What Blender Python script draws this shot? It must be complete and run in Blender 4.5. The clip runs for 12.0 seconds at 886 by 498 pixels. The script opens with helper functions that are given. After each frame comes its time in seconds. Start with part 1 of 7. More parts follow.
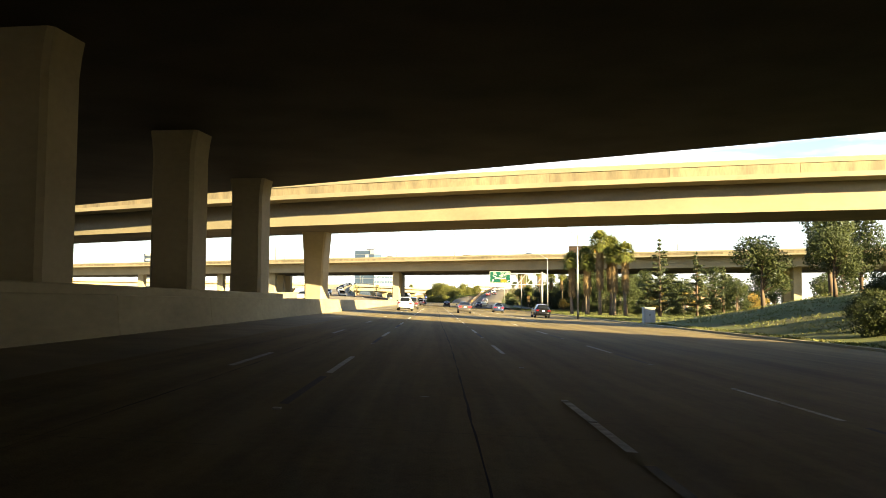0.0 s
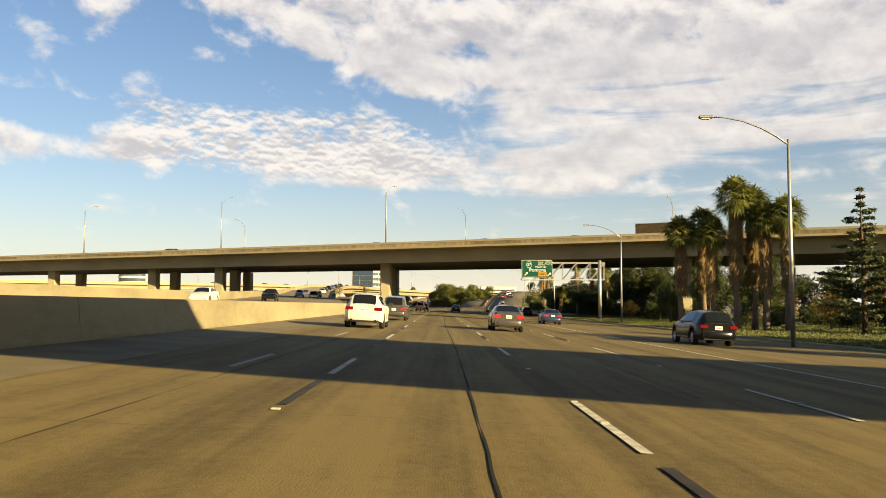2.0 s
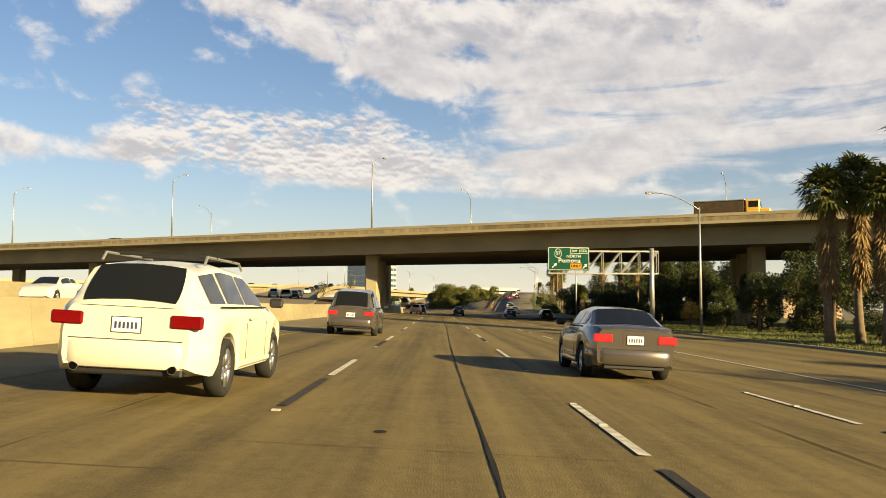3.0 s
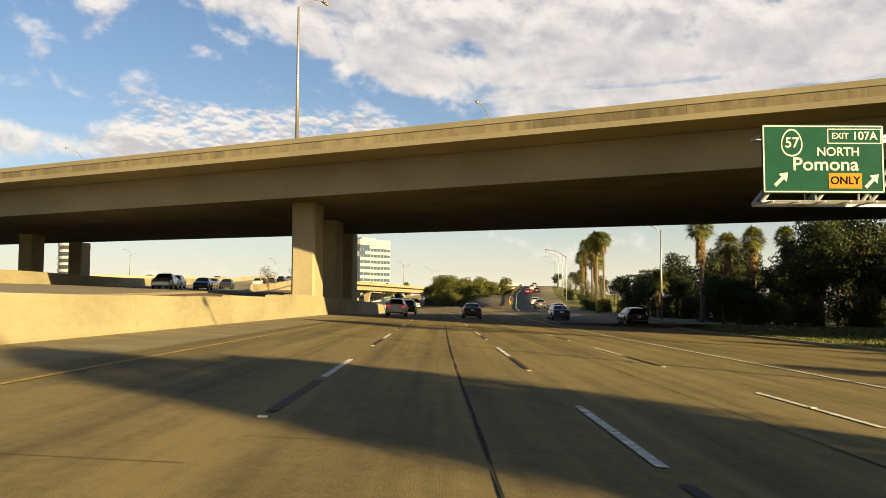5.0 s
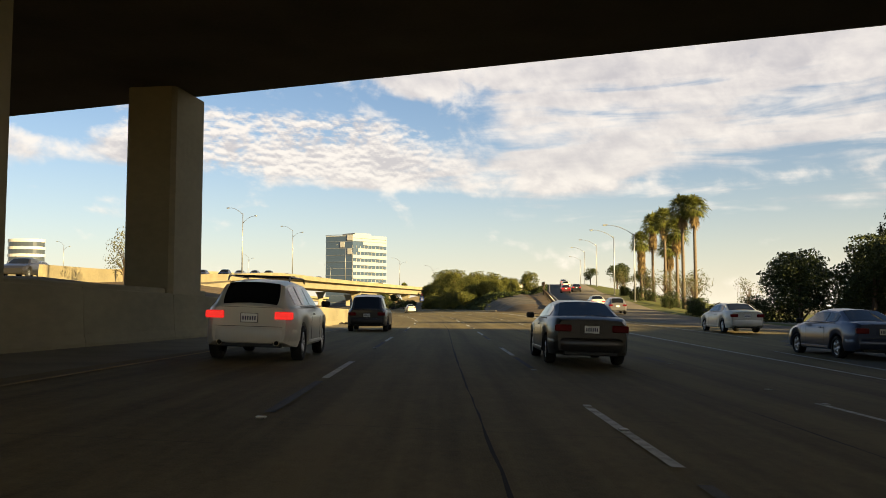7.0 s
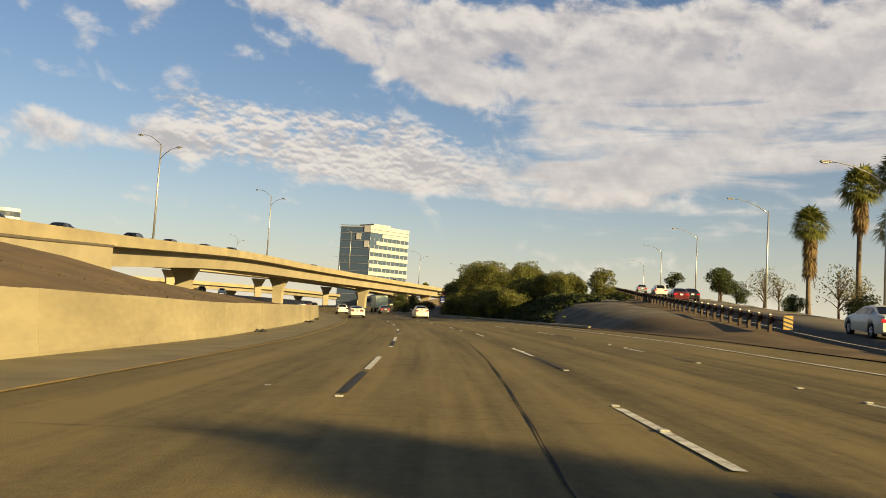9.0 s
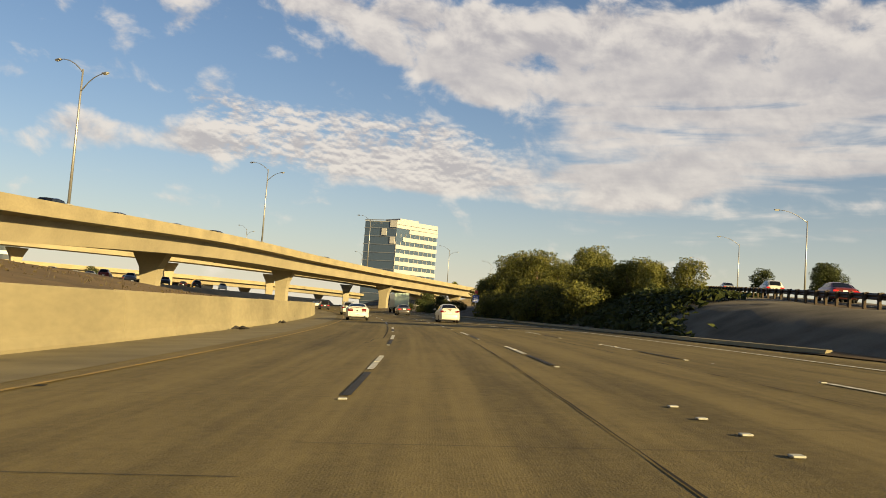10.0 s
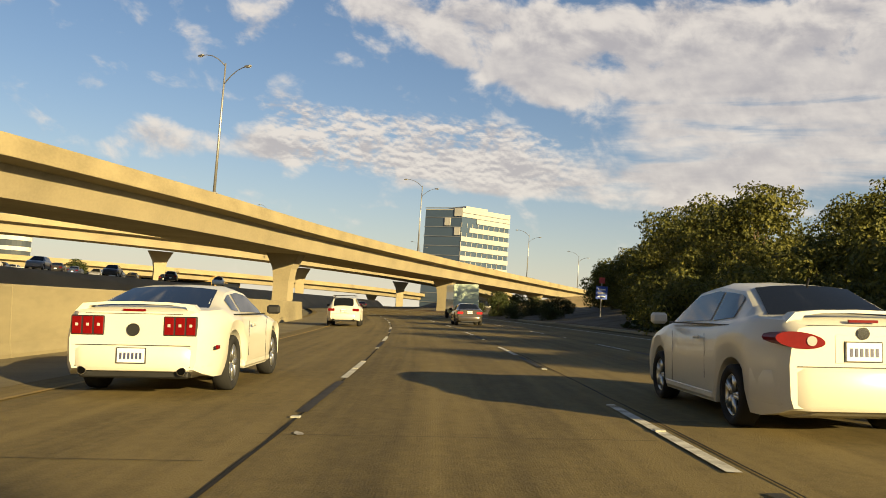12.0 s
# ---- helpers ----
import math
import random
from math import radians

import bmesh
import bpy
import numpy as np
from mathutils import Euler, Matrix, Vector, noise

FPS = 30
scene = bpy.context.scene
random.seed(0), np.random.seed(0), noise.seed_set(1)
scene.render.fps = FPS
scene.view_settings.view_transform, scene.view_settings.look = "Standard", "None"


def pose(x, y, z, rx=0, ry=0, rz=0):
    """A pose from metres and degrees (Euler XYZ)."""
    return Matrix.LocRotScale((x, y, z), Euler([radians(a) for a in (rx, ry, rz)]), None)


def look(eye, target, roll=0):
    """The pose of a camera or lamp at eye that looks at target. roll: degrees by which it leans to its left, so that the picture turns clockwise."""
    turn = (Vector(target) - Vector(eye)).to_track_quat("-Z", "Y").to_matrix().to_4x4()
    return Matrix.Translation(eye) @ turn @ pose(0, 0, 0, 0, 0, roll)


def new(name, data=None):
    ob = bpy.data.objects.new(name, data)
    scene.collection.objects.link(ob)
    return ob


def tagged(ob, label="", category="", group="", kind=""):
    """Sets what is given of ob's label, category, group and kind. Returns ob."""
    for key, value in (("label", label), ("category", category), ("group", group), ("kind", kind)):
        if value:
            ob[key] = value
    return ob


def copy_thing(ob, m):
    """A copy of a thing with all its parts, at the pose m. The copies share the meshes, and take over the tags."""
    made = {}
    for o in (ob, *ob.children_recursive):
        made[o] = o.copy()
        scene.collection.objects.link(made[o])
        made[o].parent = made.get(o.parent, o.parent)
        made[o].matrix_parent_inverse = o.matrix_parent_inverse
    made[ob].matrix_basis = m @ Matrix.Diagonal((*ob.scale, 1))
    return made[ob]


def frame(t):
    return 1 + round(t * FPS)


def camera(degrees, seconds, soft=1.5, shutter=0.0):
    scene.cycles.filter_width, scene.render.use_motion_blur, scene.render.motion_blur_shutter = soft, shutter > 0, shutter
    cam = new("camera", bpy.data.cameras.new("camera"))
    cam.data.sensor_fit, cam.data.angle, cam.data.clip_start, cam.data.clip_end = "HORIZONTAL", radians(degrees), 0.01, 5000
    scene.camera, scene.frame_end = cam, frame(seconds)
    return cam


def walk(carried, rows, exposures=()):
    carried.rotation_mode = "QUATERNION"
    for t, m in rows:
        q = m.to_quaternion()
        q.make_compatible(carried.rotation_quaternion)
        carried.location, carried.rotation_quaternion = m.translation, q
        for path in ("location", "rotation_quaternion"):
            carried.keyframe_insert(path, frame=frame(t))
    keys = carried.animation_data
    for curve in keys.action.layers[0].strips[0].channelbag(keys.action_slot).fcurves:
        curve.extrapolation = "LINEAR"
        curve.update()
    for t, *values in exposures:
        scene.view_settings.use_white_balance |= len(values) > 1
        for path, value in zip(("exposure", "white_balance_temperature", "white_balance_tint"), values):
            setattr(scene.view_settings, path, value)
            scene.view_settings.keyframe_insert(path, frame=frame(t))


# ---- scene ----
cam = camera(56.24, 12.0, soft=0.9)
PATH = [
    (0.0, -0.260, -11.756, 1.330, 93.600, -0.300, -0.569),
    (0.5, -0.260, 2.949, 1.324, 93.598, -0.527, -0.595),
    (1.0, -0.260, 17.704, 1.276, 93.801, -0.486, -0.504),
    (1.5, -0.260, 32.352, 1.248, 93.997, 0.128, -0.381),
    (2.0, -0.260, 47.128, 1.237, 93.896, -0.162, -0.257),
    (2.5, -0.260, 61.578, 1.236, 94.039, -0.316, -0.288),
    (3.0, -0.260, 76.335, 1.242, 94.018, -0.304, -0.291),
    (3.5, -0.260, 91.091, 1.248, 93.972, -0.277, -0.299),
    (4.0, -0.260, 105.848, 1.254, 93.927, -0.249, -0.307),
    (4.5, -0.260, 120.604, 1.261, 93.906, -0.237, -0.311),
    (5.0, -0.260, 135.498, 1.260, 93.790, -0.125, -0.406),
    (5.5, -0.260, 150.164, 1.253, 93.854, -0.266, -0.563),
    (6.0, -0.260, 164.797, 1.239, 93.986, 0.072, -0.538),
    (6.5, -0.260, 179.421, 1.218, 93.993, 0.626, -0.430),
    (7.0, -0.286, 194.301, 1.184, 94.014, 0.031, -0.283),
    (7.5, -0.311, 209.180, 1.150, 94.060, -1.279, 0.039),
    (8.0, -0.337, 224.060, 1.116, 94.105, -2.588, 0.360),
    (8.5, -0.363, 238.940, 1.082, 94.126, -3.184, 0.507),
    (9.0, -0.681, 253.492, 1.046, 94.376, -3.449, 1.375),
    (9.5, -1.232, 268.103, 1.015, 94.329, -3.948, 2.329),
    (10.0, -2.031, 282.885, 0.993, 94.363, -4.188, 3.381),
    (10.5, -3.095, 297.679, 0.986, 94.277, -4.037, 4.598),
    (11.0, -4.441, 312.007, 0.998, 94.102, -3.964, 5.827),
    (11.5, -6.084, 326.491, 1.036, 94.360, -3.262, 7.052),
    (12.0, -8.041, 340.938, 1.106, 94.174, -3.976, 8.072),
]
EXPOSURES = [(0.0, 3.05, 6050, 10), (0.5, 2.95, 6100, 10), (1.0, 2.75, 6300, 10), (1.5, 2.25, 6500, 10), (2.0, 1.7, 6600, 10), (2.5, 1.6, 6600, 10), (4.5, 1.6, 6600, 10),
             (5.5, 1.85, 6700, 10), (6.0, 2.05, 6700, 10), (6.5, 1.85, 6600, 10), (7.2, 1.7, 6700, 10), (8.5, 1.36, 6700, 10), (12.0, 1.36, 6700, 10)]
walk(cam, [(r[0], pose(*r[1:])) for r in PATH], EXPOSURES)

# ---- light ----
SUN_AZ, SUN_EL = 132.0, 15.0          # degrees clockwise from +y, and above the horizon
to_sun = Vector((math.sin(radians(SUN_AZ)) * math.cos(radians(SUN_EL)),
                 math.cos(radians(SUN_AZ)) * math.cos(radians(SUN_EL)), math.sin(radians(SUN_EL))))


def make_world():
    world = bpy.data.worlds.new("sky")
    scene.world = world
    world.use_nodes = True
    nt = world.node_tree
    nt.nodes.clear()
    N, L = nt.nodes.new, nt.links.new

    def math_node(op, a, b=None, c=None, clamp=False):
        n = N("ShaderNodeMath")
        n.operation, n.use_clamp = op, clamp
        for i, v in enumerate((a, b, c)):
            if v is None:
                continue
            if isinstance(v, (int, float)):
                n.inputs[i].default_value = v
            else:
                L(v, n.inputs[i])
        return n.outputs[0]

    def smooth(v, lo, hi):
        n = N("ShaderNodeMapRange")
        n.interpolation_type = "SMOOTHSTEP"
        L(v, n.inputs[0])
        n.inputs[1].default_value, n.inputs[2].default_value = lo, hi
        return n.outputs[0]

    sky = N("ShaderNodeTexSky")
    sky.sky_type, sky.sun_disc = "NISHITA", False
    sky.sun_elevation, sky.sun_rotation = radians(SUN_EL), radians(SUN_AZ)
    sky.air_density, sky.dust_density, sky.ozone_density = 1.0, 1.2, 1.6
    tc = N("ShaderNodeTexCoord")
    sep = N("ShaderNodeSeparateXYZ")
    L(tc.outputs["Generated"], sep.inputs[0])
    x, y, z = sep.outputs
    # directions: X runs to the right of straight ahead, E upwards, in units of about four degrees
    UNIT = 14.67
    X = math_node("MULTIPLY", math_node("ARCTAN2", x, y), UNIT)
    E = math_node("MULTIPLY", math_node("ARCSINE", z), UNIT)

    def fbm(sx, se, lean, lift, scale, detail, rough, distort=0.0):
        cmb = N("ShaderNodeCombineXYZ")
        e = math_node("ADD", E, lift)
        L(math_node("ADD", math_node("MULTIPLY", X, sx), math_node("MULTIPLY", e, lean)), cmb.inputs[0])
        L(math_node("MULTIPLY", e, se), cmb.inputs[1])
        n = N("ShaderNodeTexNoise")
        n.noise_dimensions = "2D"
        L(cmb.outputs[0], n.inputs["Vector"])
        n.inputs["Scale"].default_value, n.inputs["Detail"].default_value = scale, detail
        n.inputs["Roughness"].default_value, n.inputs["Distortion"].default_value = rough, distort
        return n.outputs["Fac"]

    def times(*fs):
        v = fs[0]
        for f in fs[1:]:
            v = math_node("MULTIPLY", v, f)
        return v

    def less(v, lo, hi):
        return math_node("SUBTRACT", 1.0, smooth(v, lo, hi))

    puff = fbm(1.0, 1.5, 0.25, 0.0, 1.0, 5, 0.55, 0.15)
    puff_above = fbm(1.0, 1.5, 0.25, 0.22, 1.0, 5, 0.55, 0.15)
    ripple = fbm(1.0, 2.4, 0.20, 0.0, 4.0, 3, 0.55, 0.15)
    ripple_above = fbm(1.0, 2.4, 0.20, 0.05, 4.0, 3, 0.55, 0.15)
    streak = fbm(0.35, 2.6, -0.25, 0.0, 1.0, 4, 0.55, 0.3)
    # a broad deck to the upper right, whose lower edge climbs away to the left
    edge = math_node("MULTIPLY_ADD", smooth(X, -4.8, -0.4), -1.50, 5.15)
    above = smooth(math_node("SUBTRACT", E, edge), -0.25, 0.45)
    deck = times(above, less(E, 4.95, 5.6), smooth(X, -5.0, -3.8))
    # a thin veil under the deck on the right, a rippled band that sinks towards the right, streaks low down
    sunk = math_node("ADD", E, math_node("MULTIPLY", X, 0.03))
    veil = times(smooth(X, -0.6, 2.6), smooth(E, 1.9, 2.7), less(E, 3.6, 4.3))
    band = times(smooth(X, -6.4, -4.6), less(X, -1.6, 1.6), smooth(sunk, 1.9, 2.4), less(sunk, 3.1, 3.5))
    stream = times(smooth(X, -4.5, -1.5), less(X, 2.0, 4.6), smooth(sunk, 1.85, 2.15), less(sunk, 2.45, 3.05))
    haze_bank = times(smooth(X, -9.0, -7.0), less(X, -5.4, -4.2), smooth(E, 2.0, 2.5), less(E, 2.6, 3.1))
    low = times(smooth(X, -0.5, 2.0), smooth(E, 1.15, 1.6), less(E, 1.9, 2.3))
    gap = times(smooth(X, 0.3, 1.6), less(X, 4.6, 5.6), smooth(E, 3.62, 3.78), less(E, 3.86, 4.0))
    wide = math_node("MULTIPLY_ADD", smooth(E, 5.8, 8.0), -0.20, math_node("MULTIPLY_ADD", smooth(E, 3.8, 4.4), 0.17, 0.16))
    cover = wide
    for v, k in ((deck, 0.84), (veil, 0.60), (band, 0.50), (stream, 0.40), (haze_bank, 0.46), (low, 0.26), (gap, -0.40)):
        cover = math_node("ADD", cover, math_node("MULTIPLY", v, k))
    cover = math_node("MINIMUM", cover, 1.0)
    soft = math_node("MAXIMUM", smooth(veil, 0.1, 0.7), math_node("MULTIPLY", stream, 0.45))
    # rippled on the left, smooth streaks on the right, puffs elsewhere
    grain = N("ShaderNodeMix")
    L(band, grain.inputs[0])
    L(puff, grain.inputs[2])
    L(math_node("ADD", math_node("MULTIPLY", puff, 0.45), math_node("MULTIPLY", ripple, 0.55)), grain.inputs[3])
    grain2 = N("ShaderNodeMix")
    L(math_node("MAXIMUM", soft, low), grain2.inputs[0])
    L(grain.outputs[0], grain2.inputs[2])
    L(math_node("ADD", math_node("MULTIPLY", streak, 0.75), math_node("MULTIPLY", puff, 0.25)), grain2.inputs[3])
    dens = math_node("ADD", math_node("SUBTRACT", grain2.outputs[0], 0.5), math_node("MULTIPLY_ADD", cover, 0.56, -0.28))
    mask = math_node("MULTIPLY", smooth(dens, -0.09, 0.19), 0.94)
    calm = math_node("MULTIPLY_ADD", math_node("MAXIMUM", soft, times(deck, less(E, 4.3, 4.9))), -0.5, 1.0)
    lit = math_node("ADD", times(math_node("SUBTRACT", puff, puff_above), calm),
                    times(band, math_node("SUBTRACT", ripple, ripple_above), 0.75))
    lit = math_node("ADD", lit, math_node("MULTIPLY", dens, -0.30))
    lit = math_node("ADD", lit, math_node("MULTIPLY", smooth(E, 4.4, 5.3), 0.05))
    ramp = N("ShaderNodeMix")
    ramp.data_type = "RGBA"
    L(smooth(lit, -0.27, 0.15), ramp.inputs[0])
    ramp.inputs[6].default_value = (0.60, 0.58, 0.61, 1)
    ramp.inputs[7].default_value = (1.02, 0.96, 0.90, 1)
    bg_sky, bg_cloud, bg_haze = N("ShaderNodeBackground"), N("ShaderNodeBackground"), N("ShaderNodeBackground")
    mix, mix2, out = N("ShaderNodeMixShader"), N("ShaderNodeMixShader"), N("ShaderNodeOutputWorld")
    tint = N("ShaderNodeMix")
    tint.data_type, tint.blend_type = "RGBA", "MULTIPLY"
    tint.inputs[0].default_value = 1.0
    L(sky.outputs[0], tint.inputs[6])
    tint.inputs[7].default_value = (0.86, 0.95, 1.08, 1)
    L(tint.outputs[2], bg_sky.inputs[0])
    bg_sky.inputs[1].default_value = 0.042
    L(ramp.outputs[2], bg_cloud.inputs[0])
    bg_cloud.inputs[1].default_value = 0.30
    bg_haze.inputs[0].default_value = (1.0, 0.91, 0.72, 1)
    bg_haze.inputs[1].default_value = 0.37
    haze = math_node("MULTIPLY", math_node("POWER", 2.718, math_node("MULTIPLY", math_node("MAXIMUM", E, 0.0), -0.85)), 0.85)
    L(mask, mix.inputs[0])
    L(bg_sky.outputs[0], mix.inputs[1])
    L(bg_cloud.outputs[0], mix.inputs[2])
    L(haze, mix2.inputs[0])
    L(mix.outputs[0], mix2.inputs[1])
    L(bg_haze.outputs[0], mix2.inputs[2])
    L(mix2.outputs[0], out.inputs[0])


make_world()
sun = new("sun", bpy.data.lights.new("sun", "SUN"))
sun.data.energy, sun.data.angle, sun.data.color = 5.0, radians(0.5), (1.0, 0.79, 0.40)
sun.matrix_world = look(to_sun * 100, (0, 0, 0))


# ---- materials ----
MATS = {}


def mat(name, a, b=None, rough=0.8, scale=1.0, fine=30.0, bump=0.15, metal=0.0, stretch=(1, 1, 1), contrast=1.0, coat=0.0,
        random_tint=0.0, spec=0.5, emit=None):
    """Two colours mixed by broad and fine noise, with a fine relief; sizes in metres."""
    if name in MATS:
        return MATS[name]
    m = bpy.data.materials.new(name)
    m.use_nodes = True
    nt = m.node_tree
    N, L = nt.nodes.new, nt.links.new
    p = nt.nodes["Principled BSDF"]
    b = b or tuple(c * 0.75 for c in a)
    if rough >= 0.7 and not metal:
        spec = min(spec, 0.18)              # dusty outdoor surfaces have hardly any gloss
    tc = N("ShaderNodeTexCoord")
    mp = N("ShaderNodeMapping")
    L(tc.outputs["Object"], mp.inputs[0])
    mp.inputs["Scale"].default_value = stretch
    big, small = N("ShaderNodeTexNoise"), N("ShaderNodeTexNoise")
    for n, s, d in ((big, scale, 5), (small, fine, 3)):
        L(mp.outputs[0], n.inputs["Vector"])
        n.inputs["Scale"].default_value, n.inputs["Detail"].default_value = s, d
    add = N("ShaderNodeMath")
    add.operation = "MULTIPLY_ADD"
    L(small.outputs["Fac"], add.inputs[0])
    add.inputs[1].default_value = 0.35
    L(big.outputs["Fac"], add.inputs[2])
    rng = N("ShaderNodeMapRange")
    L(add.outputs[0], rng.inputs[0])
    half = 0.28 / contrast
    rng.inputs[1].default_value, rng.inputs[2].default_value = 0.675 - half, 0.675 + half
    fac = rng.outputs[0]
    mix = N("ShaderNodeMix")
    mix.data_type = "RGBA"
    L(fac, mix.inputs[0])
    mix.inputs[6].default_value, mix.inputs[7].default_value = (*a, 1), (*b, 1)
    col = mix.outputs[2]
    if random_tint:
        oi = N("ShaderNodeObjectInfo")
        hsv = N("ShaderNodeHueSaturation")
        mr = N("ShaderNodeMapRange")
        L(oi.outputs["Random"], mr.inputs[0])
        mr.inputs[3].default_value, mr.inputs[4].default_value = 1 - random_tint, 1 + random_tint
        L(mr.outputs[0], hsv.inputs["Value"])
        L(col, hsv.inputs["Color"])
        col = hsv.outputs[0]
    L(col, p.inputs["Base Color"])
    p.inputs["Roughness"].default_value, p.inputs["Metallic"].default_value = rough, metal
    p.inputs["Specular IOR Level"].default_value = spec
    p.inputs["Coat Weight"].default_value = coat
    if emit:
        p.inputs["Emission Color"].default_value, p.inputs["Emission Strength"].default_value = (*emit[:3], 1), emit[3]
    if bump:
        bp = N("ShaderNodeBump")
        bp.inputs["Strength"].default_value, bp.inputs["Distance"].default_value = bump, 0.02
        L(add.outputs[0], bp.inputs["Height"])
        L(bp.outputs[0], p.inputs["Normal"])
    MATS[name] = m
    return m


def pavement_material():
    """Worn ribbed concrete: pale slabs, darker wheel tracks and oil bands that run along the lanes."""
    m = bpy.data.materials.new("road_concrete")
    m.use_nodes = True
    nt = m.node_tree
    N, L = nt.nodes.new, nt.links.new
    p = nt.nodes["Principled BSDF"]
    uv = N("ShaderNodeUVMap")
    uv.uv_map = "lane"

    def noise_at(scale_v, scale, detail, rough=0.55):
        mp = N("ShaderNodeMapping")
        L(uv.outputs[0], mp.inputs[0])
        mp.inputs["Scale"].default_value = scale_v
        n = N("ShaderNodeTexNoise")
        L(mp.outputs[0], n.inputs["Vector"])
        n.inputs["Scale"].default_value, n.inputs["Detail"].default_value, n.inputs["Roughness"].default_value = scale, detail, rough
        return n.outputs["Fac"]

    tracks = noise_at((1, 0.012, 1), 1.1, 3)
    streaks = noise_at((1, 0.03, 1), 5.5, 3)
    blotch = noise_at((1, 0.25, 1), 0.5, 6, 0.65)
    stains = noise_at((1, 0.6, 1), 2.4, 5, 0.6)
    grit = noise_at((1, 0.7, 1), 9, 4, 0.65)
    fine = noise_at((1, 1, 1), 45, 3)
    grooves = N("ShaderNodeTexWave")
    mp = N("ShaderNodeMapping")
    L(uv.outputs[0], mp.inputs[0])
    grooves.inputs["Scale"].default_value = 14.0
    grooves.inputs["Distortion"].default_value = 1.2
    L(mp.outputs[0], grooves.inputs["Vector"])

    def mul(a, k, c):
        n = N("ShaderNodeMath")
        n.operation = "MULTIPLY_ADD"
        L(a, n.inputs[0])
        n.inputs[1].default_value = k
        if isinstance(c, float):
            n.inputs[2].default_value = c
        else:
            L(c, n.inputs[2])
        return n.outputs[0]

    t = mul(tracks, 1.1, -0.18)
    t = mul(blotch, 0.55, t)
    t = mul(streaks, 0.40, t)
    t = mul(stains, 0.34, t)
    t = mul(grit, 0.42, t)
    t = mul(fine, 0.30, t)
    ramp = N("ShaderNodeValToRGB")
    L(mul(t, 1.0, -0.53), ramp.inputs[0])
    e = ramp.color_ramp.elements
    e[0].position, e[0].color = 0.42, (0.043, 0.034, 0.017, 1)
    e[1].position, e[1].color = 1.0, (0.176, 0.133, 0.055, 1)
    L(ramp.outputs[0], p.inputs["Base Color"])
    p.inputs["Roughness"].default_value = 0.85
    p.inputs["Specular IOR Level"].default_value = 0.15
    bp = N("ShaderNodeBump")
    bp.inputs["Strength"].default_value, bp.inputs["Distance"].default_value = 0.5, 0.014
    L(mul(grooves.outputs["Fac"], 0.04, fine), bp.inputs["Height"])
    L(bp.outputs[0], p.inputs["Normal"])
    return m


def glass_material(name, tint, rough=0.03, spec=0.5):
    m = bpy.data.materials.new(name)
    m.use_nodes = True
    p = m.node_tree.nodes["Principled BSDF"]
    p.inputs["Base Color"].default_value = (*tint, 1)
    p.inputs["Roughness"].default_value = rough
    p.inputs["Specular IOR Level"].default_value = spec
    return m


CONCRETE = mat("bridge_concrete", (0.325, 0.272, 0.168), (0.215, 0.182, 0.115), 0.85, 0.3, 5, 0.12, stretch=(0.7, 0.7, 1.0), contrast=0.95)
PARAPET = mat("parapet_concrete", (0.335, 0.275, 0.155), (0.205, 0.170, 0.100), 0.85, 0.4, 5, 0.12, stretch=(0.6, 0.6, 1.3), contrast=1.0)
# concrete darkened for grime and for the shade under decks and ledges
SHADED_CONCRETE = mat("shaded_concrete", (0.125, 0.103, 0.073), (0.062, 0.053, 0.040), 0.88, 0.3, 12, 0.2)
BARRIER = mat("barrier_concrete", (0.305, 0.258, 0.150), (0.185, 0.156, 0.094), 0.85, 0.35, 4, 0.10, stretch=(0.45, 0.45, 1.5), contrast=1.1, random_tint=0.06)
PAVE = pavement_material()
WHITE_PAINT = mat("white_road_paint", (0.64, 0.62, 0.54), (0.24, 0.22, 0.17), 0.7, 4.5, 28, 0.25, contrast=1.5)
WORN_PAINT = mat("worn_road_paint", (0.42, 0.40, 0.35), (0.22, 0.205, 0.175), 0.8, 4.0, 30, 0.2, contrast=1.6)
BLACK_PAINT = mat("black_contrast_paint", (0.018, 0.017, 0.016), (0.045, 0.04, 0.033), 0.7, 3.0, 35, 0.2)
YELLOW_PAINT = mat("yellow_road_paint", (0.40, 0.25, 0.06), (0.19, 0.145, 0.065), 0.8, 3.0, 30, 0.2, contrast=1.5)
TAR = mat("tar_seal", (0.008, 0.008, 0.008), (0.02, 0.018, 0.016), 0.9, 2.0, 25, 0.3)
DIRT = mat("dry_dirt", (0.150, 0.102, 0.052), (0.078, 0.054, 0.029), 0.95, 0.4, 12, 0.6, contrast=1.2)
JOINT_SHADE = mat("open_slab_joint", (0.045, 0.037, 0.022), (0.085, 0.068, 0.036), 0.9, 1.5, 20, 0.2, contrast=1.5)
GRAVEL = mat("grey_gravel_slope", (0.165, 0.138, 0.098), (0.070, 0.058, 0.040), 0.95, 0.5, 14, 0.6, contrast=1.3)
GRASS_GROUND = mat("grass_ground", (0.075, 0.092, 0.016), (0.115, 0.100, 0.030), 0.95, 0.25, 9, 0.7, contrast=1.3)
EARTH = mat("valley_ground", (0.20, 0.17, 0.12), (0.12, 0.115, 0.065), 0.95, 0.02, 0.6, 0.3)
GALV = mat("galvanised_steel", (0.40, 0.385, 0.355), (0.29, 0.28, 0.26), 0.45, 3.0, 30, 0.05, metal=0.7)
DARK_STEEL = mat("weathered_steel", (0.075, 0.045, 0.03), (0.04, 0.028, 0.02), 0.6, 4.0, 30, 0.2, metal=0.4)
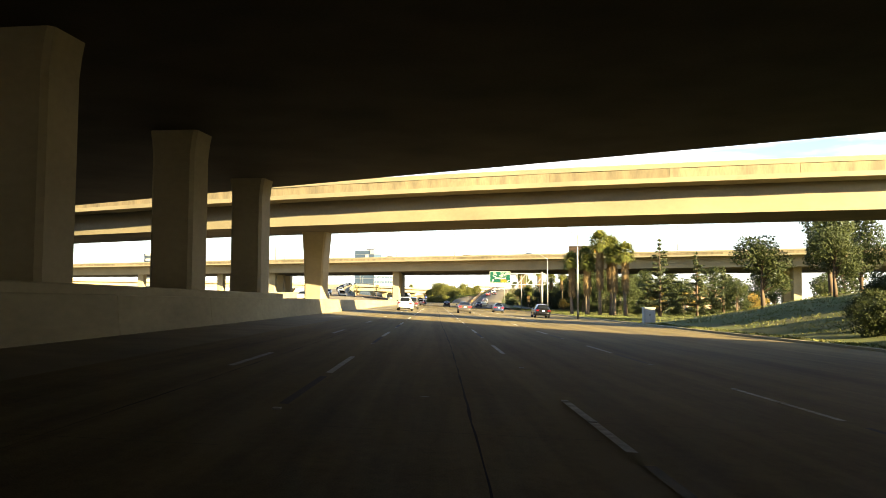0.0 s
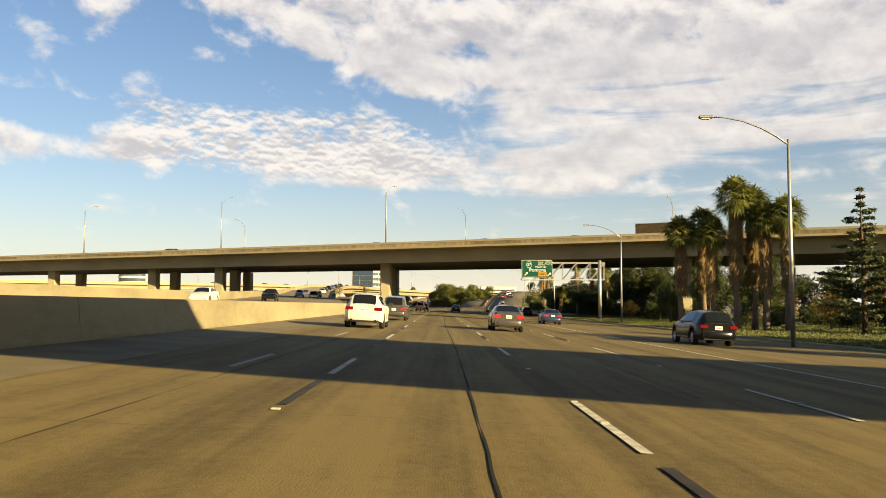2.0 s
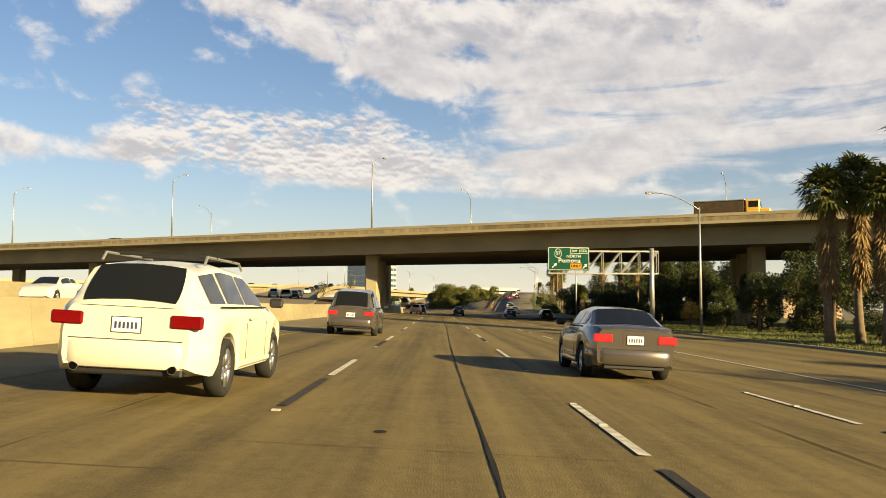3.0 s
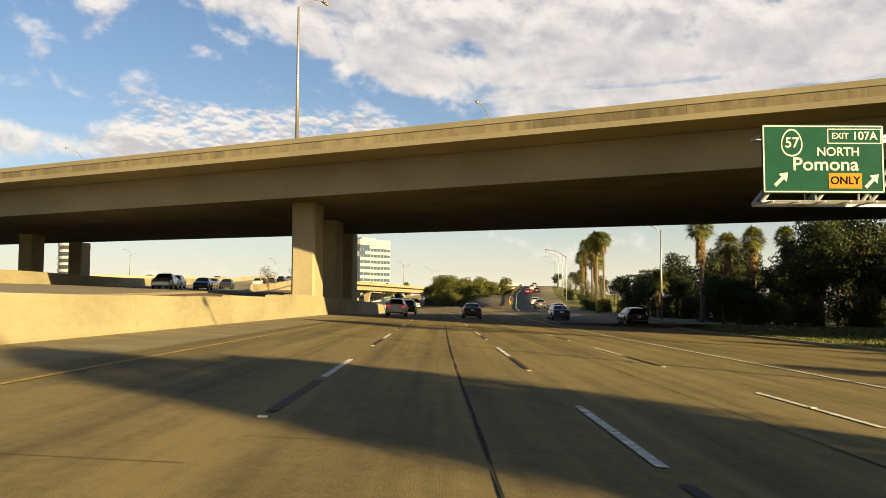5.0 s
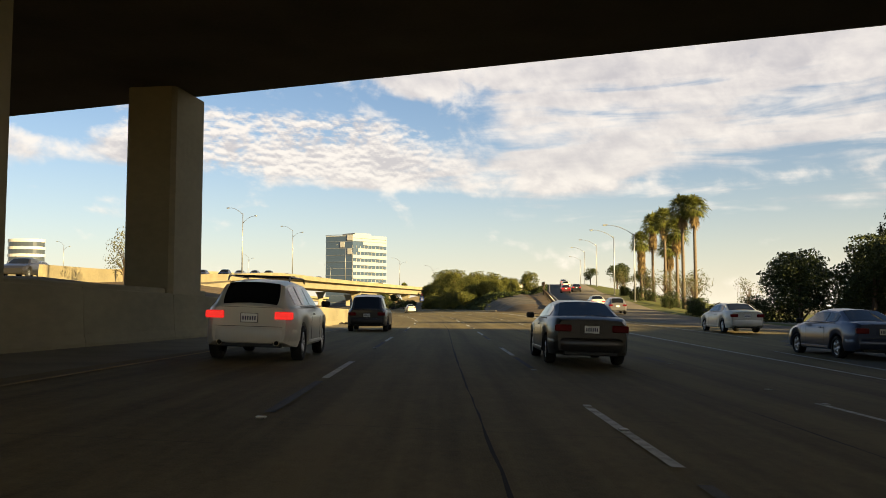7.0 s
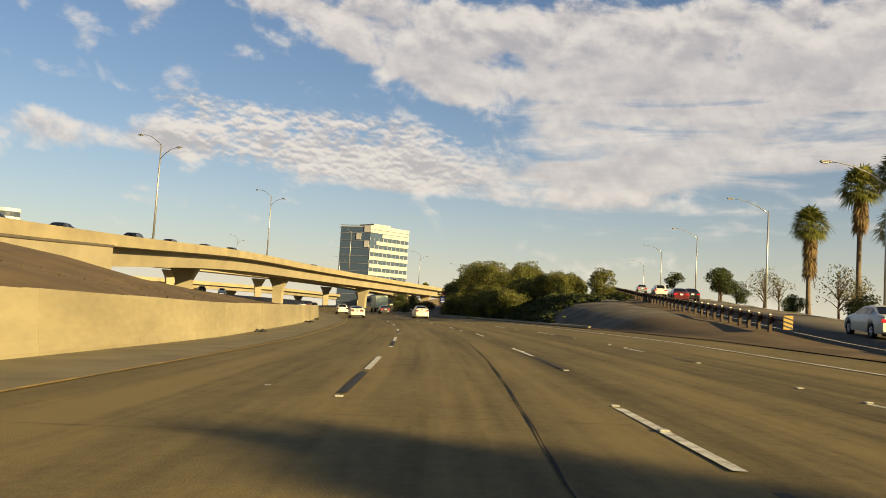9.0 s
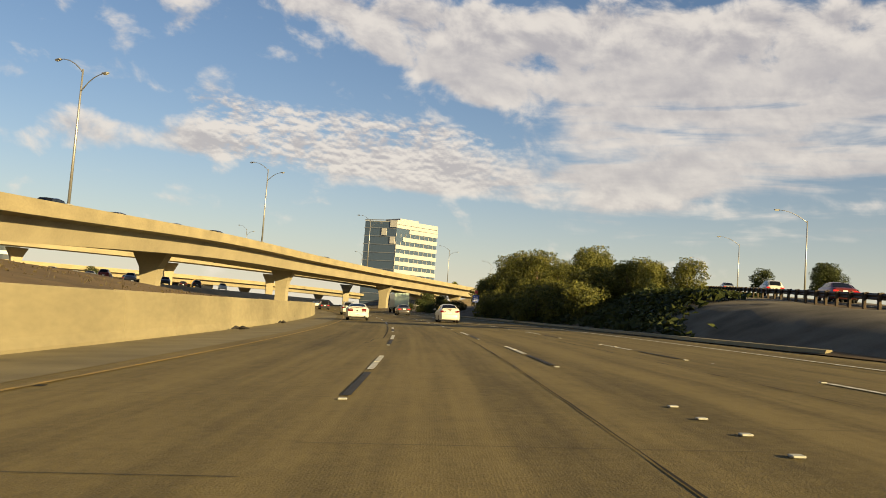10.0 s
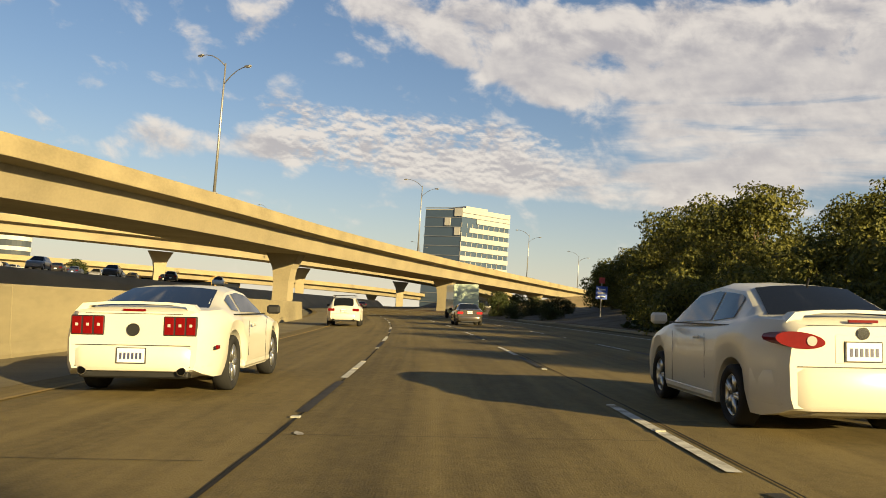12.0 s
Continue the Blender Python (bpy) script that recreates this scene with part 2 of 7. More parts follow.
WOOD_POST = mat("rail_post_wood", (0.085, 0.062, 0.040), (0.045, 0.034, 0.024), 0.9, 4.0, 30, 0.4)
LAMP_LENS = mat("lamp_lens", (0.55, 0.53, 0.45), (0.5, 0.48, 0.4), 0.2, 3, 20, 0)
RUBBER = mat("tyre_rubber", (0.016, 0.016, 0.016), (0.026, 0.025, 0.024), 0.85, 6, 60, 0.2)
RIM = mat("alloy_rim", (0.55, 0.55, 0.54), (0.42, 0.42, 0.41), 0.28, 8, 40, 0.02, metal=0.9)
BLACK_TRIM = mat("black_trim", (0.008, 0.008, 0.008), (0.013, 0.013, 0.012), 0.55, 6, 60, 0.05)
CHROME = mat("chrome", (0.7, 0.7, 0.7), (0.62, 0.62, 0.62), 0.12, 6, 40, 0, metal=1.0)
RED_LENS = mat("red_lens", (0.17, 0.0035, 0.004), (0.09, 0.002, 0.003), 0.3, 2, 30, 0.0, coat=0.0, spec=0.1)
RED_LIT = mat("brake_light_on", (0.45, 0.01, 0.01), (0.3, 0.008, 0.008), 0.25, 12, 60, 0, emit=(1.0, 0.03, 0.025, 0.24))
CLEAR_LENS = mat("clear_lens", (0.42, 0.38, 0.35), (0.32, 0.29, 0.27), 0.1, 12, 60, 0, coat=0.5)
# near black, painted shade for the hollow of the exhaust pipes
HOLLOW_SHADE = mat("pipe_shade", (0.002, 0.002, 0.002), (0.003, 0.003, 0.003), 0.95, 6, 40, 0, spec=0.02)
PLATE = mat("plate_white", (0.75, 0.74, 0.70), (0.66, 0.65, 0.62), 0.5, 6, 50, 0.02)
PLATE_INK = mat("plate_ink", (0.03, 0.04, 0.10), (0.05, 0.05, 0.1), 0.5, 6, 50, 0)
CAR_GLASS = glass_material("tinted_car_glass", (0.008, 0.009, 0.010), 0.03, 0.22)
SIDE_GLASS = glass_material("side_car_glass", (0.018, 0.021, 0.022), 0.03, 0.35)


def paint(name, colour, metal=0.0, rough=0.35, coat=0.35, spec=0.5):
    return mat("paint_" + name, colour, tuple(c * 0.9 for c in colour), rough, 0.8, 50, 0.015, metal=metal, coat=coat, spec=spec)


# ---- geometry helpers ----
def mesh_of(bm, name, material, smooth=False):
    me = bpy.data.meshes.new(name)
    bm.normal_update()
    bm.to_mesh(me)
    bm.free()
    if material:
        me.materials.append(material)
    if smooth:
        for poly in me.polygons:
            poly.use_smooth = True
    return me


def part(name, bm, material, parent, label="", smooth=False):
    ob = new(name, mesh_of(bm, name, material, smooth))
    ob.parent = parent
    if label:
        ob["label"] = label
    return ob


def thing(name, m=None, label="", category="", group="", kind=""):
    ob = new(name)
    ob.empty_display_size = 0.3
    if m is not None:
        ob.matrix_basis = m
    return tagged(ob, label, category, group, kind)


def add_box(bm, c, s, rz=0.0, bevel=0.0):
    vs = bmesh.ops.create_cube(bm, size=1.0, matrix=Matrix.Translation(c) @ Matrix.Rotation(radians(rz), 4, "Z") @ Matrix.Diagonal((*s, 1)))["verts"]
    if bevel:
        es = list({e for v in vs for e in v.link_edges})
        bmesh.ops.bevel(bm, geom=es, offset=bevel, segments=1, affect="EDGES")
    return bm


def box(c, s, rz=0.0, bevel=0.0):
    return add_box(bmesh.new(), c, s, rz, bevel)


def add_tube(bm, pts, radii, n=8, cap=True):
    """A round bar through pts with a radius at each."""
    rings = []
    pts = [Vector(p) for p in pts]
    for i, p in enumerate(pts):
        d = (pts[min(i + 1, len(pts) - 1)] - pts[max(i - 1, 0)]).normalized()
        a = d.orthogonal().normalized()
        if abs(d.z) < 0.9:
            a = d.cross(Vector((0, 0, 1))).normalized()
        b = d.cross(a)
        r = radii[i] if isinstance(radii, (list, tuple)) else radii
        rings.append([bm.verts.new(p + r * (math.cos(2 * math.pi * k / n) * a + math.sin(2 * math.pi * k / n) * b)) for k in range(n)])
    for q, w in zip(rings, rings[1:]):
        for k in range(n):
            bm.faces.new((q[k], q[(k + 1) % n], w[(k + 1) % n], w[k]))
    if cap:
        bm.faces.new(rings[0][::-1])
        bm.faces.new(rings[-1])
    return bm


def tube(pts, radii, n=8):
    return add_tube(bmesh.new(), pts, radii, n)


def resample(pts, step):
    """Points of any width along a Catmull-Rom curve through pts."""
    pts = [np.array(p, float) for p in pts]
    out = []
    for i in range(len(pts) - 1):
        p0, p1, p2, p3 = pts[max(i - 1, 0)], pts[i], pts[i + 1], pts[min(i + 2, len(pts) - 1)]
        n = max(1, int(np.linalg.norm(p2[:2] - p1[:2]) / step))
        for k in range(n):
            t = k / n
            out.append(0.5 * (2 * p1 + (p2 - p0) * t + (2 * p0 - 5 * p1 + 4 * p2 - p3) * t * t + (3 * p1 - p0 - 3 * p2 + p3) * t ** 3))
    out.append(pts[-1])
    return out


def sweep(path, profile, closed=True, bm=None):
    """A profile of (offset to the right, height) swept along a path of x, y, z."""
    bm = bm or bmesh.new()
    rings = []
    for i, p in enumerate(path):
        a, b = path[max(i - 1, 0)], path[min(i + 1, len(path) - 1)]
        d = np.array([b[0] - a[0], b[1] - a[1]])
        d /= np.linalg.norm(d)
        right = (d[1], -d[0])
        prof = profile(p) if callable(profile) else profile
        rings.append([bm.verts.new((p[0] + right[0] * o, p[1] + right[1] * o, p[2] + h)) for o, h in prof])
    n = len(rings[0])
    for q, w in zip(rings, rings[1:]):
        for k in range(n if closed else n - 1):
            bm.faces.new((q[k], w[k], w[(k + 1) % n], q[(k + 1) % n]))
    if closed:
        bm.faces.new(rings[0])
        bm.faces.new(rings[-1][::-1])
    bmesh.ops.recalc_face_normals(bm, faces=bm.faces[:])
    return bm


# ---- the road's frame: s along the lanes, o to the right of the driven lane ----
CURVE_AT, RADIUS = 233.0, 761.0


def bank(s):
    return float(np.interp(s, [-100, 200, 285, 700], [0.048, 0.048, -0.05, -0.05]))


def road_z(o, s):
    k = bank(s)
    if o > 14:
        return -k * 14.26 - (o - 14) * k * 0.5
    return -k * (o + 0.26)


def at_road(s, o, h=0.0):
    z = road_z(o, s) + h
    if s <= CURVE_AT:
        return (o, s, z)
    a = (s - CURVE_AT) / RADIUS
    return (-RADIUS + (RADIUS + o) * math.cos(a), CURVE_AT + (RADIUS + o) * math.sin(a), z)


def heading(s):
    return 0.0 if s <= CURVE_AT else math.degrees((s - CURVE_AT) / RADIUS)


def to_road(x, y):
    if y <= CURVE_AT:
        return x, y
    a = math.atan2(y - CURVE_AT, x + RADIUS)
    return math.hypot(x + RADIUS, y - CURVE_AT) - RADIUS, CURVE_AT + RADIUS * a


def on_road(s, o, turn=0.0, h=0.0):
    """The pose of a thing that stands on the road, leaning with its bank, facing along it."""
    p = at_road(s, o, h)
    lean = math.degrees(math.atan(bank(s)))
    return Matrix.Translation(p) @ Matrix.Rotation(radians(heading(s) + turn), 4, "Z") @ Matrix.Rotation(radians(lean), 4, "Y")


def strip(s0, s1, o0, o1, h, step=4.0, thick=0.0):
    """A flat band that follows the road."""
    bm = bmesh.new()
    n = max(1, int(math.ceil((s1 - s0) / step)))
    rows = []
    for i in range(n + 1):
        s = s0 + (s1 - s0) * i / n
        a0 = o0(s) if callable(o0) else o0
        a1 = o1(s) if callable(o1) else o1
        rows.append([bm.verts.new(at_road(s, a0, h)), bm.verts.new(at_road(s, a1, h))])
    for q, w in zip(rows, rows[1:]):
        bm.faces.new((q[0], q[1], w[1], w[0]))
    return bm


def barrier_o(s):
    return float(np.interp(s, [-100, 60, 90, 135, 150, 200, 252, 300, 420, 600], [-8.45, -8.45, -8.6, -9.1, -9.0, -8.8, -7.5, -8.3, -8.5, -8.6]))


# ---- ground, road, barrier ----
def ground_z(x, y):
    o, s = to_road(x, y)
    near = road_z(min(max(o, -9.5), 21.0), s) - 0.30
    out = max(0.0, -9.5 - o, o - 21.0)
    f = max(0.0, 1 - out / 45.0)
    return near * f + (-1.6) * (1 - f)


def build_ground():
    bm = bmesh.new()
    xs = [-4000, -1500, -700, -400, -250] + list(range(-180, 181, 6)) + [250, 400, 700, 1500, 4000]
    ys = [-1500, -500, -200] + list(range(-100, 661, 6)) + [700, 760, 850, 1000, 1400, 2200, 4500]
    grid = [[bm.verts.new((x, y, ground_z(x, y))) for x in xs] for y in ys]
    for q, w in zip(grid, grid[1:]):
        for i in range(len(xs) - 1):
            bm.faces.new((q[i], q[i + 1], w[i + 1], w[i]))
    ob = new("ground", mesh_of(bm, "ground", EARTH, True))
    tagged(ob, "dry flat valley ground with patchy grass", "ground", kind="structure")


build_ground()


def right_edge(s):
    return float(np.interp(s, [-100, 225, 262, 330, 600], [19.6, 20.2, 11.5, 10.4, 10.4]))


def build_road():
    bm = bmesh.new()
    lay = bm.loops.layers.uv.new("lane")
    offs = [-9.3, -7.5, -5.65, -3.9, -2.06, -0.3, 1.6, 3.4, 5.25, 7.0, 8.85, 99]
    rows = []
    s = -90.0
    while s <= 640:
        r = right_edge(s)
        os_ = [o for o in offs if o < r - 0.3] + [r]
        os_ += [r] * (len(offs) - len(os_))
        rows.append([(bm.verts.new(at_road(s, o)), o, s) for o in os_])
        s += 3.0
    for q, w in zip(rows, rows[1:]):
        for i in range(len(q) - 1):
            if q[i + 1][1] - q[i][1] < 1e-4 and w[i + 1][1] - w[i][1] < 1e-4:
                continue
            f = bm.faces.new((q[i][0], q[i + 1][0], w[i + 1][0], w[i][0]))
            for loop, src in zip(f.loops, (q[i], q[i + 1], w[i + 1], w[i])):
                loop[lay].uv = (src[1], src[2])
    me = mesh_of(bm, "road", PAVE, True)
    return tagged(new("road", me), "worn pale concrete freeway with dark oil bands", "road", kind="structure")


road = build_road()

# shoulder between the yellow line and the barrier
# mottled stains are its own; the paler yellow is wall bounce put in the colour
shoulder = new("shoulder", mesh_of(strip(-90, 640, lambda s: barrier_o(s) - 0.2, lambda s: barrier_o(s) + 2.6, 0.006), "shoulder",
               mat("shoulder_concrete", (0.215, 0.178, 0.098), (0.115, 0.095, 0.056), 0.85, 0.7, 30, 0.25)))
tagged(shoulder, "stained concrete shoulder, its colour paled for light off the barrier", "shoulder", kind="structure")


def band(name, material, parent, s0, s1, o0, o1, h=0.012, label="", step=4.0):
    return part(name, strip(s0, s1, o0, o1, h, step), material, parent, label)


# solid lines
band("yellow_line", YELLOW_PAINT, road, 96, 640, lambda s: -5.65 + 0.5 * min(1, max(0, (s - 200) / 60)) , lambda s: -5.56 + 0.5 * min(1, max(0, (s - 200) / 60)), 0.016)
band("edge_line", WHITE_PAINT, road, 60, 640, 8.8, 8.94, 0.016)
band("edge_line", WORN_PAINT, road, -60, 225, 18.2, 18.34, 0.016)
band("edge_line", WORN_PAINT, road, 150, 262, lambda s: 13.2 + max(0, (s - 230)) * -0.03, lambda s: 13.34 + max(0, (s - 230)) * -0.03, 0.016)
# slab joints sealed with tar, slightly ragged
random.seed(4)


def ragged(o, width, s0, s1, drift=0.0):
    wob = {}

    def f(side):
        def g(s):
            k = (round(s * 4), side)
            if k not in wob:
                wob[k] = random.uniform(-0.012, 0.012)
            return o + drift * math.sin(s * 0.11) * 0.05 + side * width / 2 + wob[k]
        return g
    return f(-1), f(1)


for o, wdt, s0, s1, nm in ((0.17, 0.028, -60, 246, "tar_joint"), (-3.6, 0.016, -60, 110, "tar_joint"), (3.75, 0.016, 60, 235, "tar_joint"), (7.0, 0.014, 60, 300, "tar_joint")):
    a, b = ragged(o, wdt, s0, s1, 1.0)
    band(nm, TAR, road, s0, s1, a, b, 0.009, step=0.8)
# the joints swing off where the road bends
JOINT = lambda s: float(np.interp(s, [246, 254, 258.6, 265, 273, 281, 302, 317, 329, 347, 480], [0.17, 0.36, 0.46, 0.70, 0.95, 1.12, 1.3, 1.41, 1.65, 1.97, 1.99]))
a, b = ragged(0, 0.020, 246, 480)
band("tar_joint", TAR, road, 246, 480, lambda s: JOINT(s) + a(s), lambda s: JOINT(s) + b(s), 0.009, step=0.8)
c, d = ragged(0, 0.034, 300, 480)
band("tar_joint", TAR, road, 309, 480, lambda s: -1.66 + c(s) - (0.3 if s < 312 else 0), lambda s: -1.66 + d(s) - (0.3 if s < 312 else 0), 0.009, step=0.8)
e, f = ragged(0, 0.018, 235, 330)
band("tar_joint", TAR, road, 235, 330, lambda s: 3.75 + 0.9 * min(1, (s - 235) / 28) + e(s), lambda s: 3.75 + 0.9 * min(1, (s - 235) / 28) + f(s), 0.009, step=0.8)


def drift(s, line):
    if line < 0:
        return float(np.interp(s, [235, 262, 272, 302, 322, 330, 340, 400], [0, 0.40, 0.57, 0.75, 0.69, 0.64, 0.40, 0.35]))
    return float(np.interp(s, [235, 262, 270, 277, 290, 302, 318, 332, 400], [0, 0.16, 0.40, 0.60, 0.72, 0.62, 0.20, 0.16, 0.30]))


# broken lane lines: a white stripe with a black one before it
def lane_lines():
    def stripe_mesh(name, material, length, width):
        bm = bmesh.new()
        n = 4
        rows = [[bm.verts.new((x, length * i / n, 0)) for x in (-width / 2, width / 2)] for i in range(n + 1)]
        for q, w in zip(rows, rows[1:]):
            bm.faces.new((q[0], q[1], w[1], w[0]))
        return mesh_of(bm, name, material)

    white = stripe_mesh("lane_stripe", WHITE_PAINT, 3.9, 0.115)
    worn = stripe_mesh("worn_lane_stripe", WORN_PAINT, 3.66, 0.12)
    black = stripe_mesh("black_stripe", BLACK_PAINT, 3.66, 0.115)
    dot = mesh_of(box((0, 0, 0.008), (0.10, 0.10, 0.018), bevel=0.006), "marker", mat("marker_ceramic", (0.46, 0.44, 0.36), (0.28, 0.27, 0.22), 0.5, 9, 40, 0.02))

    def put(name, me, s, o, h):
        ob = new(name, me)
        ob.parent = road
        ob.matrix_basis = on_road(s, o, h=h)

    for line, phase, kinds in ((1.6, 0.0, (white, black)), (-2.06, 6.45, (white, black)), (5.25, 3.4, (white, black)), (13.2, 6.0, (worn, None))):
        for k in range(-4, 40):
            s = 14.63 * k + phase                # far end of the white stripe
            if s < -50 or s > 560 or (line > 10 and s > 140):
                continue
            if line == -2.06 and s > 235:
                s += 2.3 - (s - 272) * 0.018
            o = line + drift(s, line)
            gone = line == 1.6 and 284 < s < 300          # only the markers are left of this stripe
            if gone:
                for j in range(4):
                    put("road_marker", dot, s - 3.6 + 1.05 * j, o + 0.03 * (j % 2), 0.010)
                continue
            put("lane_stripe", kinds[0], s - 3.9, o, 0.014)
            if kinds[1] and not (line == 1.6 and s < 90 and k % 2):
                put("black_stripe", kinds[1], s - 8.2, o, 0.013)
            if s < 420:
                put("road_marker", dot, s + 0.12, o, 0.004)
                put("road_marker", dot, s - 1.95, o, 0.012)
                put("road_marker", dot, s - 8.6, o, 0.004)
    cross = stripe_mesh("slab_joint", JOINT_SHADE, 0.014, 3.5)
    for lane, o in enumerate((-3.85, -0.25, 3.45, 7.0)):
        for k in range(-2, 80):
            s = 4.57 * k + 1.3 * lane
            if s < 372:
                put("slab_joint", cross, s, o + drift(s, 1.6) * 0.9, 0.008)
    for k in range(-2, 7):
        put("old_stripe", worn, 14.63 * k + 3.0, -3.85, 0.011)


lane_lines()


# low retaining barrier, cast in panels with open joints
def barrier():
    wall = thing("barrier_wall", None, "pale stained concrete median barrier with narrow joints", "barrier", kind="structure")
    prof = [(0.0, -0.25), (0.02, 0.08), (-0.03, 0.30), (-0.09, 1.10), (-0.11, 1.13), (-0.42, 1.13), (-0.44, 1.10), (-0.46, -0.25)]
    random.seed(7)
    s = -80.0
    while s < 406:
        ln = random.choice((6.1, 6.1, 9.0, 4.9)) if s > 30 else 9.0
        lift = float(np.interp(s, [-80, 130, 165, 184, 230, 246, 300, 360, 460], [0, -0.16, -0.02, 0.26, 0.26, 0.10, 0.22, 0.30, 0.1]))
        path = []
        for i in range(5):
            u = s + 0.012 + (ln - 0.024) * i / 4
            x, y, z = at_road(u, barrier_o(u))
            path.append((x, y, z))
        dz = random.uniform(-0.008, 0.008)
        part("wall_panel", sweep(path, [(o, h + (dz + lift if h > 1 else 0)) for o, h in prof]), BARRIER, wall)
        s += ln


barrier()


# ---- the opposite carriageway, which climbs to become the viaduct ----
NEAR = resample([(-10.6, -90, 0.75), (-10.6, 60, 0.8), (-11, 100, 0.9), (-12.5, 150, 1.3), (-18.5, 200, 2.2), (-24, 240, 2.8), (-31, 294, 4.3),
                 (-35.5, 334, 5.9), (-38, 380, 8.0), (-37.9, 408, 8.8), (-36, 443, 9.2), (-29.0, 490, 9.45), (-14, 556, 9.5), (-1, 604, 9.4), (30, 690, 8.6)], 6)
ON_EARTH = [p for p in NEAR if p[1] <= 336]
IN_AIR = [p for p in NEAR if p[1] >= 333]
W_OPP = 15.0
opp = new("opposite_road", mesh_of(sweep(ON_EARTH, [(0.0, 0.0), (-W_OPP, 0.55), (-W_OPP, -2.2), (0.0, -2.2)]), "opposite_road",
          mat("opposite_concrete", (0.22, 0.185, 0.125), (0.14, 0.118, 0.082), 0.85, 0.3, 25, 0.2)))
tagged(opp, "pale concrete carriageway that climbs behind the barrier", "road", kind="structure")
far_wall = new("far_parapet", mesh_of(sweep(ON_EARTH, [(-W_OPP, 0.4), (-W_OPP + 0.1, 1.6), (-W_OPP - 0.25, 1.6), (-W_OPP - 0.35, 0.0)]), "far_parapet", BARRIER))
tagged(far_wall, "sunlit concrete parapet along the far carriageway", "parapet", kind="structure")
near_wall = new("near_parapet", mesh_of(sweep([p for p in ON_EARTH if p[1] > 240], [(0.05, -0.5), (0.05, 0.9), (-0.2, 0.9), (-0.25, 0.0)]), "near_parapet", PARAPET))
tagged(near_wall, "low concrete parapet along the climbing carriageway", "parapet", kind="structure")


WALL_LINE = [p for p in NEAR if 258 <= p[1] <= 336]
bm = sweep(WALL_LINE, [(0.10, -3.6), (0.10, -0.42), (-0.35, -0.42), (-0.35, -3.6)])
tagged(new("retaining_wall", mesh_of(bm, "retaining_wall", CONCRETE)), "sunlit concrete retaining wall under the climbing road", "wall", kind="structure")
# shadow line below the parapet, put in as a dark-coloured ledge
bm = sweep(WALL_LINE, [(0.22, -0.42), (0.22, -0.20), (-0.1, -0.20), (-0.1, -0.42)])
tagged(new("wall_coping", mesh_of(bm, "wall_coping", SHADED_CONCRETE)), "ledge along the retaining wall, coloured dark as a shadow line", "wall", kind="structure")


def bank_top(p):
    return p[2] - 0.15 if p[1] < 270 else float(np.interp(p[1], [270, 294, 330, 346, 352], [3.5, 3.8, 2.3, 0.4, -0.6]))


def dirt_bank():
    bm = bmesh.new()
    rows = []
    for p in NEAR:
        if not (120 <= p[1] <= 352):
            continue
        o, s = to_road(p[0], p[1])
        a = Vector(at_road(s, barrier_o(s) - 0.44, 0.95))
        top = bank_top(p)
        b = Vector((p[0] + (0.1 if p[1] < 270 else 0.6), p[1], top))
        rows.append([bm.verts.new(a.lerp(b, u) + Vector((0, 0, (0.25 * math.sin(p[1] * 0.21 + u * 4) if 0 < u < 1 else 0) * (1 if p[1] > 200 else 0.1)
                     + (0.35 * math.sin(math.pi * u) if 230 < p[1] < 300 else 0)))) for u in (0, 0.12, 0.3, 0.5, 0.7, 0.88, 1)])
    for q, w in zip(rows, rows[1:]):
        for i in range(6):
            bm.faces.new((q[i], q[i + 1], w[i + 1], w[i]))
    me = mesh_of(bm, "dirt_bank", DIRT, True)
    tagged(new("dirt_bank", me), "bare brown dirt bank behind the barrier wall", "bank", kind="structure")


dirt_bank()


def pier(parent, x, y, z0, z1, wx, wy, rz=0.0, flare=0.0, flare_h=1.6, label=""):
    """A chamfered column that may widen under the girder."""
    bm = bmesh.new()
    c = 0.14
    levels = [(z0, 0), (z1 - flare_h, 0), (z1 - flare_h * 0.4, flare * 0.45), (z1, flare)]
    rings = []
    m = Matrix.Translation((x, y, 0)) @ Matrix.Rotation(radians(rz), 4, "Z")
    for z, f in levels:
        a, b = wx / 2 + f, wy / 2
        ring = [(a - c, -b), (a, -b + c), (a, b - c), (a - c, b), (-a + c, b), (-a, b - c), (-a, -b + c), (-a + c, -b)]
        rings.append([bm.verts.new(m @ Vector((u, v, z))) for u, v in ring])
    for q, w in zip(rings, rings[1:]):
        for k in range(8):
            bm.faces.new((q[k], q[(k + 1) % 8], w[(k + 1) % 8], w[k]))
    bm.faces.new(rings[-1])
    bm.faces.new(rings[0][::-1])
    return part("pier", bm, CONCRETE, parent, label)


PANEL = mat("parapet_panel_concrete", (0.27, 0.212, 0.118), (0.15, 0.124, 0.078), 0.9, 1.4, 9, 0.5, stretch=(1, 1, 0.3), contrast=1.5, random_tint=0.28)


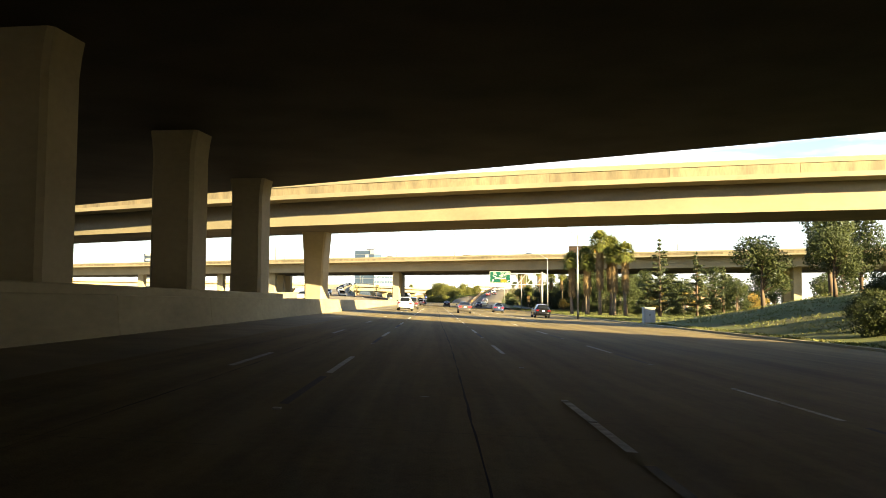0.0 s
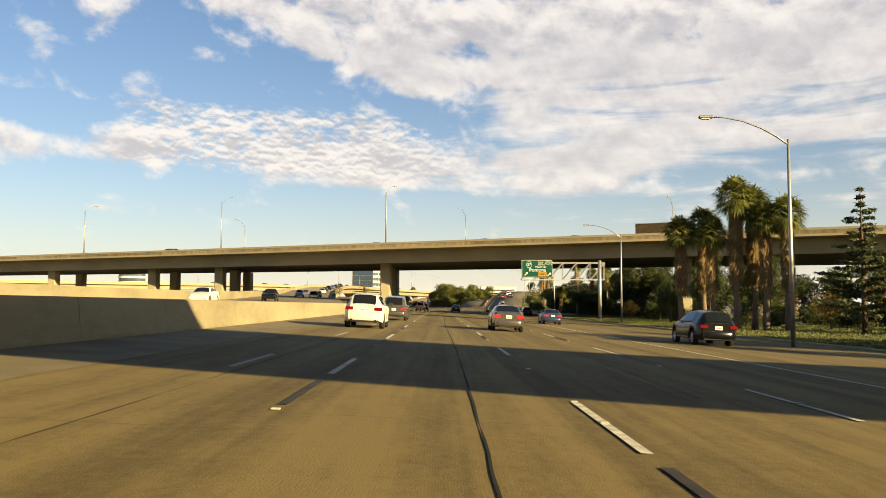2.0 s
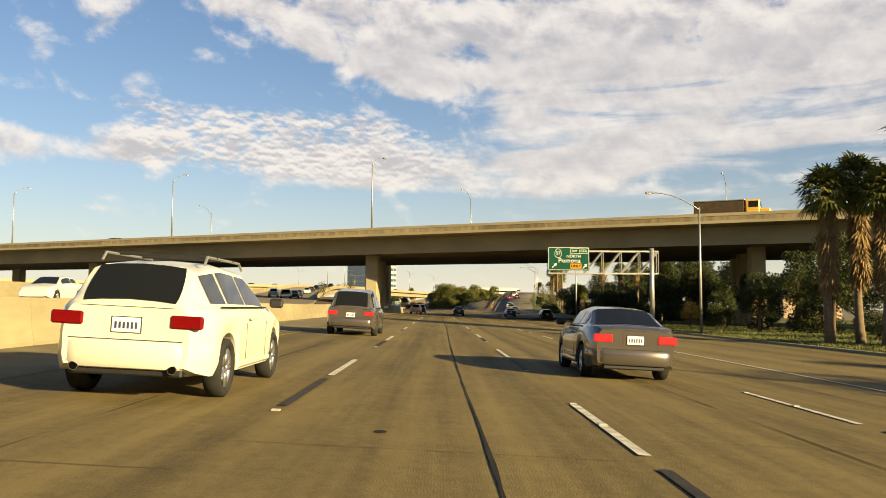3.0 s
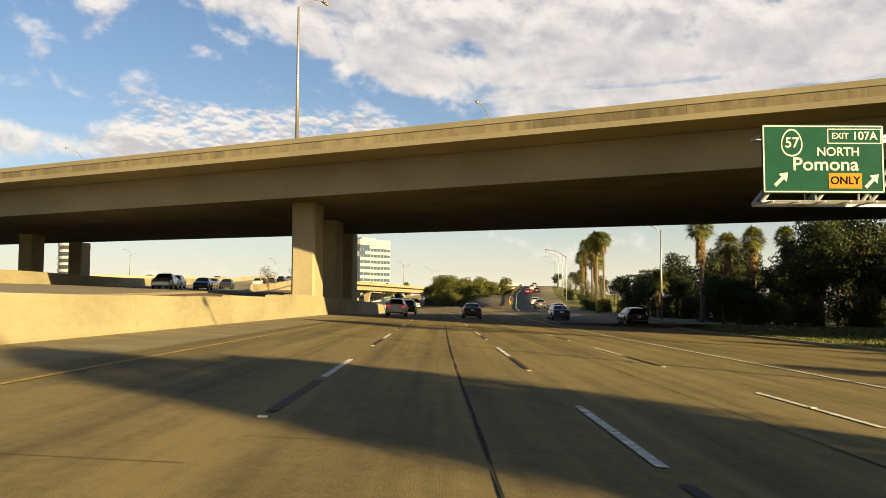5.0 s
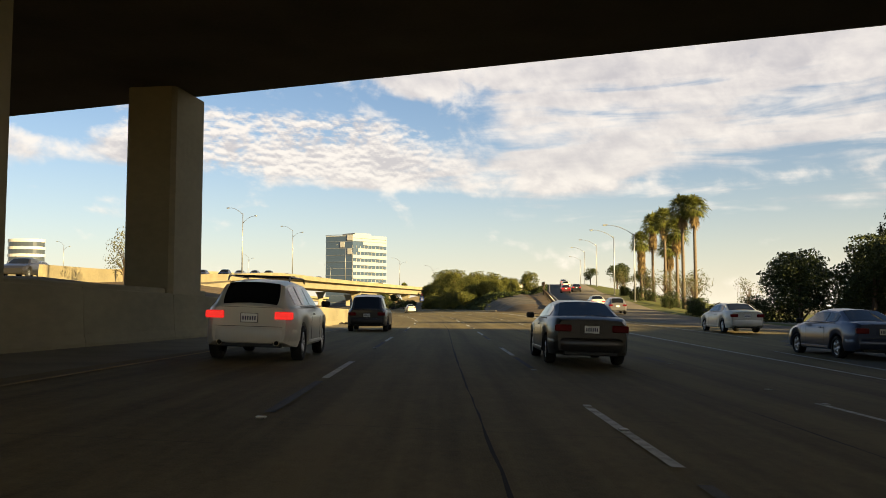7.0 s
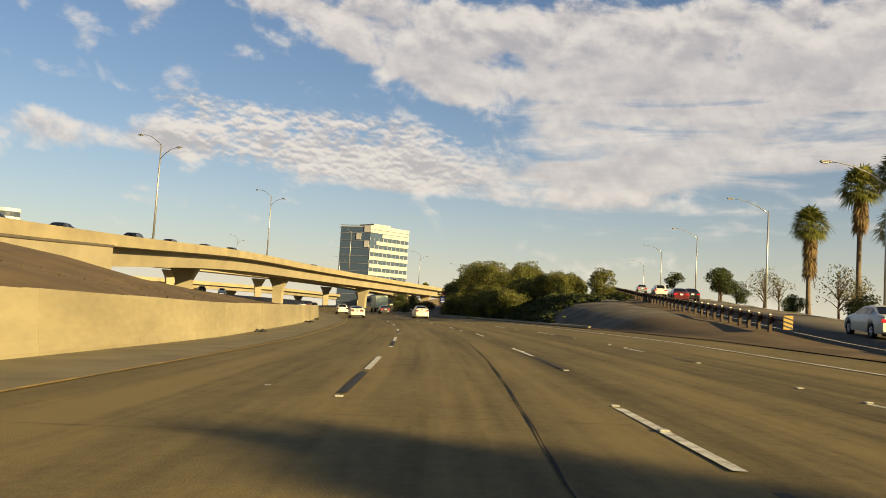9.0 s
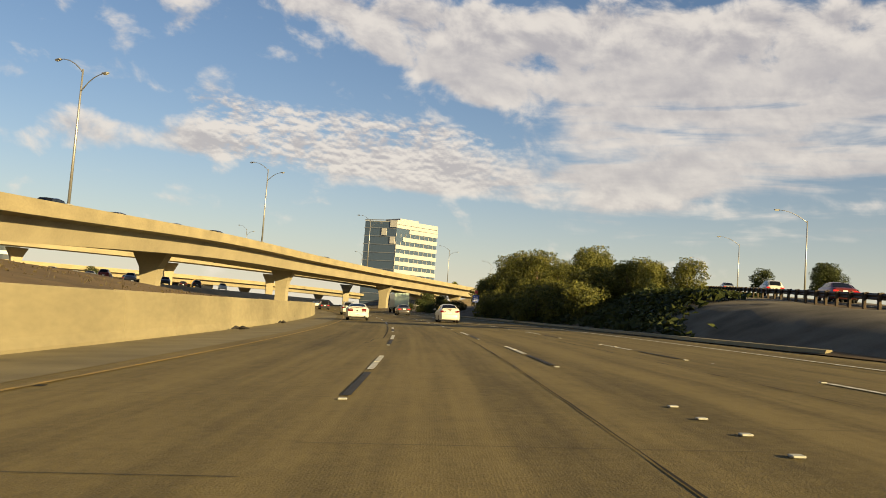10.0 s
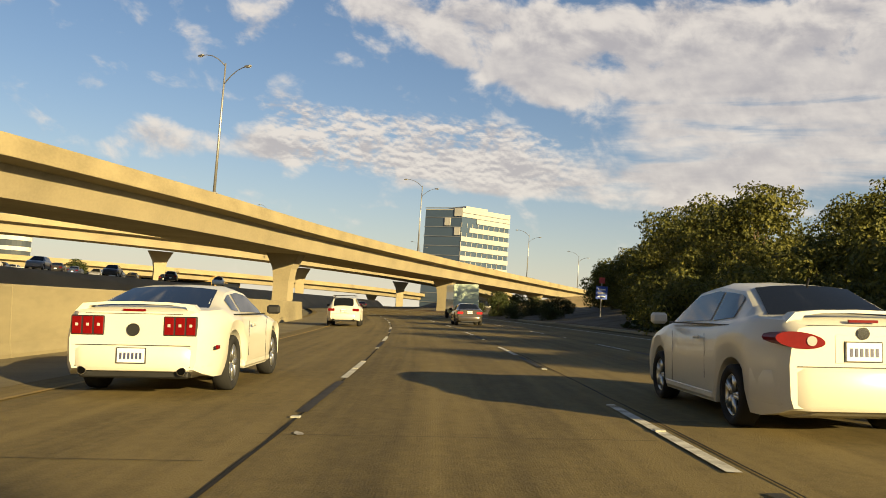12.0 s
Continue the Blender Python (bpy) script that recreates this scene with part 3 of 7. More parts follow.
def bridge(name, label, p0, slope, width, x0, x1, soffit, eave, top, over, piers, tilt=0.0, batter=0.45, bend=0.0, far_over=None, far_batter=None):
    """An overpass along (1, -slope), which may bend. p0: its near edge at x = 0; width: a number, or a function of x;
    heights of soffit, deck edge and parapet top; over: the deck's overhang, and how far the girder's sides lean in below it."""
    b = thing(name, None, label, "overpass", kind="structure")
    fo = over if far_over is None else far_over
    fb = batter if far_batter is None else far_batter

    def at(x):
        return (x, p0 - slope * x + bend * x * x, tilt * x)

    path = [at(x) for x in np.linspace(x0, x1, 14 if bend == 0 else 40)]
    wide = width if callable(width) else (lambda x: width)

    def shape(f):
        return lambda p: f(-wide(p[0]))       # the far side lies to the left of the way along +x

    deck = eave + 0.28
    part("deck", sweep(path, shape(lambda W: [(0, eave), (0, deck), (W, deck), (W, eave), (W + fo, eave - 0.18), (-over, eave - 0.18)])), CONCRETE, b)
    # girder takes the concrete with shade in its colour; the face below stays plain
    part("box_girder", sweep(path, shape(lambda W: [(-over - 0.05, eave - 0.15), (W + fo + 0.05, eave - 0.15), (W + fo + fb, soffit), (-over - batter, soffit)])), SHADED_CONCRETE, b)
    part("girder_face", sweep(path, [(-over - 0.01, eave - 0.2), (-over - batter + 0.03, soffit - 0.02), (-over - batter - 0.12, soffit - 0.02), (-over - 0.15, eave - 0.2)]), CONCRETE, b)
    n = int((x1 - x0) / 7.5)
    for k in range(n):
        xa, xb = x0 + (x1 - x0) * k / n + 0.008, x0 + (x1 - x0) * (k + 1) / n - 0.008
        part("parapet_panel", sweep([at(xa), at(xb)], [(0.02, deck - 0.20), (0.02, top - 0.25), (-0.22, top - 0.25), (-0.34, deck)]), PANEL, b)
    part("coping", sweep(path, [(0.06, top - 0.24), (0.06, top + 0.09), (-0.25, top + 0.09), (-0.25, top - 0.24)]), CONCRETE, b)
    part("ledge", sweep(path, [(0.09, deck - 0.36), (0.09, deck - 0.04), (-0.2, deck - 0.04), (-0.2, deck - 0.36)]), CONCRETE, b)
    part("parapet", sweep(path, shape(lambda W: [(W - 0.02, deck - 0.26), (W - 0.02, top), (W + 0.22, top), (W + 0.34, deck)])), PARAPET, b)
    part("coping", sweep(path, shape(lambda W: [(W - 0.05, top), (W - 0.05, top + 0.09), (W + 0.25, top + 0.09), (W + 0.25, top)])), CONCRETE, b)
    for args in piers:
        pier(b, *args)
    return b


# deck stretched to 150 m, its unseen rear added to block light underneath
bridge("overpass_first", "dark concrete overpass seen from underneath", -142.9, 0.63, 150.0, -160, 160, 8.1, 10.0, 12.3, 1.6,
       [(-10.65, y, -0.2, 8.12, 1.75, 1.6, -8, 0.14, 1.0) for y in (34.9, 21.9, 9.4, -3.2, -16.0, -28.8, -41.6)]
       + [(30.0, 2.0, -3.0, 8.12, 1.8, 1.8, -8, 0.3), (-36.0, 40.0, -2, 8.12, 1.8, 1.8, -8, 0.3), (-36.0, 26.0, -2, 8.12, 1.8, 1.8, -8, 0.3)], far_over=2.1, far_batter=0.3)
bridge("overpass_ramp", "slender curved concrete ramp on single flared piers", 47.2, 0.40, 10.4, -150, 120, 7.2, 9.2, 10.3, 1.25,
       [(-10.5, 60.0, -0.2, 7.2, 1.6, 1.7, -12, 0.28, 4.5), (-52.0, 78.5, -2, 7.2, 1.9, 2.0, -12, 0.32, 4.5), (46.0, 39.2, -3, 7.2, 1.9, 2.0, -12, 0.32, 4.5)], batter=0.10, bend=0.0022)
bridge("overpass_wide", "wide concrete freeway overpass with a stained parapet", 184.3, 0.49, lambda x: min(50.0, max(20.0, 36.5 + 0.113 * x)), -260, 240, 8.6, 10.9, 11.9, 2.8,
            [(-9.85, 196.8, -0.2, 8.6, 1.75, 2.4, -8), (-9.8, 209.6, -0.2, 8.6, 1.75, 2.4, -8), (-9.8, 223.0, -0.2, 8.6, 1.75, 2.4, -8),
             (-44, 213, -2, 8.6, 1.75, 2.1, -8), (-44, 225, -2, 8.6, 1.75, 2.1, -8), (-44, 237, -2, 8.6, 1.75, 2.1, -8), (-60, 221, -2, 8.6, 1.75, 2.1, -8), (-60, 235, -2, 8.6, 1.75, 2.1, -8),
             (-86, 232, -2, 8.6, 1.75, 2.1, -8), (-86, 246, -2, 8.6, 1.75, 2.1, -8), (38, 176, -3, 8.6, 1.75, 2.1, -8), (41, 188, -3, 8.6, 1.75, 2.1, -8), (44, 199, -3, 8.6, 1.75, 2.1, -8),
             (74, 158, -3, 8.6, 1.75, 2.1, -8), (77, 170, -3, 8.6, 1.75, 2.1, -8)], batter=0.12)
# pier plinths that thicken the barrier at the bridges
for x, y0, y1, h in ((-9.75, 1.0, 36.6, 1.22), (-9.9, 52.0, 62.5, 0.95), (-10.0, 190.5, 226.5, 1.32)):
    w = 1.35
    bm = box((x - 0.5, (y0 + y1) / 2, 0.45 + h / 2 - 0.1), (w + 1.0, y1 - y0, h + 0.3), bevel=0.04)
    tagged(new("pier_plinth", mesh_of(bm, "pier_plinth", BARRIER)), "pale concrete plinth round the bridge piers", "plinth", kind="structure")


def viaduct(name, label, path, width, depth, piers, over=1.5, wall=0.9):
    v = thing(name, None, label, "viaduct", kind="structure")
    W = -width
    part("deck", sweep(path, [(0, -0.32), (0, 0), (W, 0.35), (W, 0.03), (W + over, -0.45), (-over, -0.5)]), CONCRETE, v)
    part("box_girder", sweep(path, [(-over, -0.45), (W + over, -0.4), (W + over + 0.5, -depth), (-over - 0.5, -depth)]), CONCRETE, v)
    part("parapet", sweep(path, [(0.04, -0.3), (0.04, wall), (-0.2, wall), (-0.32, 0)]), PARAPET, v)
    part("parapet", sweep(path, [(W - 0.04, 0.0), (W - 0.04, wall + 0.35), (W + 0.2, wall + 0.35), (W + 0.32, 0.3)]), PARAPET, v)
    for x, y, z1, rz in piers:
        bm = bmesh.new()
        m = Matrix.Translation((x, y, 0)) @ Matrix.Rotation(radians(rz), 4, "Z")
        rings = []
        for z, a, b in ((-2.2, 1.05, 0.85), (z1 - 3.6, 1.05, 0.85), (z1 - 2.0, 1.3, 0.9), (z1 + 0.05, 2.35, 1.0)):
            rings.append([bm.verts.new(m @ Vector((u * a, w * b, z))) for u, w in ((-1, -1), (1, -1), (1, 1), (-1, 1))])
        for q, w in zip(rings, rings[1:]):
            for k in range(4):
                bm.faces.new((q[k], q[(k + 1) % 4], w[(k + 1) % 4], w[k]))
        bm.faces.new(rings[-1])
        part("pier", bm, CONCRETE, v, "flared concrete pier")
    return v


viaduct("viaduct_upper", "long concrete viaduct on flared piers curving over the road", IN_AIR, W_OPP, 2.4,
        [(-46.5, 388, 6.0, 0), (-43.3, 443, 6.9, -6), (-31.5, 506, 7.1, -14), (-15.5, 572, 7.1, -16)])
# end wall of the earth bank under the viaduct
bm = sweep([(-37.0, 333.5, 0), (-52, 333.5, 0)], [(0, -2), (0, 5.7), (1.0, 5.7), (1.0, -2)])
tagged(new("abutment", mesh_of(bm, "abutment", CONCRETE)), "stained concrete abutment at the end of the dirt bank", "abutment", kind="structure")
bm = sweep([(-34.6, 300, 2.4), (-36.3, 322, 3.6), (-37.2, 334.5, 4.2)], [(0.7, -1.5), (0.7, 1.9), (0.2, 1.9), (0.2, -1.5)])
tagged(new("wing_wall", mesh_of(bm, "wing_wall", CONCRETE)), "concrete wing wall beside the abutment", "abutment", kind="structure")

LOWER = resample([(-230, 330, 9.9), (-150, 415, 10.5), (-101, 462, 10.9), (-72, 502, 11.0), (-45, 575, 10.6), (-30, 680, 9.2), (-28, 800, 6)], 10)
viaduct("viaduct_lower", "second concrete viaduct behind, on pairs of piers", LOWER, 12.0, 2.1,
        [(-135, 442, 8.4, 40), (-112, 467, 8.6, 42), (-88, 497, 8.7, 35), (-71, 535, 8.7, 20), (-56, 585, 8.4, 15), (-48, 630, 7.8, 10), (-175, 400, 8.1, 45)])
THIRD = resample([(-280, 470, 5.5), (-190, 500, 6.0), (-120, 548, 6.4), (-80, 620, 6.6), (-62, 720, 6.2)], 12)
viaduct("viaduct_distant", "distant low concrete viaduct", THIRD, 11.0, 1.8,
        [(-215, 500, 4.2, 60), (-165, 524, 4.4, 55), (-128, 560, 4.6, 45), (-100, 605, 4.8, 30), (-82, 660, 4.8, 15)])


# ---- exit ramp, gore and verges ----
RAMP = resample([(9.4, 205, -0.42), (10.3, 232, -0.18), (11.3, 252, 0.04), (12.9, 280, 0.55), (15.7, 309, 1.95), (17.8, 330, 3.0), (19.4, 346, 3.8), (23.9, 380, 5.5), (29.0, 420, 7.3), (36, 480, 8.6), (50, 560, 9.2), (80, 690, 9.2)], 5)


def ramp_w(y):
    return float(np.interp(y, [205, 260, 320, 700], [10.6, 10.2, 10.0, 9.0]))


bm = sweep(RAMP, lambda p: [(0, 0.02), (ramp_w(p[1]), 0.02 + 0.02 * (p[1] > 240)), (ramp_w(p[1]) + 0.1, -0.6), (-0.1, -0.6)])
tagged(new("exit_ramp", mesh_of(bm, "exit_ramp", mat("ramp_concrete", (0.115, 0.096, 0.068), (0.07, 0.06, 0.044), 0.8, 0.3, 30, 0.25), True)),
       "grey concrete exit ramp climbing to the right", "road", kind="structure")
bm = sweep([p for p in RAMP if p[1] < 640], [(0.55, 0.034), (0.69, 0.034), (0.69, 0.036), (0.55, 0.036)])
tagged(new("ramp_line", mesh_of(bm, "ramp_line", WORN_PAINT)), "worn edge line on the ramp", "road marking", kind="structure")


def gore_rise(u):
    """How much of the ramp's height the gravel mound has reached, u of the way from the road to the ramp."""
    return float(np.interp(u, [0, 0.05, 0.36, 0.7, 0.86, 1], [0, 0.02, 0.92, 1.0, 0.86, 1.0]))


def gore_z(u, low, high):
    """The mound's height: a gravel shoulder of three metres at most, and the ramp's own bank behind it."""
    rise = high - low
    first = min(rise, 3.0)
    return low + first * gore_rise(u) + (rise - first) * max(0.0, (u - 0.6) / 0.4)


def slopes():
    # gore between the main road and the ramp
    bm = bmesh.new()
    rows = []
    for p in RAMP:
        if p[1] < 262 or p[1] > 640:
            continue
        o, s = to_road(p[0], p[1])
        lo = min(right_edge(s), o - 0.4)
        a, b = Vector(at_road(s, lo, 0.03)), Vector((p[0] - 0.05, p[1], p[2] - 0.02))
        row = []
        for u in (0, 0.06, 0.12, 0.2, 0.3, 0.5, 0.7, 0.85, 1):
            q = a.lerp(b, u)
            q.z = gore_z(u, a.z, b.z) + 0.08 * math.sin(p[1] * 0.35 + u * 7) * (0 < u < 1)
            row.append(bm.verts.new(q))
        rows.append(row)
    for q, w in zip(rows, rows[1:]):
        for i in range(8):
            f = bm.faces.new((q[i], q[i + 1], w[i + 1], w[i]))
            y = w[i].co.y
            f.material_index = 1 if i == 0 or y < 304 or (i >= 6 and y < 352) else 0
    me = mesh_of(bm, "gore_slope", GRAVEL, True)
    me.materials.append(DIRT)
    tagged(new("gore_slope", me), "grey gravel slope between the road and the ramp", "slope", kind="structure")
    rim = [at_road(s, right_edge(s) + 0.1) for s in np.arange(306, 420, 3.0)]
    bm = sweep(rim, lambda p: [(0.0, 0.02), (0.05, 0.16), (0.22, 0.18), (0.26, -0.05)])
    tagged(new("kerb", mesh_of(bm, "kerb", BARRIER)), "low concrete kerb at the foot of the gore slope", "kerb", kind="structure")
    # grassy fall on the ramp's far side
    bm = bmesh.new()
    rows = []
    for p in RAMP:
        w0 = ramp_w(p[1])
        x0 = p[0] + w0 + 0.1
        row = []
        for u in (0, 1.5, 4, 8, 14, 22, 34, 50, 70):
            z = p[2] - 0.05 if u < 2 else max(-1.3, p[2] - (u - 1.5) * 0.16)
            row.append(bm.verts.new((x0 + u, p[1], z + 0.12 * math.sin(u * 1.3 + p[1] * 0.4))))
        rows.append(row)
    for q, w in zip(rows, rows[1:]):
        for i in range(len(q) - 1):
            bm.faces.new((q[i], q[i + 1], w[i + 1], w[i]))
    tagged(new("ramp_bank", mesh_of(bm, "ramp_bank", GRASS_GROUND, True)), "grassy bank beyond the ramp", "bank", kind="structure")
    # verge along the right of the first part
    bm = bmesh.new()
    rows = []
    for y in range(-80, 211, 5):
        row = []
        for x in (19.4, 19.7, 21, 24, 28, 33, 39, 46, 56, 75, 110):
            e = road_z(19.5, y)
            hill = 3.4 * max(0, min(1, (x - 22) / 16)) * max(0, min(1, (88 - y) / 22))
            z = e - 0.02 + (0.10 if x > 19.5 else 0) - 0.012 * (x - 20) + hill + (0.08 * math.sin(x * 1.7 + y * 0.8) if x > 20 else 0)
            row.append(bm.verts.new((x, y, z)))
        rows.append(row)
    for q, w in zip(rows, rows[1:]):
        for i in range(len(q) - 1):
            bm.faces.new((q[i], q[i + 1], w[i + 1], w[i]))
    tagged(new("grass_verge", mesh_of(bm, "grass_verge", GRASS_GROUND, True)), "rough green and dry grass verge beside the freeway", "verge", kind="structure")
    bm = sweep([(19.45, y, road_z(19.5, y)) for y in range(-80, 216, 8)], [(-0.1, -0.1), (-0.1, 0.14), (0.18, 0.14), (0.18, -0.1)])
    tagged(new("kerb", mesh_of(bm, "kerb", BARRIER)), "low concrete kerb along the verge", "kerb", kind="structure")


slopes()


def verge_z(x, y):
    e = road_z(19.5, y)
    hill = 3.4 * max(0, min(1, (x - 22) / 16)) * max(0, min(1, (88 - y) / 22))
    return e + 0.08 - 0.012 * (x - 20) + hill


def ramp_bank_z(x, y):
    p = min(RAMP, key=lambda q: abs(q[1] - y))
    u = x - p[0] - ramp_w(p[1]) - 0.1
    return p[2] - 0.05 if u < 2 else max(-1.3, p[2] - (u - 1.5) * 0.16)


# ---- vehicles ----
def lathe_x(profile, n=28):
    """Turns a profile of (x, r) round the x axis."""
    bm = bmesh.new()
    rings = [[bm.verts.new((x, r * math.cos(2 * math.pi * k / n), r * math.sin(2 * math.pi * k / n))) for k in range(n)] for x, r in profile]
    for q, w in zip(rings, rings[1:]):
        for k in range(n):
            bm.faces.new((q[k], q[(k + 1) % n], w[(k + 1) % n], w[k]))
    return bm


def rim_mesh(r, spokes=5):
    bm = lathe_x([(0.03, r), (0.075, r * 0.99), (0.085, r * 0.93), (0.06, r * 0.88), (0.03, r * 0.86)], 28)
    add_tube(bm, [(0.02, 0, 0), (0.075, 0, 0)], [r * 0.26, r * 0.22], 12)
    for k in range(spokes):
        a = 2 * math.pi * k / spokes
        for da in (-0.12, 0.12):
            c, s = math.cos(a + da), math.sin(a + da)
            add_tube(bm, [(0.06, 0.15 * r * c, 0.15 * r * s), (0.07, 0.9 * r * c, 0.9 * r * s)], [0.030, 0.024], 6)
    return bm


def disc_back(r):
    bm = bmesh.new()
    bmesh.ops.create_circle(bm, cap_ends=True, radius=r, segments=20, matrix=Matrix.Translation((0.0, 0, 0)) @ Matrix.Rotation(radians(90), 4, "Y"))
    return bm


def polygon_slab(pts, y0, y1):
    """A prism of (x, z) corners from y0 to y1."""
    bm = bmesh.new()
    a = [bm.verts.new((x, y0, z)) for x, z in pts]
    b = [bm.verts.new((x, y1, z)) for x, z in pts]
    n = len(pts)
    bm.faces.new(a)
    bm.faces.new(b[::-1])
    for k in range(n):
        bm.faces.new((a[k], b[k], b[(k + 1) % n], a[(k + 1) % n]))
    bmesh.ops.recalc_face_normals(bm, faces=bm.faces[:])
    return bm


def car(name, label, category, m, colour, L=4.6, W=1.8, H=1.46, axles=(-1.25, 1.35), wheel=0.32, clear=0.22, shoulder=(), roof=(), side_windows=(),
        wrap=0.12, roof_in=0.22, lit=False, lights="band", spoiler=False, rails=False, exhaust=(), group="", detail=True, bulge=0.02, tail_drop=0.0, plate_z=0.62, valance=True):
    """A car that faces +y. shoulder and roof: (y, z) along its length; the cabin lies between the first and last point of roof."""
    c = thing(name, m, label, category, group)
    half = W / 2
    ya, yb = roof[0][0], roof[-1][0]
    key_y = {-L / 2, -L / 2 + 0.04, -L / 2 + 0.14, -L / 2 + 0.35, L / 2 - 0.4, L / 2 - 0.15, L / 2 - 0.04, L / 2}
    key_y |= {y for y, z in shoulder} | {y for y, z in roof}
    for ax in axles:
        for k in range(-6, 7):
            key_y.add(ax + (wheel + 0.07) * math.sin(k * math.pi / 12))
    for k in range(1, 10):
        key_y.add(ya + (yb - ya) * k / 10)
    ys = sorted(y for y in key_y if -L / 2 <= y <= L / 2)
    ys = [y for i, y in enumerate(ys) if i == 0 or y - ys[i - 1] > 0.018]
    sh = lambda y: float(np.interp(y, [p[0] for p in shoulder], [p[1] for p in shoulder]))
    rf = lambda y: float(np.interp(y, [p[0] for p in roof], [p[1] for p in roof]))

    def width(y):
        e = L / 2 - abs(y)
        return half - wrap * max(0, 1 - e / 0.55) ** 2 - 0.05 * max(0, 1 - e / 1.4)

    def ring(y):
        w, zs = width(y), sh(y)
        e = min(y + L / 2, L / 2 - y)
        zb = clear + 0.10 * max(0, 1 - e / 0.25)
        za = zb + 0.02
        for ax in axles:
            r = wheel + 0.07
            if abs(y - ax) < r:
                za = max(za, wheel + math.sqrt(max(0, r * r - (y - ax) ** 2)))
        cab = max(0.0, rf(y) - zs - 0.03) if ya <= y <= yb else 0.0
        crown = 0.035
        top = zs + crown + cab if cab > 0 else zs + crown
        f = min(1.0, cab / (H - zs)) if cab > 0 else 0.0
        w8 = (w - 0.10) if cab > 0 else w * 0.80
        w9 = w8 - roof_in * f if cab > 0 else w * 0.60
        z8 = zs + 0.015
        z9 = max(z8 + 0.005, top - 0.07) if cab > 0.05 else zs + crown * 0.7
        z10 = max(z9 + 0.003, top - 0.018) if cab > 0.05 else zs + crown * 0.9
        zm = za + (zs - za) * 0.55
        return [(0, zb), (w - 0.27, zb), (w - 0.27, za), (w - 0.015, za), (w + bulge * 0.6, min(za + 0.09, zm - 0.02)), (w + bulge, zm), (w - 0.015, zs - 0.07), (w - 0.07, zs),
                (w8, z8), (w9, z9), (max(0.05, w9 - 0.13), z10), (0, top)], w8, w9, z8, z9, top

    bm = bmesh.new()
    rings = []
    for y in ys:
        h = ring(y)[0]
        pts = [(x, z) for x, z in h] + [(-x, z) for x, z in h[-2:0:-1]]
        rings.append([bm.verts.new((x, y, z)) for x, z in pts])
    n = len(rings[0])
    for q, w in zip(rings, rings[1:]):
        for k in range(n):
            bm.faces.new((q[k], q[(k + 1) % n], w[(k + 1) % n], w[k]))
    bm.faces.new(rings[0])
    bm.faces.new(rings[-1][::-1])
    bmesh.ops.recalc_face_normals(bm, faces=bm.faces[:])
    body = part("body", bm, colour, c, smooth=True)
    body.data.set_sharp_from_angle(angle=radians(32))

    def pane(nm, y0, y1, side):
        rows = []
        g = bmesh.new()
        for k in range(9):
            y = y0 + (y1 - y0) * k / 8
            _, w8, w9, z8, z9, top = ring(y)
            rows.append([g.verts.new((side * (w8 + (w9 - w8) * t + 0.010), y, z8 + (z9 - z8) * t)) for t in (0.07, 0.5, 0.90)])
        for q, w in zip(rows, rows[1:]):
            for i in range(2):
                g.faces.new((q[i], w[i], w[i + 1], q[i + 1]) if side < 0 else (q[i], q[i + 1], w[i + 1], w[i]))
        part(nm, g, SIDE_GLASS, c, smooth=True)

    for y0, y1 in side_windows:
        pane("side_window", y0, y1, 1)
        pane("side_window", y0, y1, -1)
    for nm, y0, y1 in (("rear_window", roof[0][0], roof[1][0]), ("windshield", roof[-2][0], roof[-1][0])):
        g = bmesh.new()
        rows = []
        for k in range(7):
            u = 0.03 + 0.95 * k / 6
            y = y0 + (y1 - y0) * u
            _, w8, w9, z8, z9, top = ring(y)
            d = -1 if nm == "rear_window" else 1
            wx = w9 * 0.90 - 0.03
            rows.append([g.verts.new((x, y + d * 0.006, z + 0.013)) for x, z in ((-wx, top - 0.035), (-wx * 0.6, top - 0.012), (0, top), (wx * 0.6, top - 0.012), (wx, top - 0.035))])
        for q, w in zip(rows, rows[1:]):
            for i in range(4):
                g.faces.new((q[i], q[i + 1], w[i + 1], w[i]))
        part(nm, g, CAR_GLASS, c, smooth=True)

    # wheels
    tyre = mesh_of(lathe_x([(-0.11, wheel * 0.62), (-0.115, wheel * 0.88), (-0.09, wheel * 0.985), (0, wheel), (0.09, wheel * 0.985), (0.115, wheel * 0.88), (0.10, wheel * 0.70), (0.02, wheel * 0.66)]), "tyre", RUBBER, True)
    rim = mesh_of(rim_mesh(wheel * 0.69), "rim", RIM, True)
    well = mesh_of(disc_back(wheel * 0.68), "brake_disc", BLACK_TRIM)
    for ax in axles:
        for side in (-1, 1):
            t = new("tyre", tyre)
            t.parent = c
            t.matrix_basis = Matrix.Translation((side * (half - 0.12), ax, wheel)) @ Matrix.Rotation(0 if side > 0 else math.pi, 4, "Z")
            r = new("rim", rim)
            r.parent = t
            if detail:
                d = new("brake_disc", well)
                d.parent = t
                d.location = (0.012, 0, 0)
    # rear end
    ry = -L / 2
    lens = RED_LIT if lit else RED_LENS
    zt = sh(-L / 2 + 0.1)
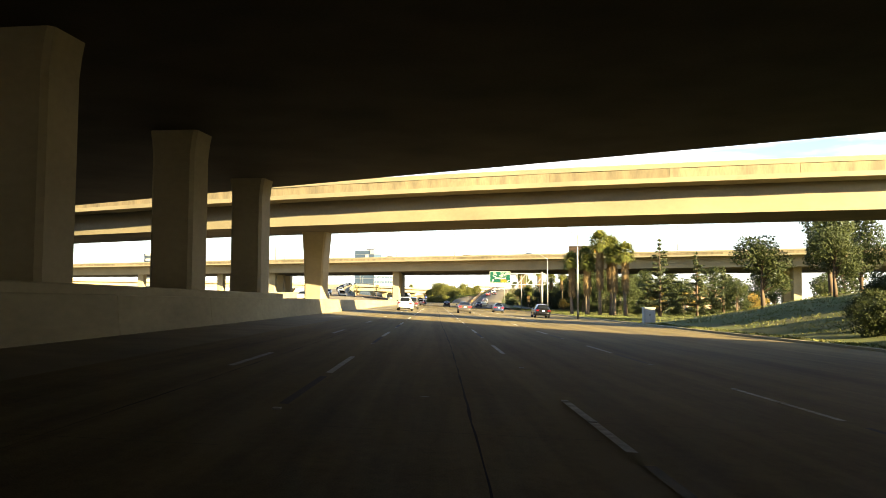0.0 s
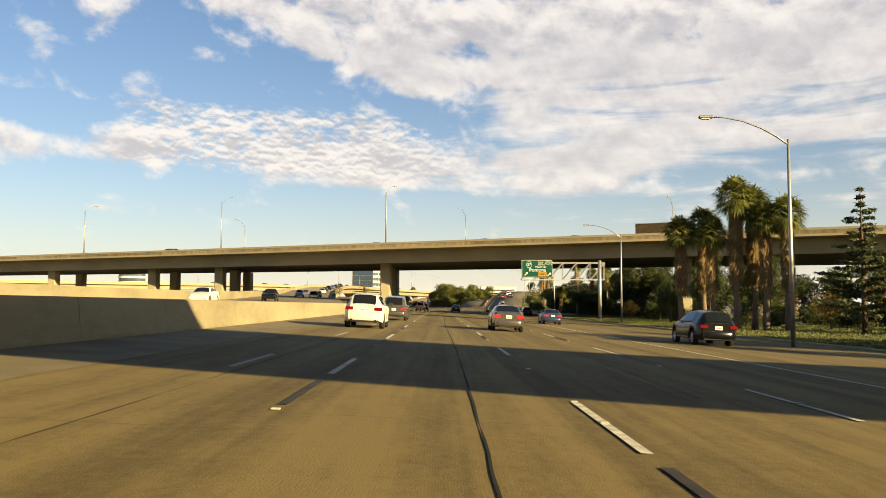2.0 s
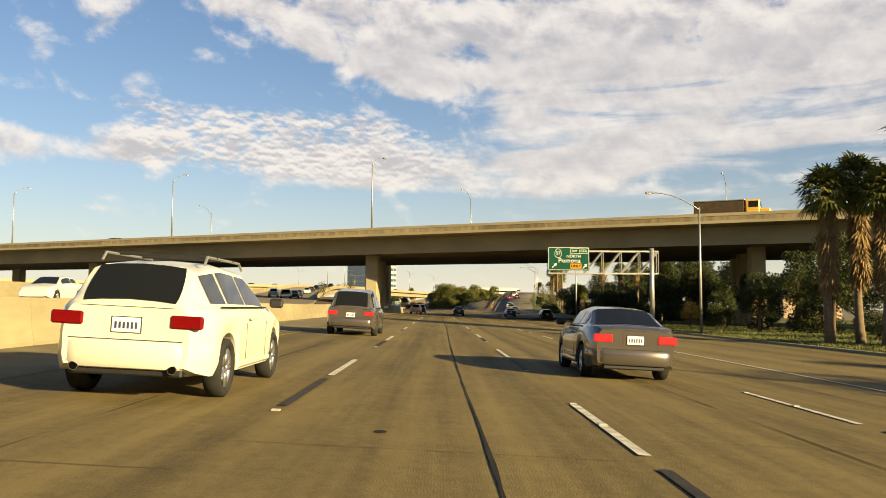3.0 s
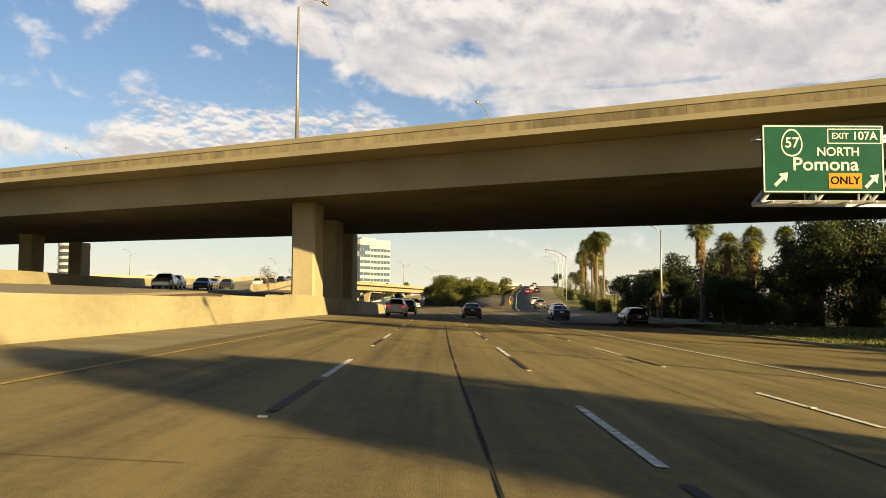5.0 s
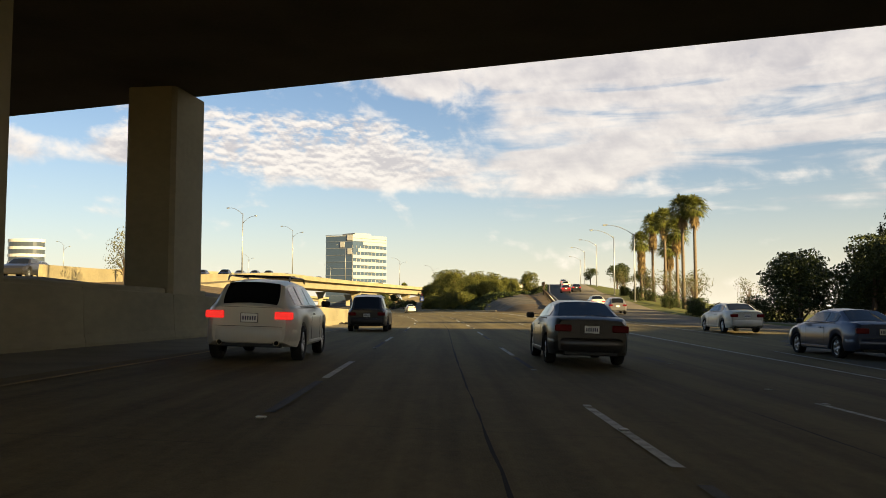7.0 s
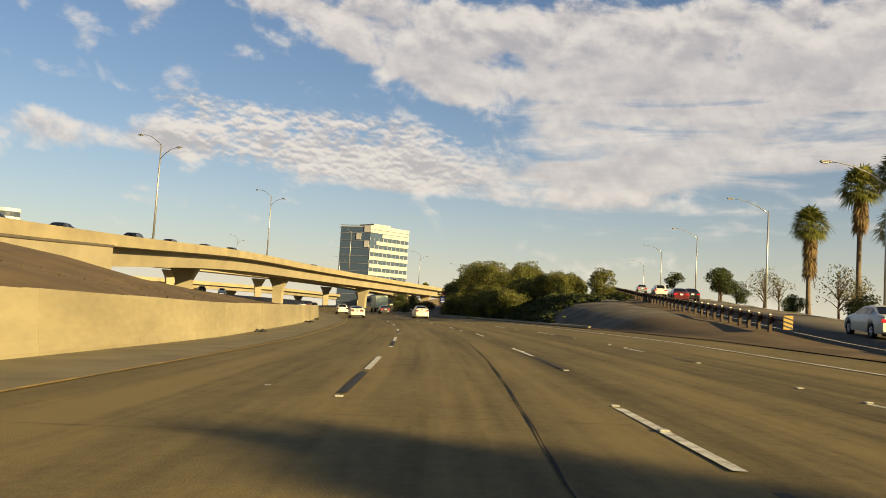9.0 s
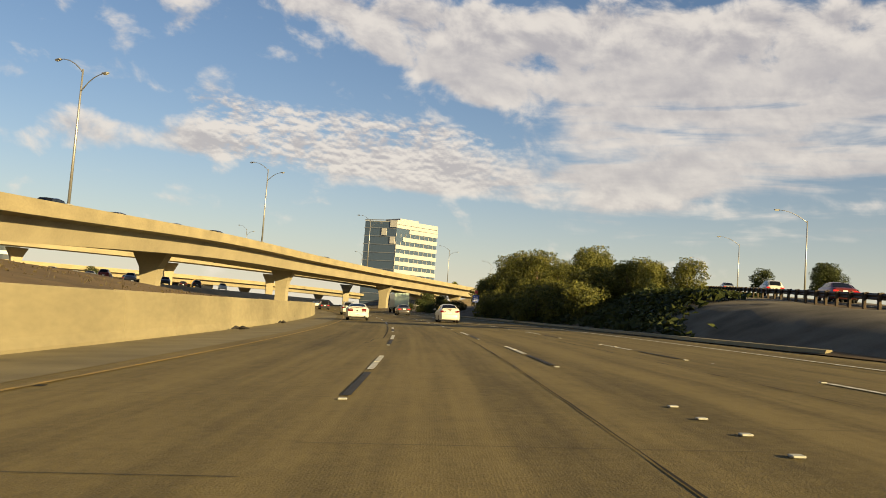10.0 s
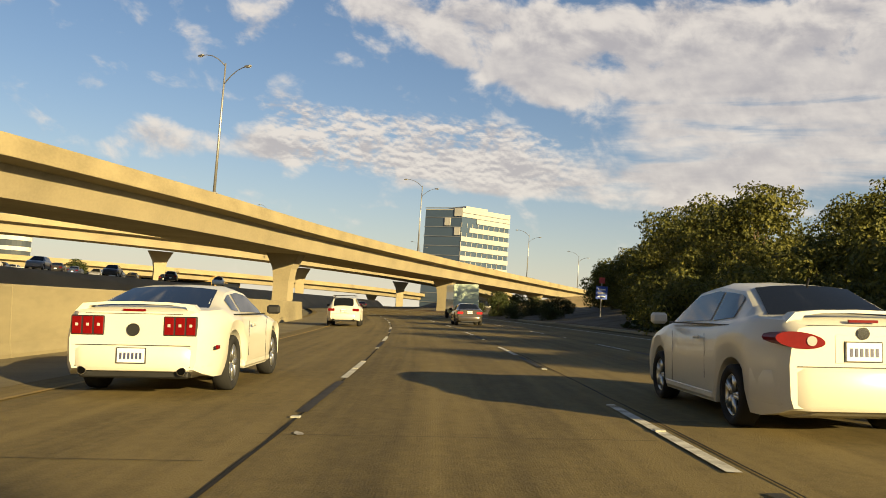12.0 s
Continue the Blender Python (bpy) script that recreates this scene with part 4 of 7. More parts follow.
    for side in (-1, 1):
        if lights == "triple":
            for k in range(3):
                x = side * (half - 0.40 - 0.128 + 0.128 * k)
                part("tail_light", box((x, ry + 0.012, zt - 0.172), (0.125, 0.06, 0.222), bevel=0.014), lens, c, "red lens segment")
                part("reverse_lamp", box((x, ry - 0.016, zt - 0.165), (0.035, 0.012, 0.035), bevel=0.004), CLEAR_LENS, c)
            part("light_frame", box((side * (half - 0.40), ry + 0.016, zt - 0.172), (0.398, 0.055, 0.236), bevel=0.014), BLACK_TRIM, c)
        elif lights == "wedge":
            w = half - 0.055
            pts = [(side * (w - 0.22 + 0.215 * math.cos(a) * (1 if math.cos(a) > 0 else 1.1)), zt - 0.165 + 0.075 * math.sin(a) + 0.02 * math.cos(a)) for a in np.linspace(0, 2 * math.pi, 18)[:-1]]
            part("tail_light", polygon_slab(pts, ry - 0.012, ry + 0.30), lens, c, "slanted red lens")
            part("reverse_lamp", tube([(side * (w - 0.33), ry - 0.022, zt - 0.17), (side * (w - 0.33), ry, zt - 0.17)], 0.045, 14), CLEAR_LENS, c)
        else:
            w = half - 0.10
            part("tail_light", box((side * (w - 0.17), ry + 0.02, zt - 0.20 - tail_drop), (0.36, 0.10, 0.15), bevel=0.02), lens, c, "glowing red lens" if lit else "red lens")
        if detail:
            zmir = sh(roof[-1][0]) + 0.10
            part("side_mirror", box((side * (half + 0.10), roof[-1][0] - 0.28, zmir), (0.20, 0.10, 0.14), bevel=0.03), colour if lights == "wedge" else BLACK_TRIM, c)
            part("door_handle", box((side * (half + bulge + 0.012), -0.35, sh(-0.35) - 0.14), (0.03, 0.17, 0.035), bevel=0.01), colour, c)
    lip = 0.055 if plate_z < zt - 0.42 else 0.0     # a low plate sits on the bumper
    ry -= lip
    plate = part("license_plate", box((0, ry - 0.012, plate_z), (0.32, 0.02, 0.165), bevel=0.004), PLATE, c, "white plate with a row of dark bars")
    if detail:
        part("plate_frame", box((0, ry - 0.004, plate_z), (0.345, 0.018, 0.185), bevel=0.004), BLACK_TRIM, plate)
        for k in range(6):
            part("bar", box((-0.115 + 0.046 * k, ry - 0.024, plate_z - 0.005), (0.026, 0.004, 0.075)), PLATE_INK, plate)
        ry += lip
        lip = 0.0
        if valance:
            part("rear_valance", box((0, ry + 0.12, clear + 0.07), (W - 0.6, 0.16, 0.12), bevel=0.02), BLACK_TRIM, c)
        part("bumper_seam", box((0, ry + 0.005, zt - 0.40), (2 * width(ry) - 0.10, 0.03, 0.008)), BLACK_TRIM, c)
        part("trunk_seam", box((0, ry - 0.001, zt - 0.03), (2 * width(ry) - 0.30, 0.012, 0.006)), BLACK_TRIM, c)
        part("door_seam", box((half + bulge * 0.9, 0.62, 0.60), (0.004, 0.007, 0.60)), BLACK_TRIM, c)
        part("door_seam", box((-half - bulge * 0.9, 0.62, 0.60), (0.004, 0.007, 0.60)), BLACK_TRIM, c)
        part("door_seam", box((half + bulge * 0.9, -0.58, 0.66), (0.004, 0.007, 0.48)), BLACK_TRIM, c)
        part("door_seam", box((-half - bulge * 0.9, -0.58, 0.66), (0.004, 0.007, 0.48)), BLACK_TRIM, c)
    ry += lip
    for x in exhaust:
        # solid black plug stands for the shade inside the pipe
        part("exhaust_bore", tube([(x, ry + 0.02, clear + 0.10), (x, ry - 0.036, clear + 0.10)], 0.044, 14), HOLLOW_SHADE, c)
        part("exhaust", tube([(x, ry + 0.15, clear + 0.10), (x, ry - 0.03, clear + 0.10)], 0.054, 14), CHROME, c, "chrome exhaust tip")
    if spoiler:
        y, w = ry + 0.10, half - 0.20
        outer = [(-w, zt - 0.01), (-w + 0.09, zt + 0.085), (-w * 0.5, zt + 0.108), (0, zt + 0.115), (w * 0.5, zt + 0.108), (w - 0.09, zt + 0.085), (w, zt - 0.01)]
        inner = [(w - 0.13, zt - 0.01), (w - 0.17, zt + 0.055), (w * 0.5, zt + 0.078), (0, zt + 0.085), (-w * 0.5, zt + 0.078), (-w + 0.17, zt + 0.055), (-w + 0.13, zt - 0.01)]
        part("spoiler", polygon_slab(outer + inner, y, y + 0.17), colour, c, "low trunk spoiler")
        part("brake_lamp", box((0, ry - 0.004, zt + 0.012), (0.26, 0.03, 0.025)), RED_LENS, c)
    if detail:
        # bumper, sills and window edging
        zb = clear + 0.10
        back = [(width(y) + 0.016, y) for y in (ry + 0.50, ry + 0.34, ry + 0.20, ry + 0.10)]
        plan = back + [(width(ry) - 0.02, ry + 0.012), (width(ry) - 0.16, ry - 0.048)]
        plan += [(-x, y) for x, y in plan[::-1]]
        g = bmesh.new()
        levels = [[g.verts.new((x * k, y + d, z)) for x, y in plan] for z, k, d in ((zb, 0.97, 0.03), (zb + 0.05, 1.0, 0.0), (zt - 0.45, 1.0, 0.0), (zt - 0.41, 0.985, 0.025))]
        for q, w in zip(levels, levels[1:]):
            for i in range(len(plan) - 1):
                g.faces.new((q[i], q[i + 1], w[i + 1], w[i]))
        g.faces.new(levels[-1])
        g.faces.new(levels[0][::-1])
        bmesh.ops.recalc_face_normals(g, faces=g.faces[:])
        bumper = part("rear_bumper", g, colour, c, smooth=True)
        bumper.data.set_sharp_from_angle(angle=radians(38))
        for side in (-1, 1):
            part("side_sill", box((side * (half - 0.03), (axles[0] + axles[1]) / 2, clear + 0.09), (0.10, axles[1] - axles[0] - 2 * wheel - 0.22, 0.11), bevel=0.03), colour, c)
            part("belt_strip", box((side * (half - 0.055), (roof[0][0] + roof[-1][0]) / 2 + 0.15, sh(0.0) + 0.012), (0.03, (roof[-1][0] - roof[0][0]) * 0.72, 0.018)), BLACK_TRIM, c)
        part("plate_recess", box((0, ry + 0.012, plate_z + 0.02), (0.52, 0.03, 0.27), bevel=0.012), colour, c)
    if rails:
        for side in (-1, 1):
            x = side * (half - 0.32)
            part("roof_rail", tube([(x, -1.6, H - 0.05), (x, -1.5, H + 0.05), (x, 0.1, H + 0.05), (x, 0.25, H - 0.04)], 0.018, 6), GALV, c)
        for y in (-1.1, -0.3):
            part("roof_bar", tube([(-half + 0.30, y, H + 0.06), (half - 0.30, y, H + 0.06)], 0.02, 6), BLACK_TRIM, c)
    return c


SEDAN = dict(L=4.6, W=1.78, H=1.45, axles=(-1.28, 1.38), wheel=0.32, shoulder=((-2.3, 0.98), (-2.15, 1.04), (-1.5, 1.05), (0.9, 0.98), (1.3, 0.95), (2.0, 0.80), (2.3, 0.62)),
             roof=((-1.7, 1.08), (-0.95, 1.40), (-0.2, 1.45), (0.4, 1.39), (1.15, 1.0)), side_windows=((-1.15, -0.52), (-0.45, 0.72)))
COUPE = dict(L=4.77, W=1.88, H=1.385, axles=(-1.24, 1.48), wheel=0.36, clear=0.22, shoulder=((-2.385, 0.98), (-2.25, 1.03), (-1.6, 1.05), (-0.6, 0.98), (0.9, 0.96), (1.2, 0.95), (2.1, 0.86), (2.385, 0.64)),
             roof=((-1.78, 1.07), (-0.82, 1.335), (-0.2, 1.385), (0.35, 1.345), (1.08, 0.99)), side_windows=((-1.12, -0.70), (-0.58, 0.80)), wrap=0.17, bulge=0.03, plate_z=0.50)
COMPACT = dict(L=4.53, W=1.70, H=1.48, axles=(-1.27, 1.33), wheel=0.31, clear=0.17, shoulder=((-2.265, 1.00), (-2.15, 1.07), (-1.6, 1.09), (-0.5, 1.00), (1.0, 0.97), (1.3, 0.94), (2.0, 0.80), (2.265, 0.60)),
               roof=((-1.72, 1.12), (-1.02, 1.42), (-0.25, 1.48), (0.4, 1.42), (1.2, 0.99)), side_windows=((-1.12, -0.50), (-0.43, 0.80)), wrap=0.16, valance=False)
SUV = dict(L=4.63, W=1.88, H=1.65, axles=(-1.36, 1.45), wheel=0.36, clear=0.28, shoulder=((-2.31, 1.06), (-2.2, 1.10), (0.9, 1.08), (1.3, 1.06), (2.05, 0.92), (2.31, 0.70)),
           roof=((-2.28, 1.12), (-1.88, 1.56), (-0.9, 1.65), (0.3, 1.60), (1.15, 1.09)), side_windows=((-1.85, -1.25), (-1.15, -0.30), (-0.22, 0.78)), roof_in=0.27, wrap=0.20)
VAN = dict(L=4.9, W=1.92, H=1.78, axles=(-1.45, 1.5), wheel=0.35, clear=0.26, shoulder=((-2.45, 1.02), (-2.3, 1.06), (1.0, 1.06), (1.4, 1.02), (2.2, 0.88), (2.45, 0.70)),
           roof=((-2.40, 1.10), (-2.10, 1.66), (-0.9, 1.78), (0.3, 1.72), (1.35, 1.06)), side_windows=((-2.0, -1.3), (-1.2, -0.2), (-0.12, 0.9)), roof_in=0.20)
WHITE = paint("white", (0.56, 0.535, 0.45))
WARM_WHITE = paint("warm_white", (0.54, 0.515, 0.43))
BLACK = paint("black", (0.006, 0.006, 0.007), 0.0, 0.22, 0.1, 0.3)
CHARCOAL = paint("charcoal", (0.035, 0.032, 0.031), 0.4, 0.3, 0.2, 0.4)
BRONZE = paint("bronze_grey", (0.120, 0.105, 0.092), 0.55, 0.24, 0.6)
SILVER = paint("silver", (0.46, 0.45, 0.43), 0.7, 0.3)
MAROON = paint("maroon", (0.16, 0.03, 0.03), 0.4, 0.3)
NAVY = paint("navy", (0.03, 0.045, 0.09), 0.4, 0.3)
GREY = paint("mid_grey", (0.22, 0.21, 0.20), 0.6, 0.3)

white_coupe = car("coupe", "white two-door sports coupe with triple red tail lights", "car", on_road(353.6, -3.84), WHITE, lights="triple", spoiler=True, exhaust=(-0.58, 0.58), **COUPE)
part("badge", tube([(0, -2.397, 0.80), (0, -2.41, 0.80)], 0.075, 18), BLACK_TRIM, white_coupe, "round dark badge")
part("side_marker", box((0.925, -2.12, 0.60), (0.03, 0.13, 0.05), bevel=0.01), RED_LENS, white_coupe)
part("rear_valance_line", box((0, -2.378, 0.37), (1.35, 0.02, 0.012)), BLACK_TRIM, white_coupe)
small_sedan = car("compact_sedan", "white compact four-door sedan with a trunk spoiler", "car", on_road(351.0, 3.50), WARM_WHITE, lights="wedge", spoiler=True, plate_z=0.80, **COMPACT)
part("badge", tube([(0, -2.272, 0.965), (0, -2.282, 0.965)], 0.055, 16), CHROME, small_sedan, "oval chrome badge")
part("antenna", tube([(0.1, -0.95, 1.42), (0.1, -1.0, 1.50)], 0.012, 5), BLACK_TRIM, small_sedan)
car("white_suv", "white crossover with roof rails and red lights", "car", on_road(389.6, -4.3), WHITE, rails=True, exhaust=(-0.55, 0.55), plate_z=0.86, tail_drop=-0.02, **SUV)
car("sedan", "bronze-grey sedan ahead with lit brake lights", "car", on_road(397.0, 3.4), BRONZE, lit=True, plate_z=0.85, **SEDAN)
# the pack before the wide overpass
car("white_suv", "white crossover with roof rails in the lane by the median", "car", on_road(88.0, -3.8), WHITE, rails=True, exhaust=(-0.55, 0.55), plate_z=0.86, tail_drop=-0.02, **SUV)
car("minivan", "dark bronze minivan with a tinted rear window", "car", on_road(110.0, -3.6), BRONZE, lit=True, plate_z=0.78, **VAN)
car("sedan", "bronze-grey sedan with glowing brake lights", "car", on_road(94.7, 3.5), BRONZE, lit=True, plate_z=0.80, **SEDAN)
car("dark_suv", "glossy black sport utility car in the exit lane", "car", on_road(86.9, 12.3), BLACK, plate_z=0.85, **SUV)
car("sedan", "dark navy sedan beside the edge line", "car", on_road(126.0, 10.2), NAVY, lit=True, plate_z=0.8, **SEDAN)
# the pack under the wide overpass
car("white_suv", "white crossover with roof rails beside the bridge piers", "car", on_road(212.8, -4.0), WHITE, rails=True, lit=True, exhaust=(-0.55, 0.55), plate_z=0.86, tail_drop=-0.02, **SUV)
car("minivan", "dark minivan following the lane by the median", "car", on_road(236.0, -3.7), CHARCOAL, plate_z=0.78, **VAN)
car("sedan", "dark grey sedan in the shade of the overpass", "car", on_road(214.6, 3.0), CHARCOAL, plate_z=0.80, **SEDAN)
car("dark_suv", "black sport utility car in the exit lane", "car", on_road(206.5, 16.4), BLACK, plate_z=0.85, **SUV)
car("sedan", "dark navy sedan on the exit lane", "car", on_road(219.5, 12.0), NAVY, plate_z=0.8, **SEDAN)
car("sedan", "white sedan on the exit lane", "car", on_road(235.8, 14.3, h=0.05), WHITE, plate_z=0.8, **SEDAN)


def on_path(path, y, off, up=0.02, turn=180.0, lift=0.0):
    """The pose of a car on a carriageway given by its near edge."""
    i = min(range(1, len(path)), key=lambda k: abs(path[k][1] - y))
    a, b = np.array(path[i - 1]), np.array(path[i])
    f = (y - a[1]) / (b[1] - a[1]) if abs(b[1] - a[1]) > 1e-6 else 0
    p = a + (b - a) * f
    d = (b - a) / np.linalg.norm(b - a)
    right = np.array((d[1], -d[0], 0))
    q = p + right * off
    rz = math.degrees(math.atan2(-d[0], d[1])) + turn
    pitch = math.degrees(math.asin(d[2])) * (1 if turn == 0 else -1)
    return pose(q[0], q[1], q[2] + up + lift, pitch, 0, rz)


rampcars = ((278, 4.6, "crossover", GREY, SUV, "grey crossover climbing the exit ramp"), (292, 4.2, "sedan", WHITE, SEDAN, "white sedan climbing the exit ramp"),
            (372, 4.0, "pickup", WHITE, SUV, "white pickup near the top of the ramp"), (352, 5.6, "sedan", CHARCOAL, SEDAN, "dark sedan on the exit ramp"), (345, 3.4, "sedan", MAROON, SEDAN, "maroon sedan on the exit ramp"),
            (405, 4.2, "sedan", SILVER, SEDAN, "silver sedan at the crest of the ramp"))
for y, off, nm, col, spec, lab in rampcars:
    car(nm, lab, "car", on_path(RAMP, y, off, 0.04, 0.0), col, detail=False, lit=nm != "crossover", plate_z=0.8, group="cars on the exit ramp", **spec)
far_cars = ((122, -10, WHITE), (158, -9.5, BLACK), (212, -5, SILVER), (232, -4.4, BLACK), (238, -8.5, WHITE), (255, -4.4, CHARCOAL), (268, -8, GREY), (300, -4.0, WHITE), (318, -4.5, BLACK), (331, -4, CHARCOAL), (352, -4.2, BLACK),
            (366, -4, GREY), (384, -4.2, CHARCOAL), (398, -4, BLACK), (420, -4.2, SILVER), (438, -4, CHARCOAL), (457, -4.2, BLACK), (480, -4, NAVY), (505, -4.2, BLACK), (530, -4, GREY))
for k, (y, off, col) in enumerate(far_cars):
    lift = -off / 15 * 0.5
    spec = SUV if k % 3 == 1 else SEDAN
    car("oncoming_car", "oncoming car on the raised carriageway", "car", on_path(NEAR, y, off, 0.02, 180.0, lift - (0.15 if y > 336 else 0)), col, detail=False, group="oncoming cars", **spec)
low_cars = ((440, -4, WHITE), (462, -5, NAVY), (476, -4, CHARCOAL), (490, -5, SILVER), (505, -4, WHITE), (530, -5, BLACK), (455, -8, GREY))
for y, off, col in low_cars:
    car("distant_car", "car on the lower viaduct", "car", on_path(LOWER, y, off, 0.02, 180.0, -off / 12 * 0.3), col, detail=False, group="cars on the lower viaduct", **SEDAN)
ahead = ((455, -4.3, CHARCOAL, VAN), (505, -0.3, SILVER, SEDAN), (545, -4, WHITE, SEDAN), (520, 3.4, MAROON, SEDAN))
for s, o, col, spec in ahead:
    car("car_ahead", "car driving ahead in the traffic", "car", on_road(s, o), col, detail=False, lit=True, group="traffic ahead", plate_z=0.8, **spec)


def box_truck(m, label, colour, h=3.6):
    t = thing("box_truck", m, label, "truck")
    part("cargo_box", box((0, -1.0, 0.9 + (h - 0.9) / 2), (2.45, 6.0, h - 0.9), bevel=0.05), colour, t)
    part("cab", box((0, 2.9, 1.35), (2.2, 1.7, 1.7), bevel=0.18), colour, t)
    part("windshield", box((0, 3.70, 1.75), (1.9, 0.14, 0.65), bevel=0.05), CAR_GLASS, t)
    part("chassis", box((0, 0.2, 0.72), (1.0, 7.2, 0.25), bevel=0.03), BLACK_TRIM, t)
    part("roller_door", box((0, -4.02, 2.2), (2.2, 0.05, 2.3), bevel=0.02), colour, t)
    part("rear_bumper", box((0, -4.05, 0.6), (2.3, 0.15, 0.16), bevel=0.02), BLACK_TRIM, t)
    for y in (-2.6, 2.7):
        for side in (-1, 1):
            w = part("tyre", lathe_x([(-0.14, 0.26), (-0.15, 0.42), (0, 0.47), (0.15, 0.42), (0.14, 0.26), (0.05, 0.2)], 20), RUBBER, t, smooth=True)
            w.location = (side * 1.05, y, 0.47)
    for side in (-1, 1):
        part("tail_light", box((side * 1.0, -4.10, 0.85), (0.2, 0.06, 0.12), bevel=0.01), RED_LENS, t)
    return t


box_truck(on_road(424.0, 6.1), "pale green box truck ahead in the traffic", paint("pale_green", (0.42, 0.50, 0.40)), 3.3)


def flatbed_truck(m):
    t = thing("truck", m, "truck with dark load and yellow cab on the overpass", "truck")
    yel = paint("cab_yellow", (0.62, 0.34, 0.03))
    load = mat("dark_load", (0.075, 0.05, 0.03), (0.04, 0.028, 0.018), 0.8, 2, 20, 0.2)
    part("load", box((0, -0.7, 1.75), (2.3, 5.6, 1.7), bevel=0.06), load, t)
    part("top_rail", box((0, -0.7, 2.68), (2.4, 5.7, 0.12), bevel=0.03), GALV, t)
    part("flatbed", box((0, -0.7, 0.82), (2.4, 5.8, 0.2), bevel=0.03), yel, t)
    part("cab", box((0, 3.0, 1.75), (2.3, 1.6, 1.9), bevel=0.15), yel, t)
    part("hood", box((0, 4.3, 1.15), (2.1, 1.2, 1.0), bevel=0.15), yel, t)
    part("windshield", box((0, 3.78, 2.15), (2.0, 0.1, 0.75), bevel=0.05), CAR_GLASS, t)
    for side in (-1, 1):
        part("side_window", box((side * 1.16, 3.1, 2.15), (0.03, 1.0, 0.7), bevel=0.03), CAR_GLASS, t)
        for y in (-2.4, 3.9):
            w = part("tyre", lathe_x([(-0.14, 0.26), (-0.15, 0.42), (0, 0.47), (0.15, 0.42), (0.14, 0.26), (0.05, 0.2)], 20), RUBBER, t, smooth=True)
            w.location = (side * 1.0, y, 0.47)
    return t


def on_b3(x, off, turn):
    return pose(x + off * 0.44, 184.3 - 0.49 * x + off * 0.9, 11.05, 0, 0, turn)


flatbed_truck(on_b3(31.5, 4.0, -116.1))
for x, off, turn, col, spec in ((-14, 5, 63.9, CHARCOAL, SEDAN), (-34, 5.5, 63.9, BLACK, SEDAN), (-58, 5, 63.9, GREY, SUV), (5, 5, 63.9, BLACK, SEDAN), (19, 5, 63.9, CHARCOAL, SEDAN), (-80, 5, 63.9, SILVER, SEDAN), (-2, 9, 63.9, WHITE, SEDAN)):
    car("bridge_car", "car crossing the wide overpass", "car", on_b3(x, off, turn), col, detail=False, group="cars on the overpass", **spec)
# sunlit earth slope under the end of the viaduct
bm = bmesh.new()
rows = [[bm.verts.new((x, y0 + (y1 - y0) * u, -0.9 + (top + 0.9) * u + 0.12 * math.sin(x * 1.1 + u * 5) * (0 < u < 1))) for u in (0, 0.3, 0.6, 1.0)]
        for x, y0, y1, top in ((-30, 508, 540, 0.2), (-24, 510, 538, 2.0), (-17, 511, 536, 3.9), (-10, 511, 535, 5.6), (-2, 510, 534, 6.6), (12, 508, 534, 7.0), (34, 506, 536, 7.0))]
for q, w in zip(rows, rows[1:]):
    for i in range(3):
        bm.faces.new((q[i], w[i], w[i + 1], q[i + 1]))
bmesh.ops.recalc_face_normals(bm, faces=bm.faces[:])
tagged(new("abutment_slope", mesh_of(bm, "abutment_slope", mat("tan_earth", (0.30, 0.225, 0.12), (0.19, 0.145, 0.08), 0.95, 0.3, 6, 0.4), True)), "tan earth slope under the viaduct's end", "slope", kind="structure")
# the higher ground below the viaducts, where traffic stands
bm = bmesh.new()
lo = [bm.verts.new(v) for v in ((-58, 396, -2), (-150, 396, -2), (-150, 560, -2), (-52, 560, -2))]
hi = [bm.verts.new(v) for v in ((-61, 404, 2.3), (-150, 404, 2.3), (-150, 560, 2.3), (-57, 560, 2.3))]
bm.faces.new(hi[::-1])
for k in range(4):
    bm.faces.new((lo[k], lo[(k + 1) % 4], hi[(k + 1) % 4], hi[k]))
bmesh.ops.recalc_face_normals(bm, faces=bm.faces[:])
tagged(new("side_road", mesh_of(bm, "side_road", mat("side_asphalt", (0.30, 0.25, 0.165), (0.20, 0.17, 0.115), 0.9, 0.2, 12, 0.2))), "raised side road under the viaducts", "road", kind="structure")
# cars standing and queueing on the ground under and beyond the viaducts
random.seed(21)
spots = [(-65 - 7 * (k % 6) - random.uniform(0, 3), 412 + 15 * (k // 6) + random.uniform(0, 4)) for k in range(30)]
for k, (x, y) in enumerate(spots):
    car("queueing_car", "car in the slow traffic below the viaducts", "car", pose(x, y, 2.33, 0, 0, random.choice((20, 24, 200))), random.choice((WHITE, SILVER, CHARCOAL, BLACK, GREY, NAVY, MAROON)),
        detail=False, group="cars below the viaducts", **(SUV if k % 3 == 0 else SEDAN))


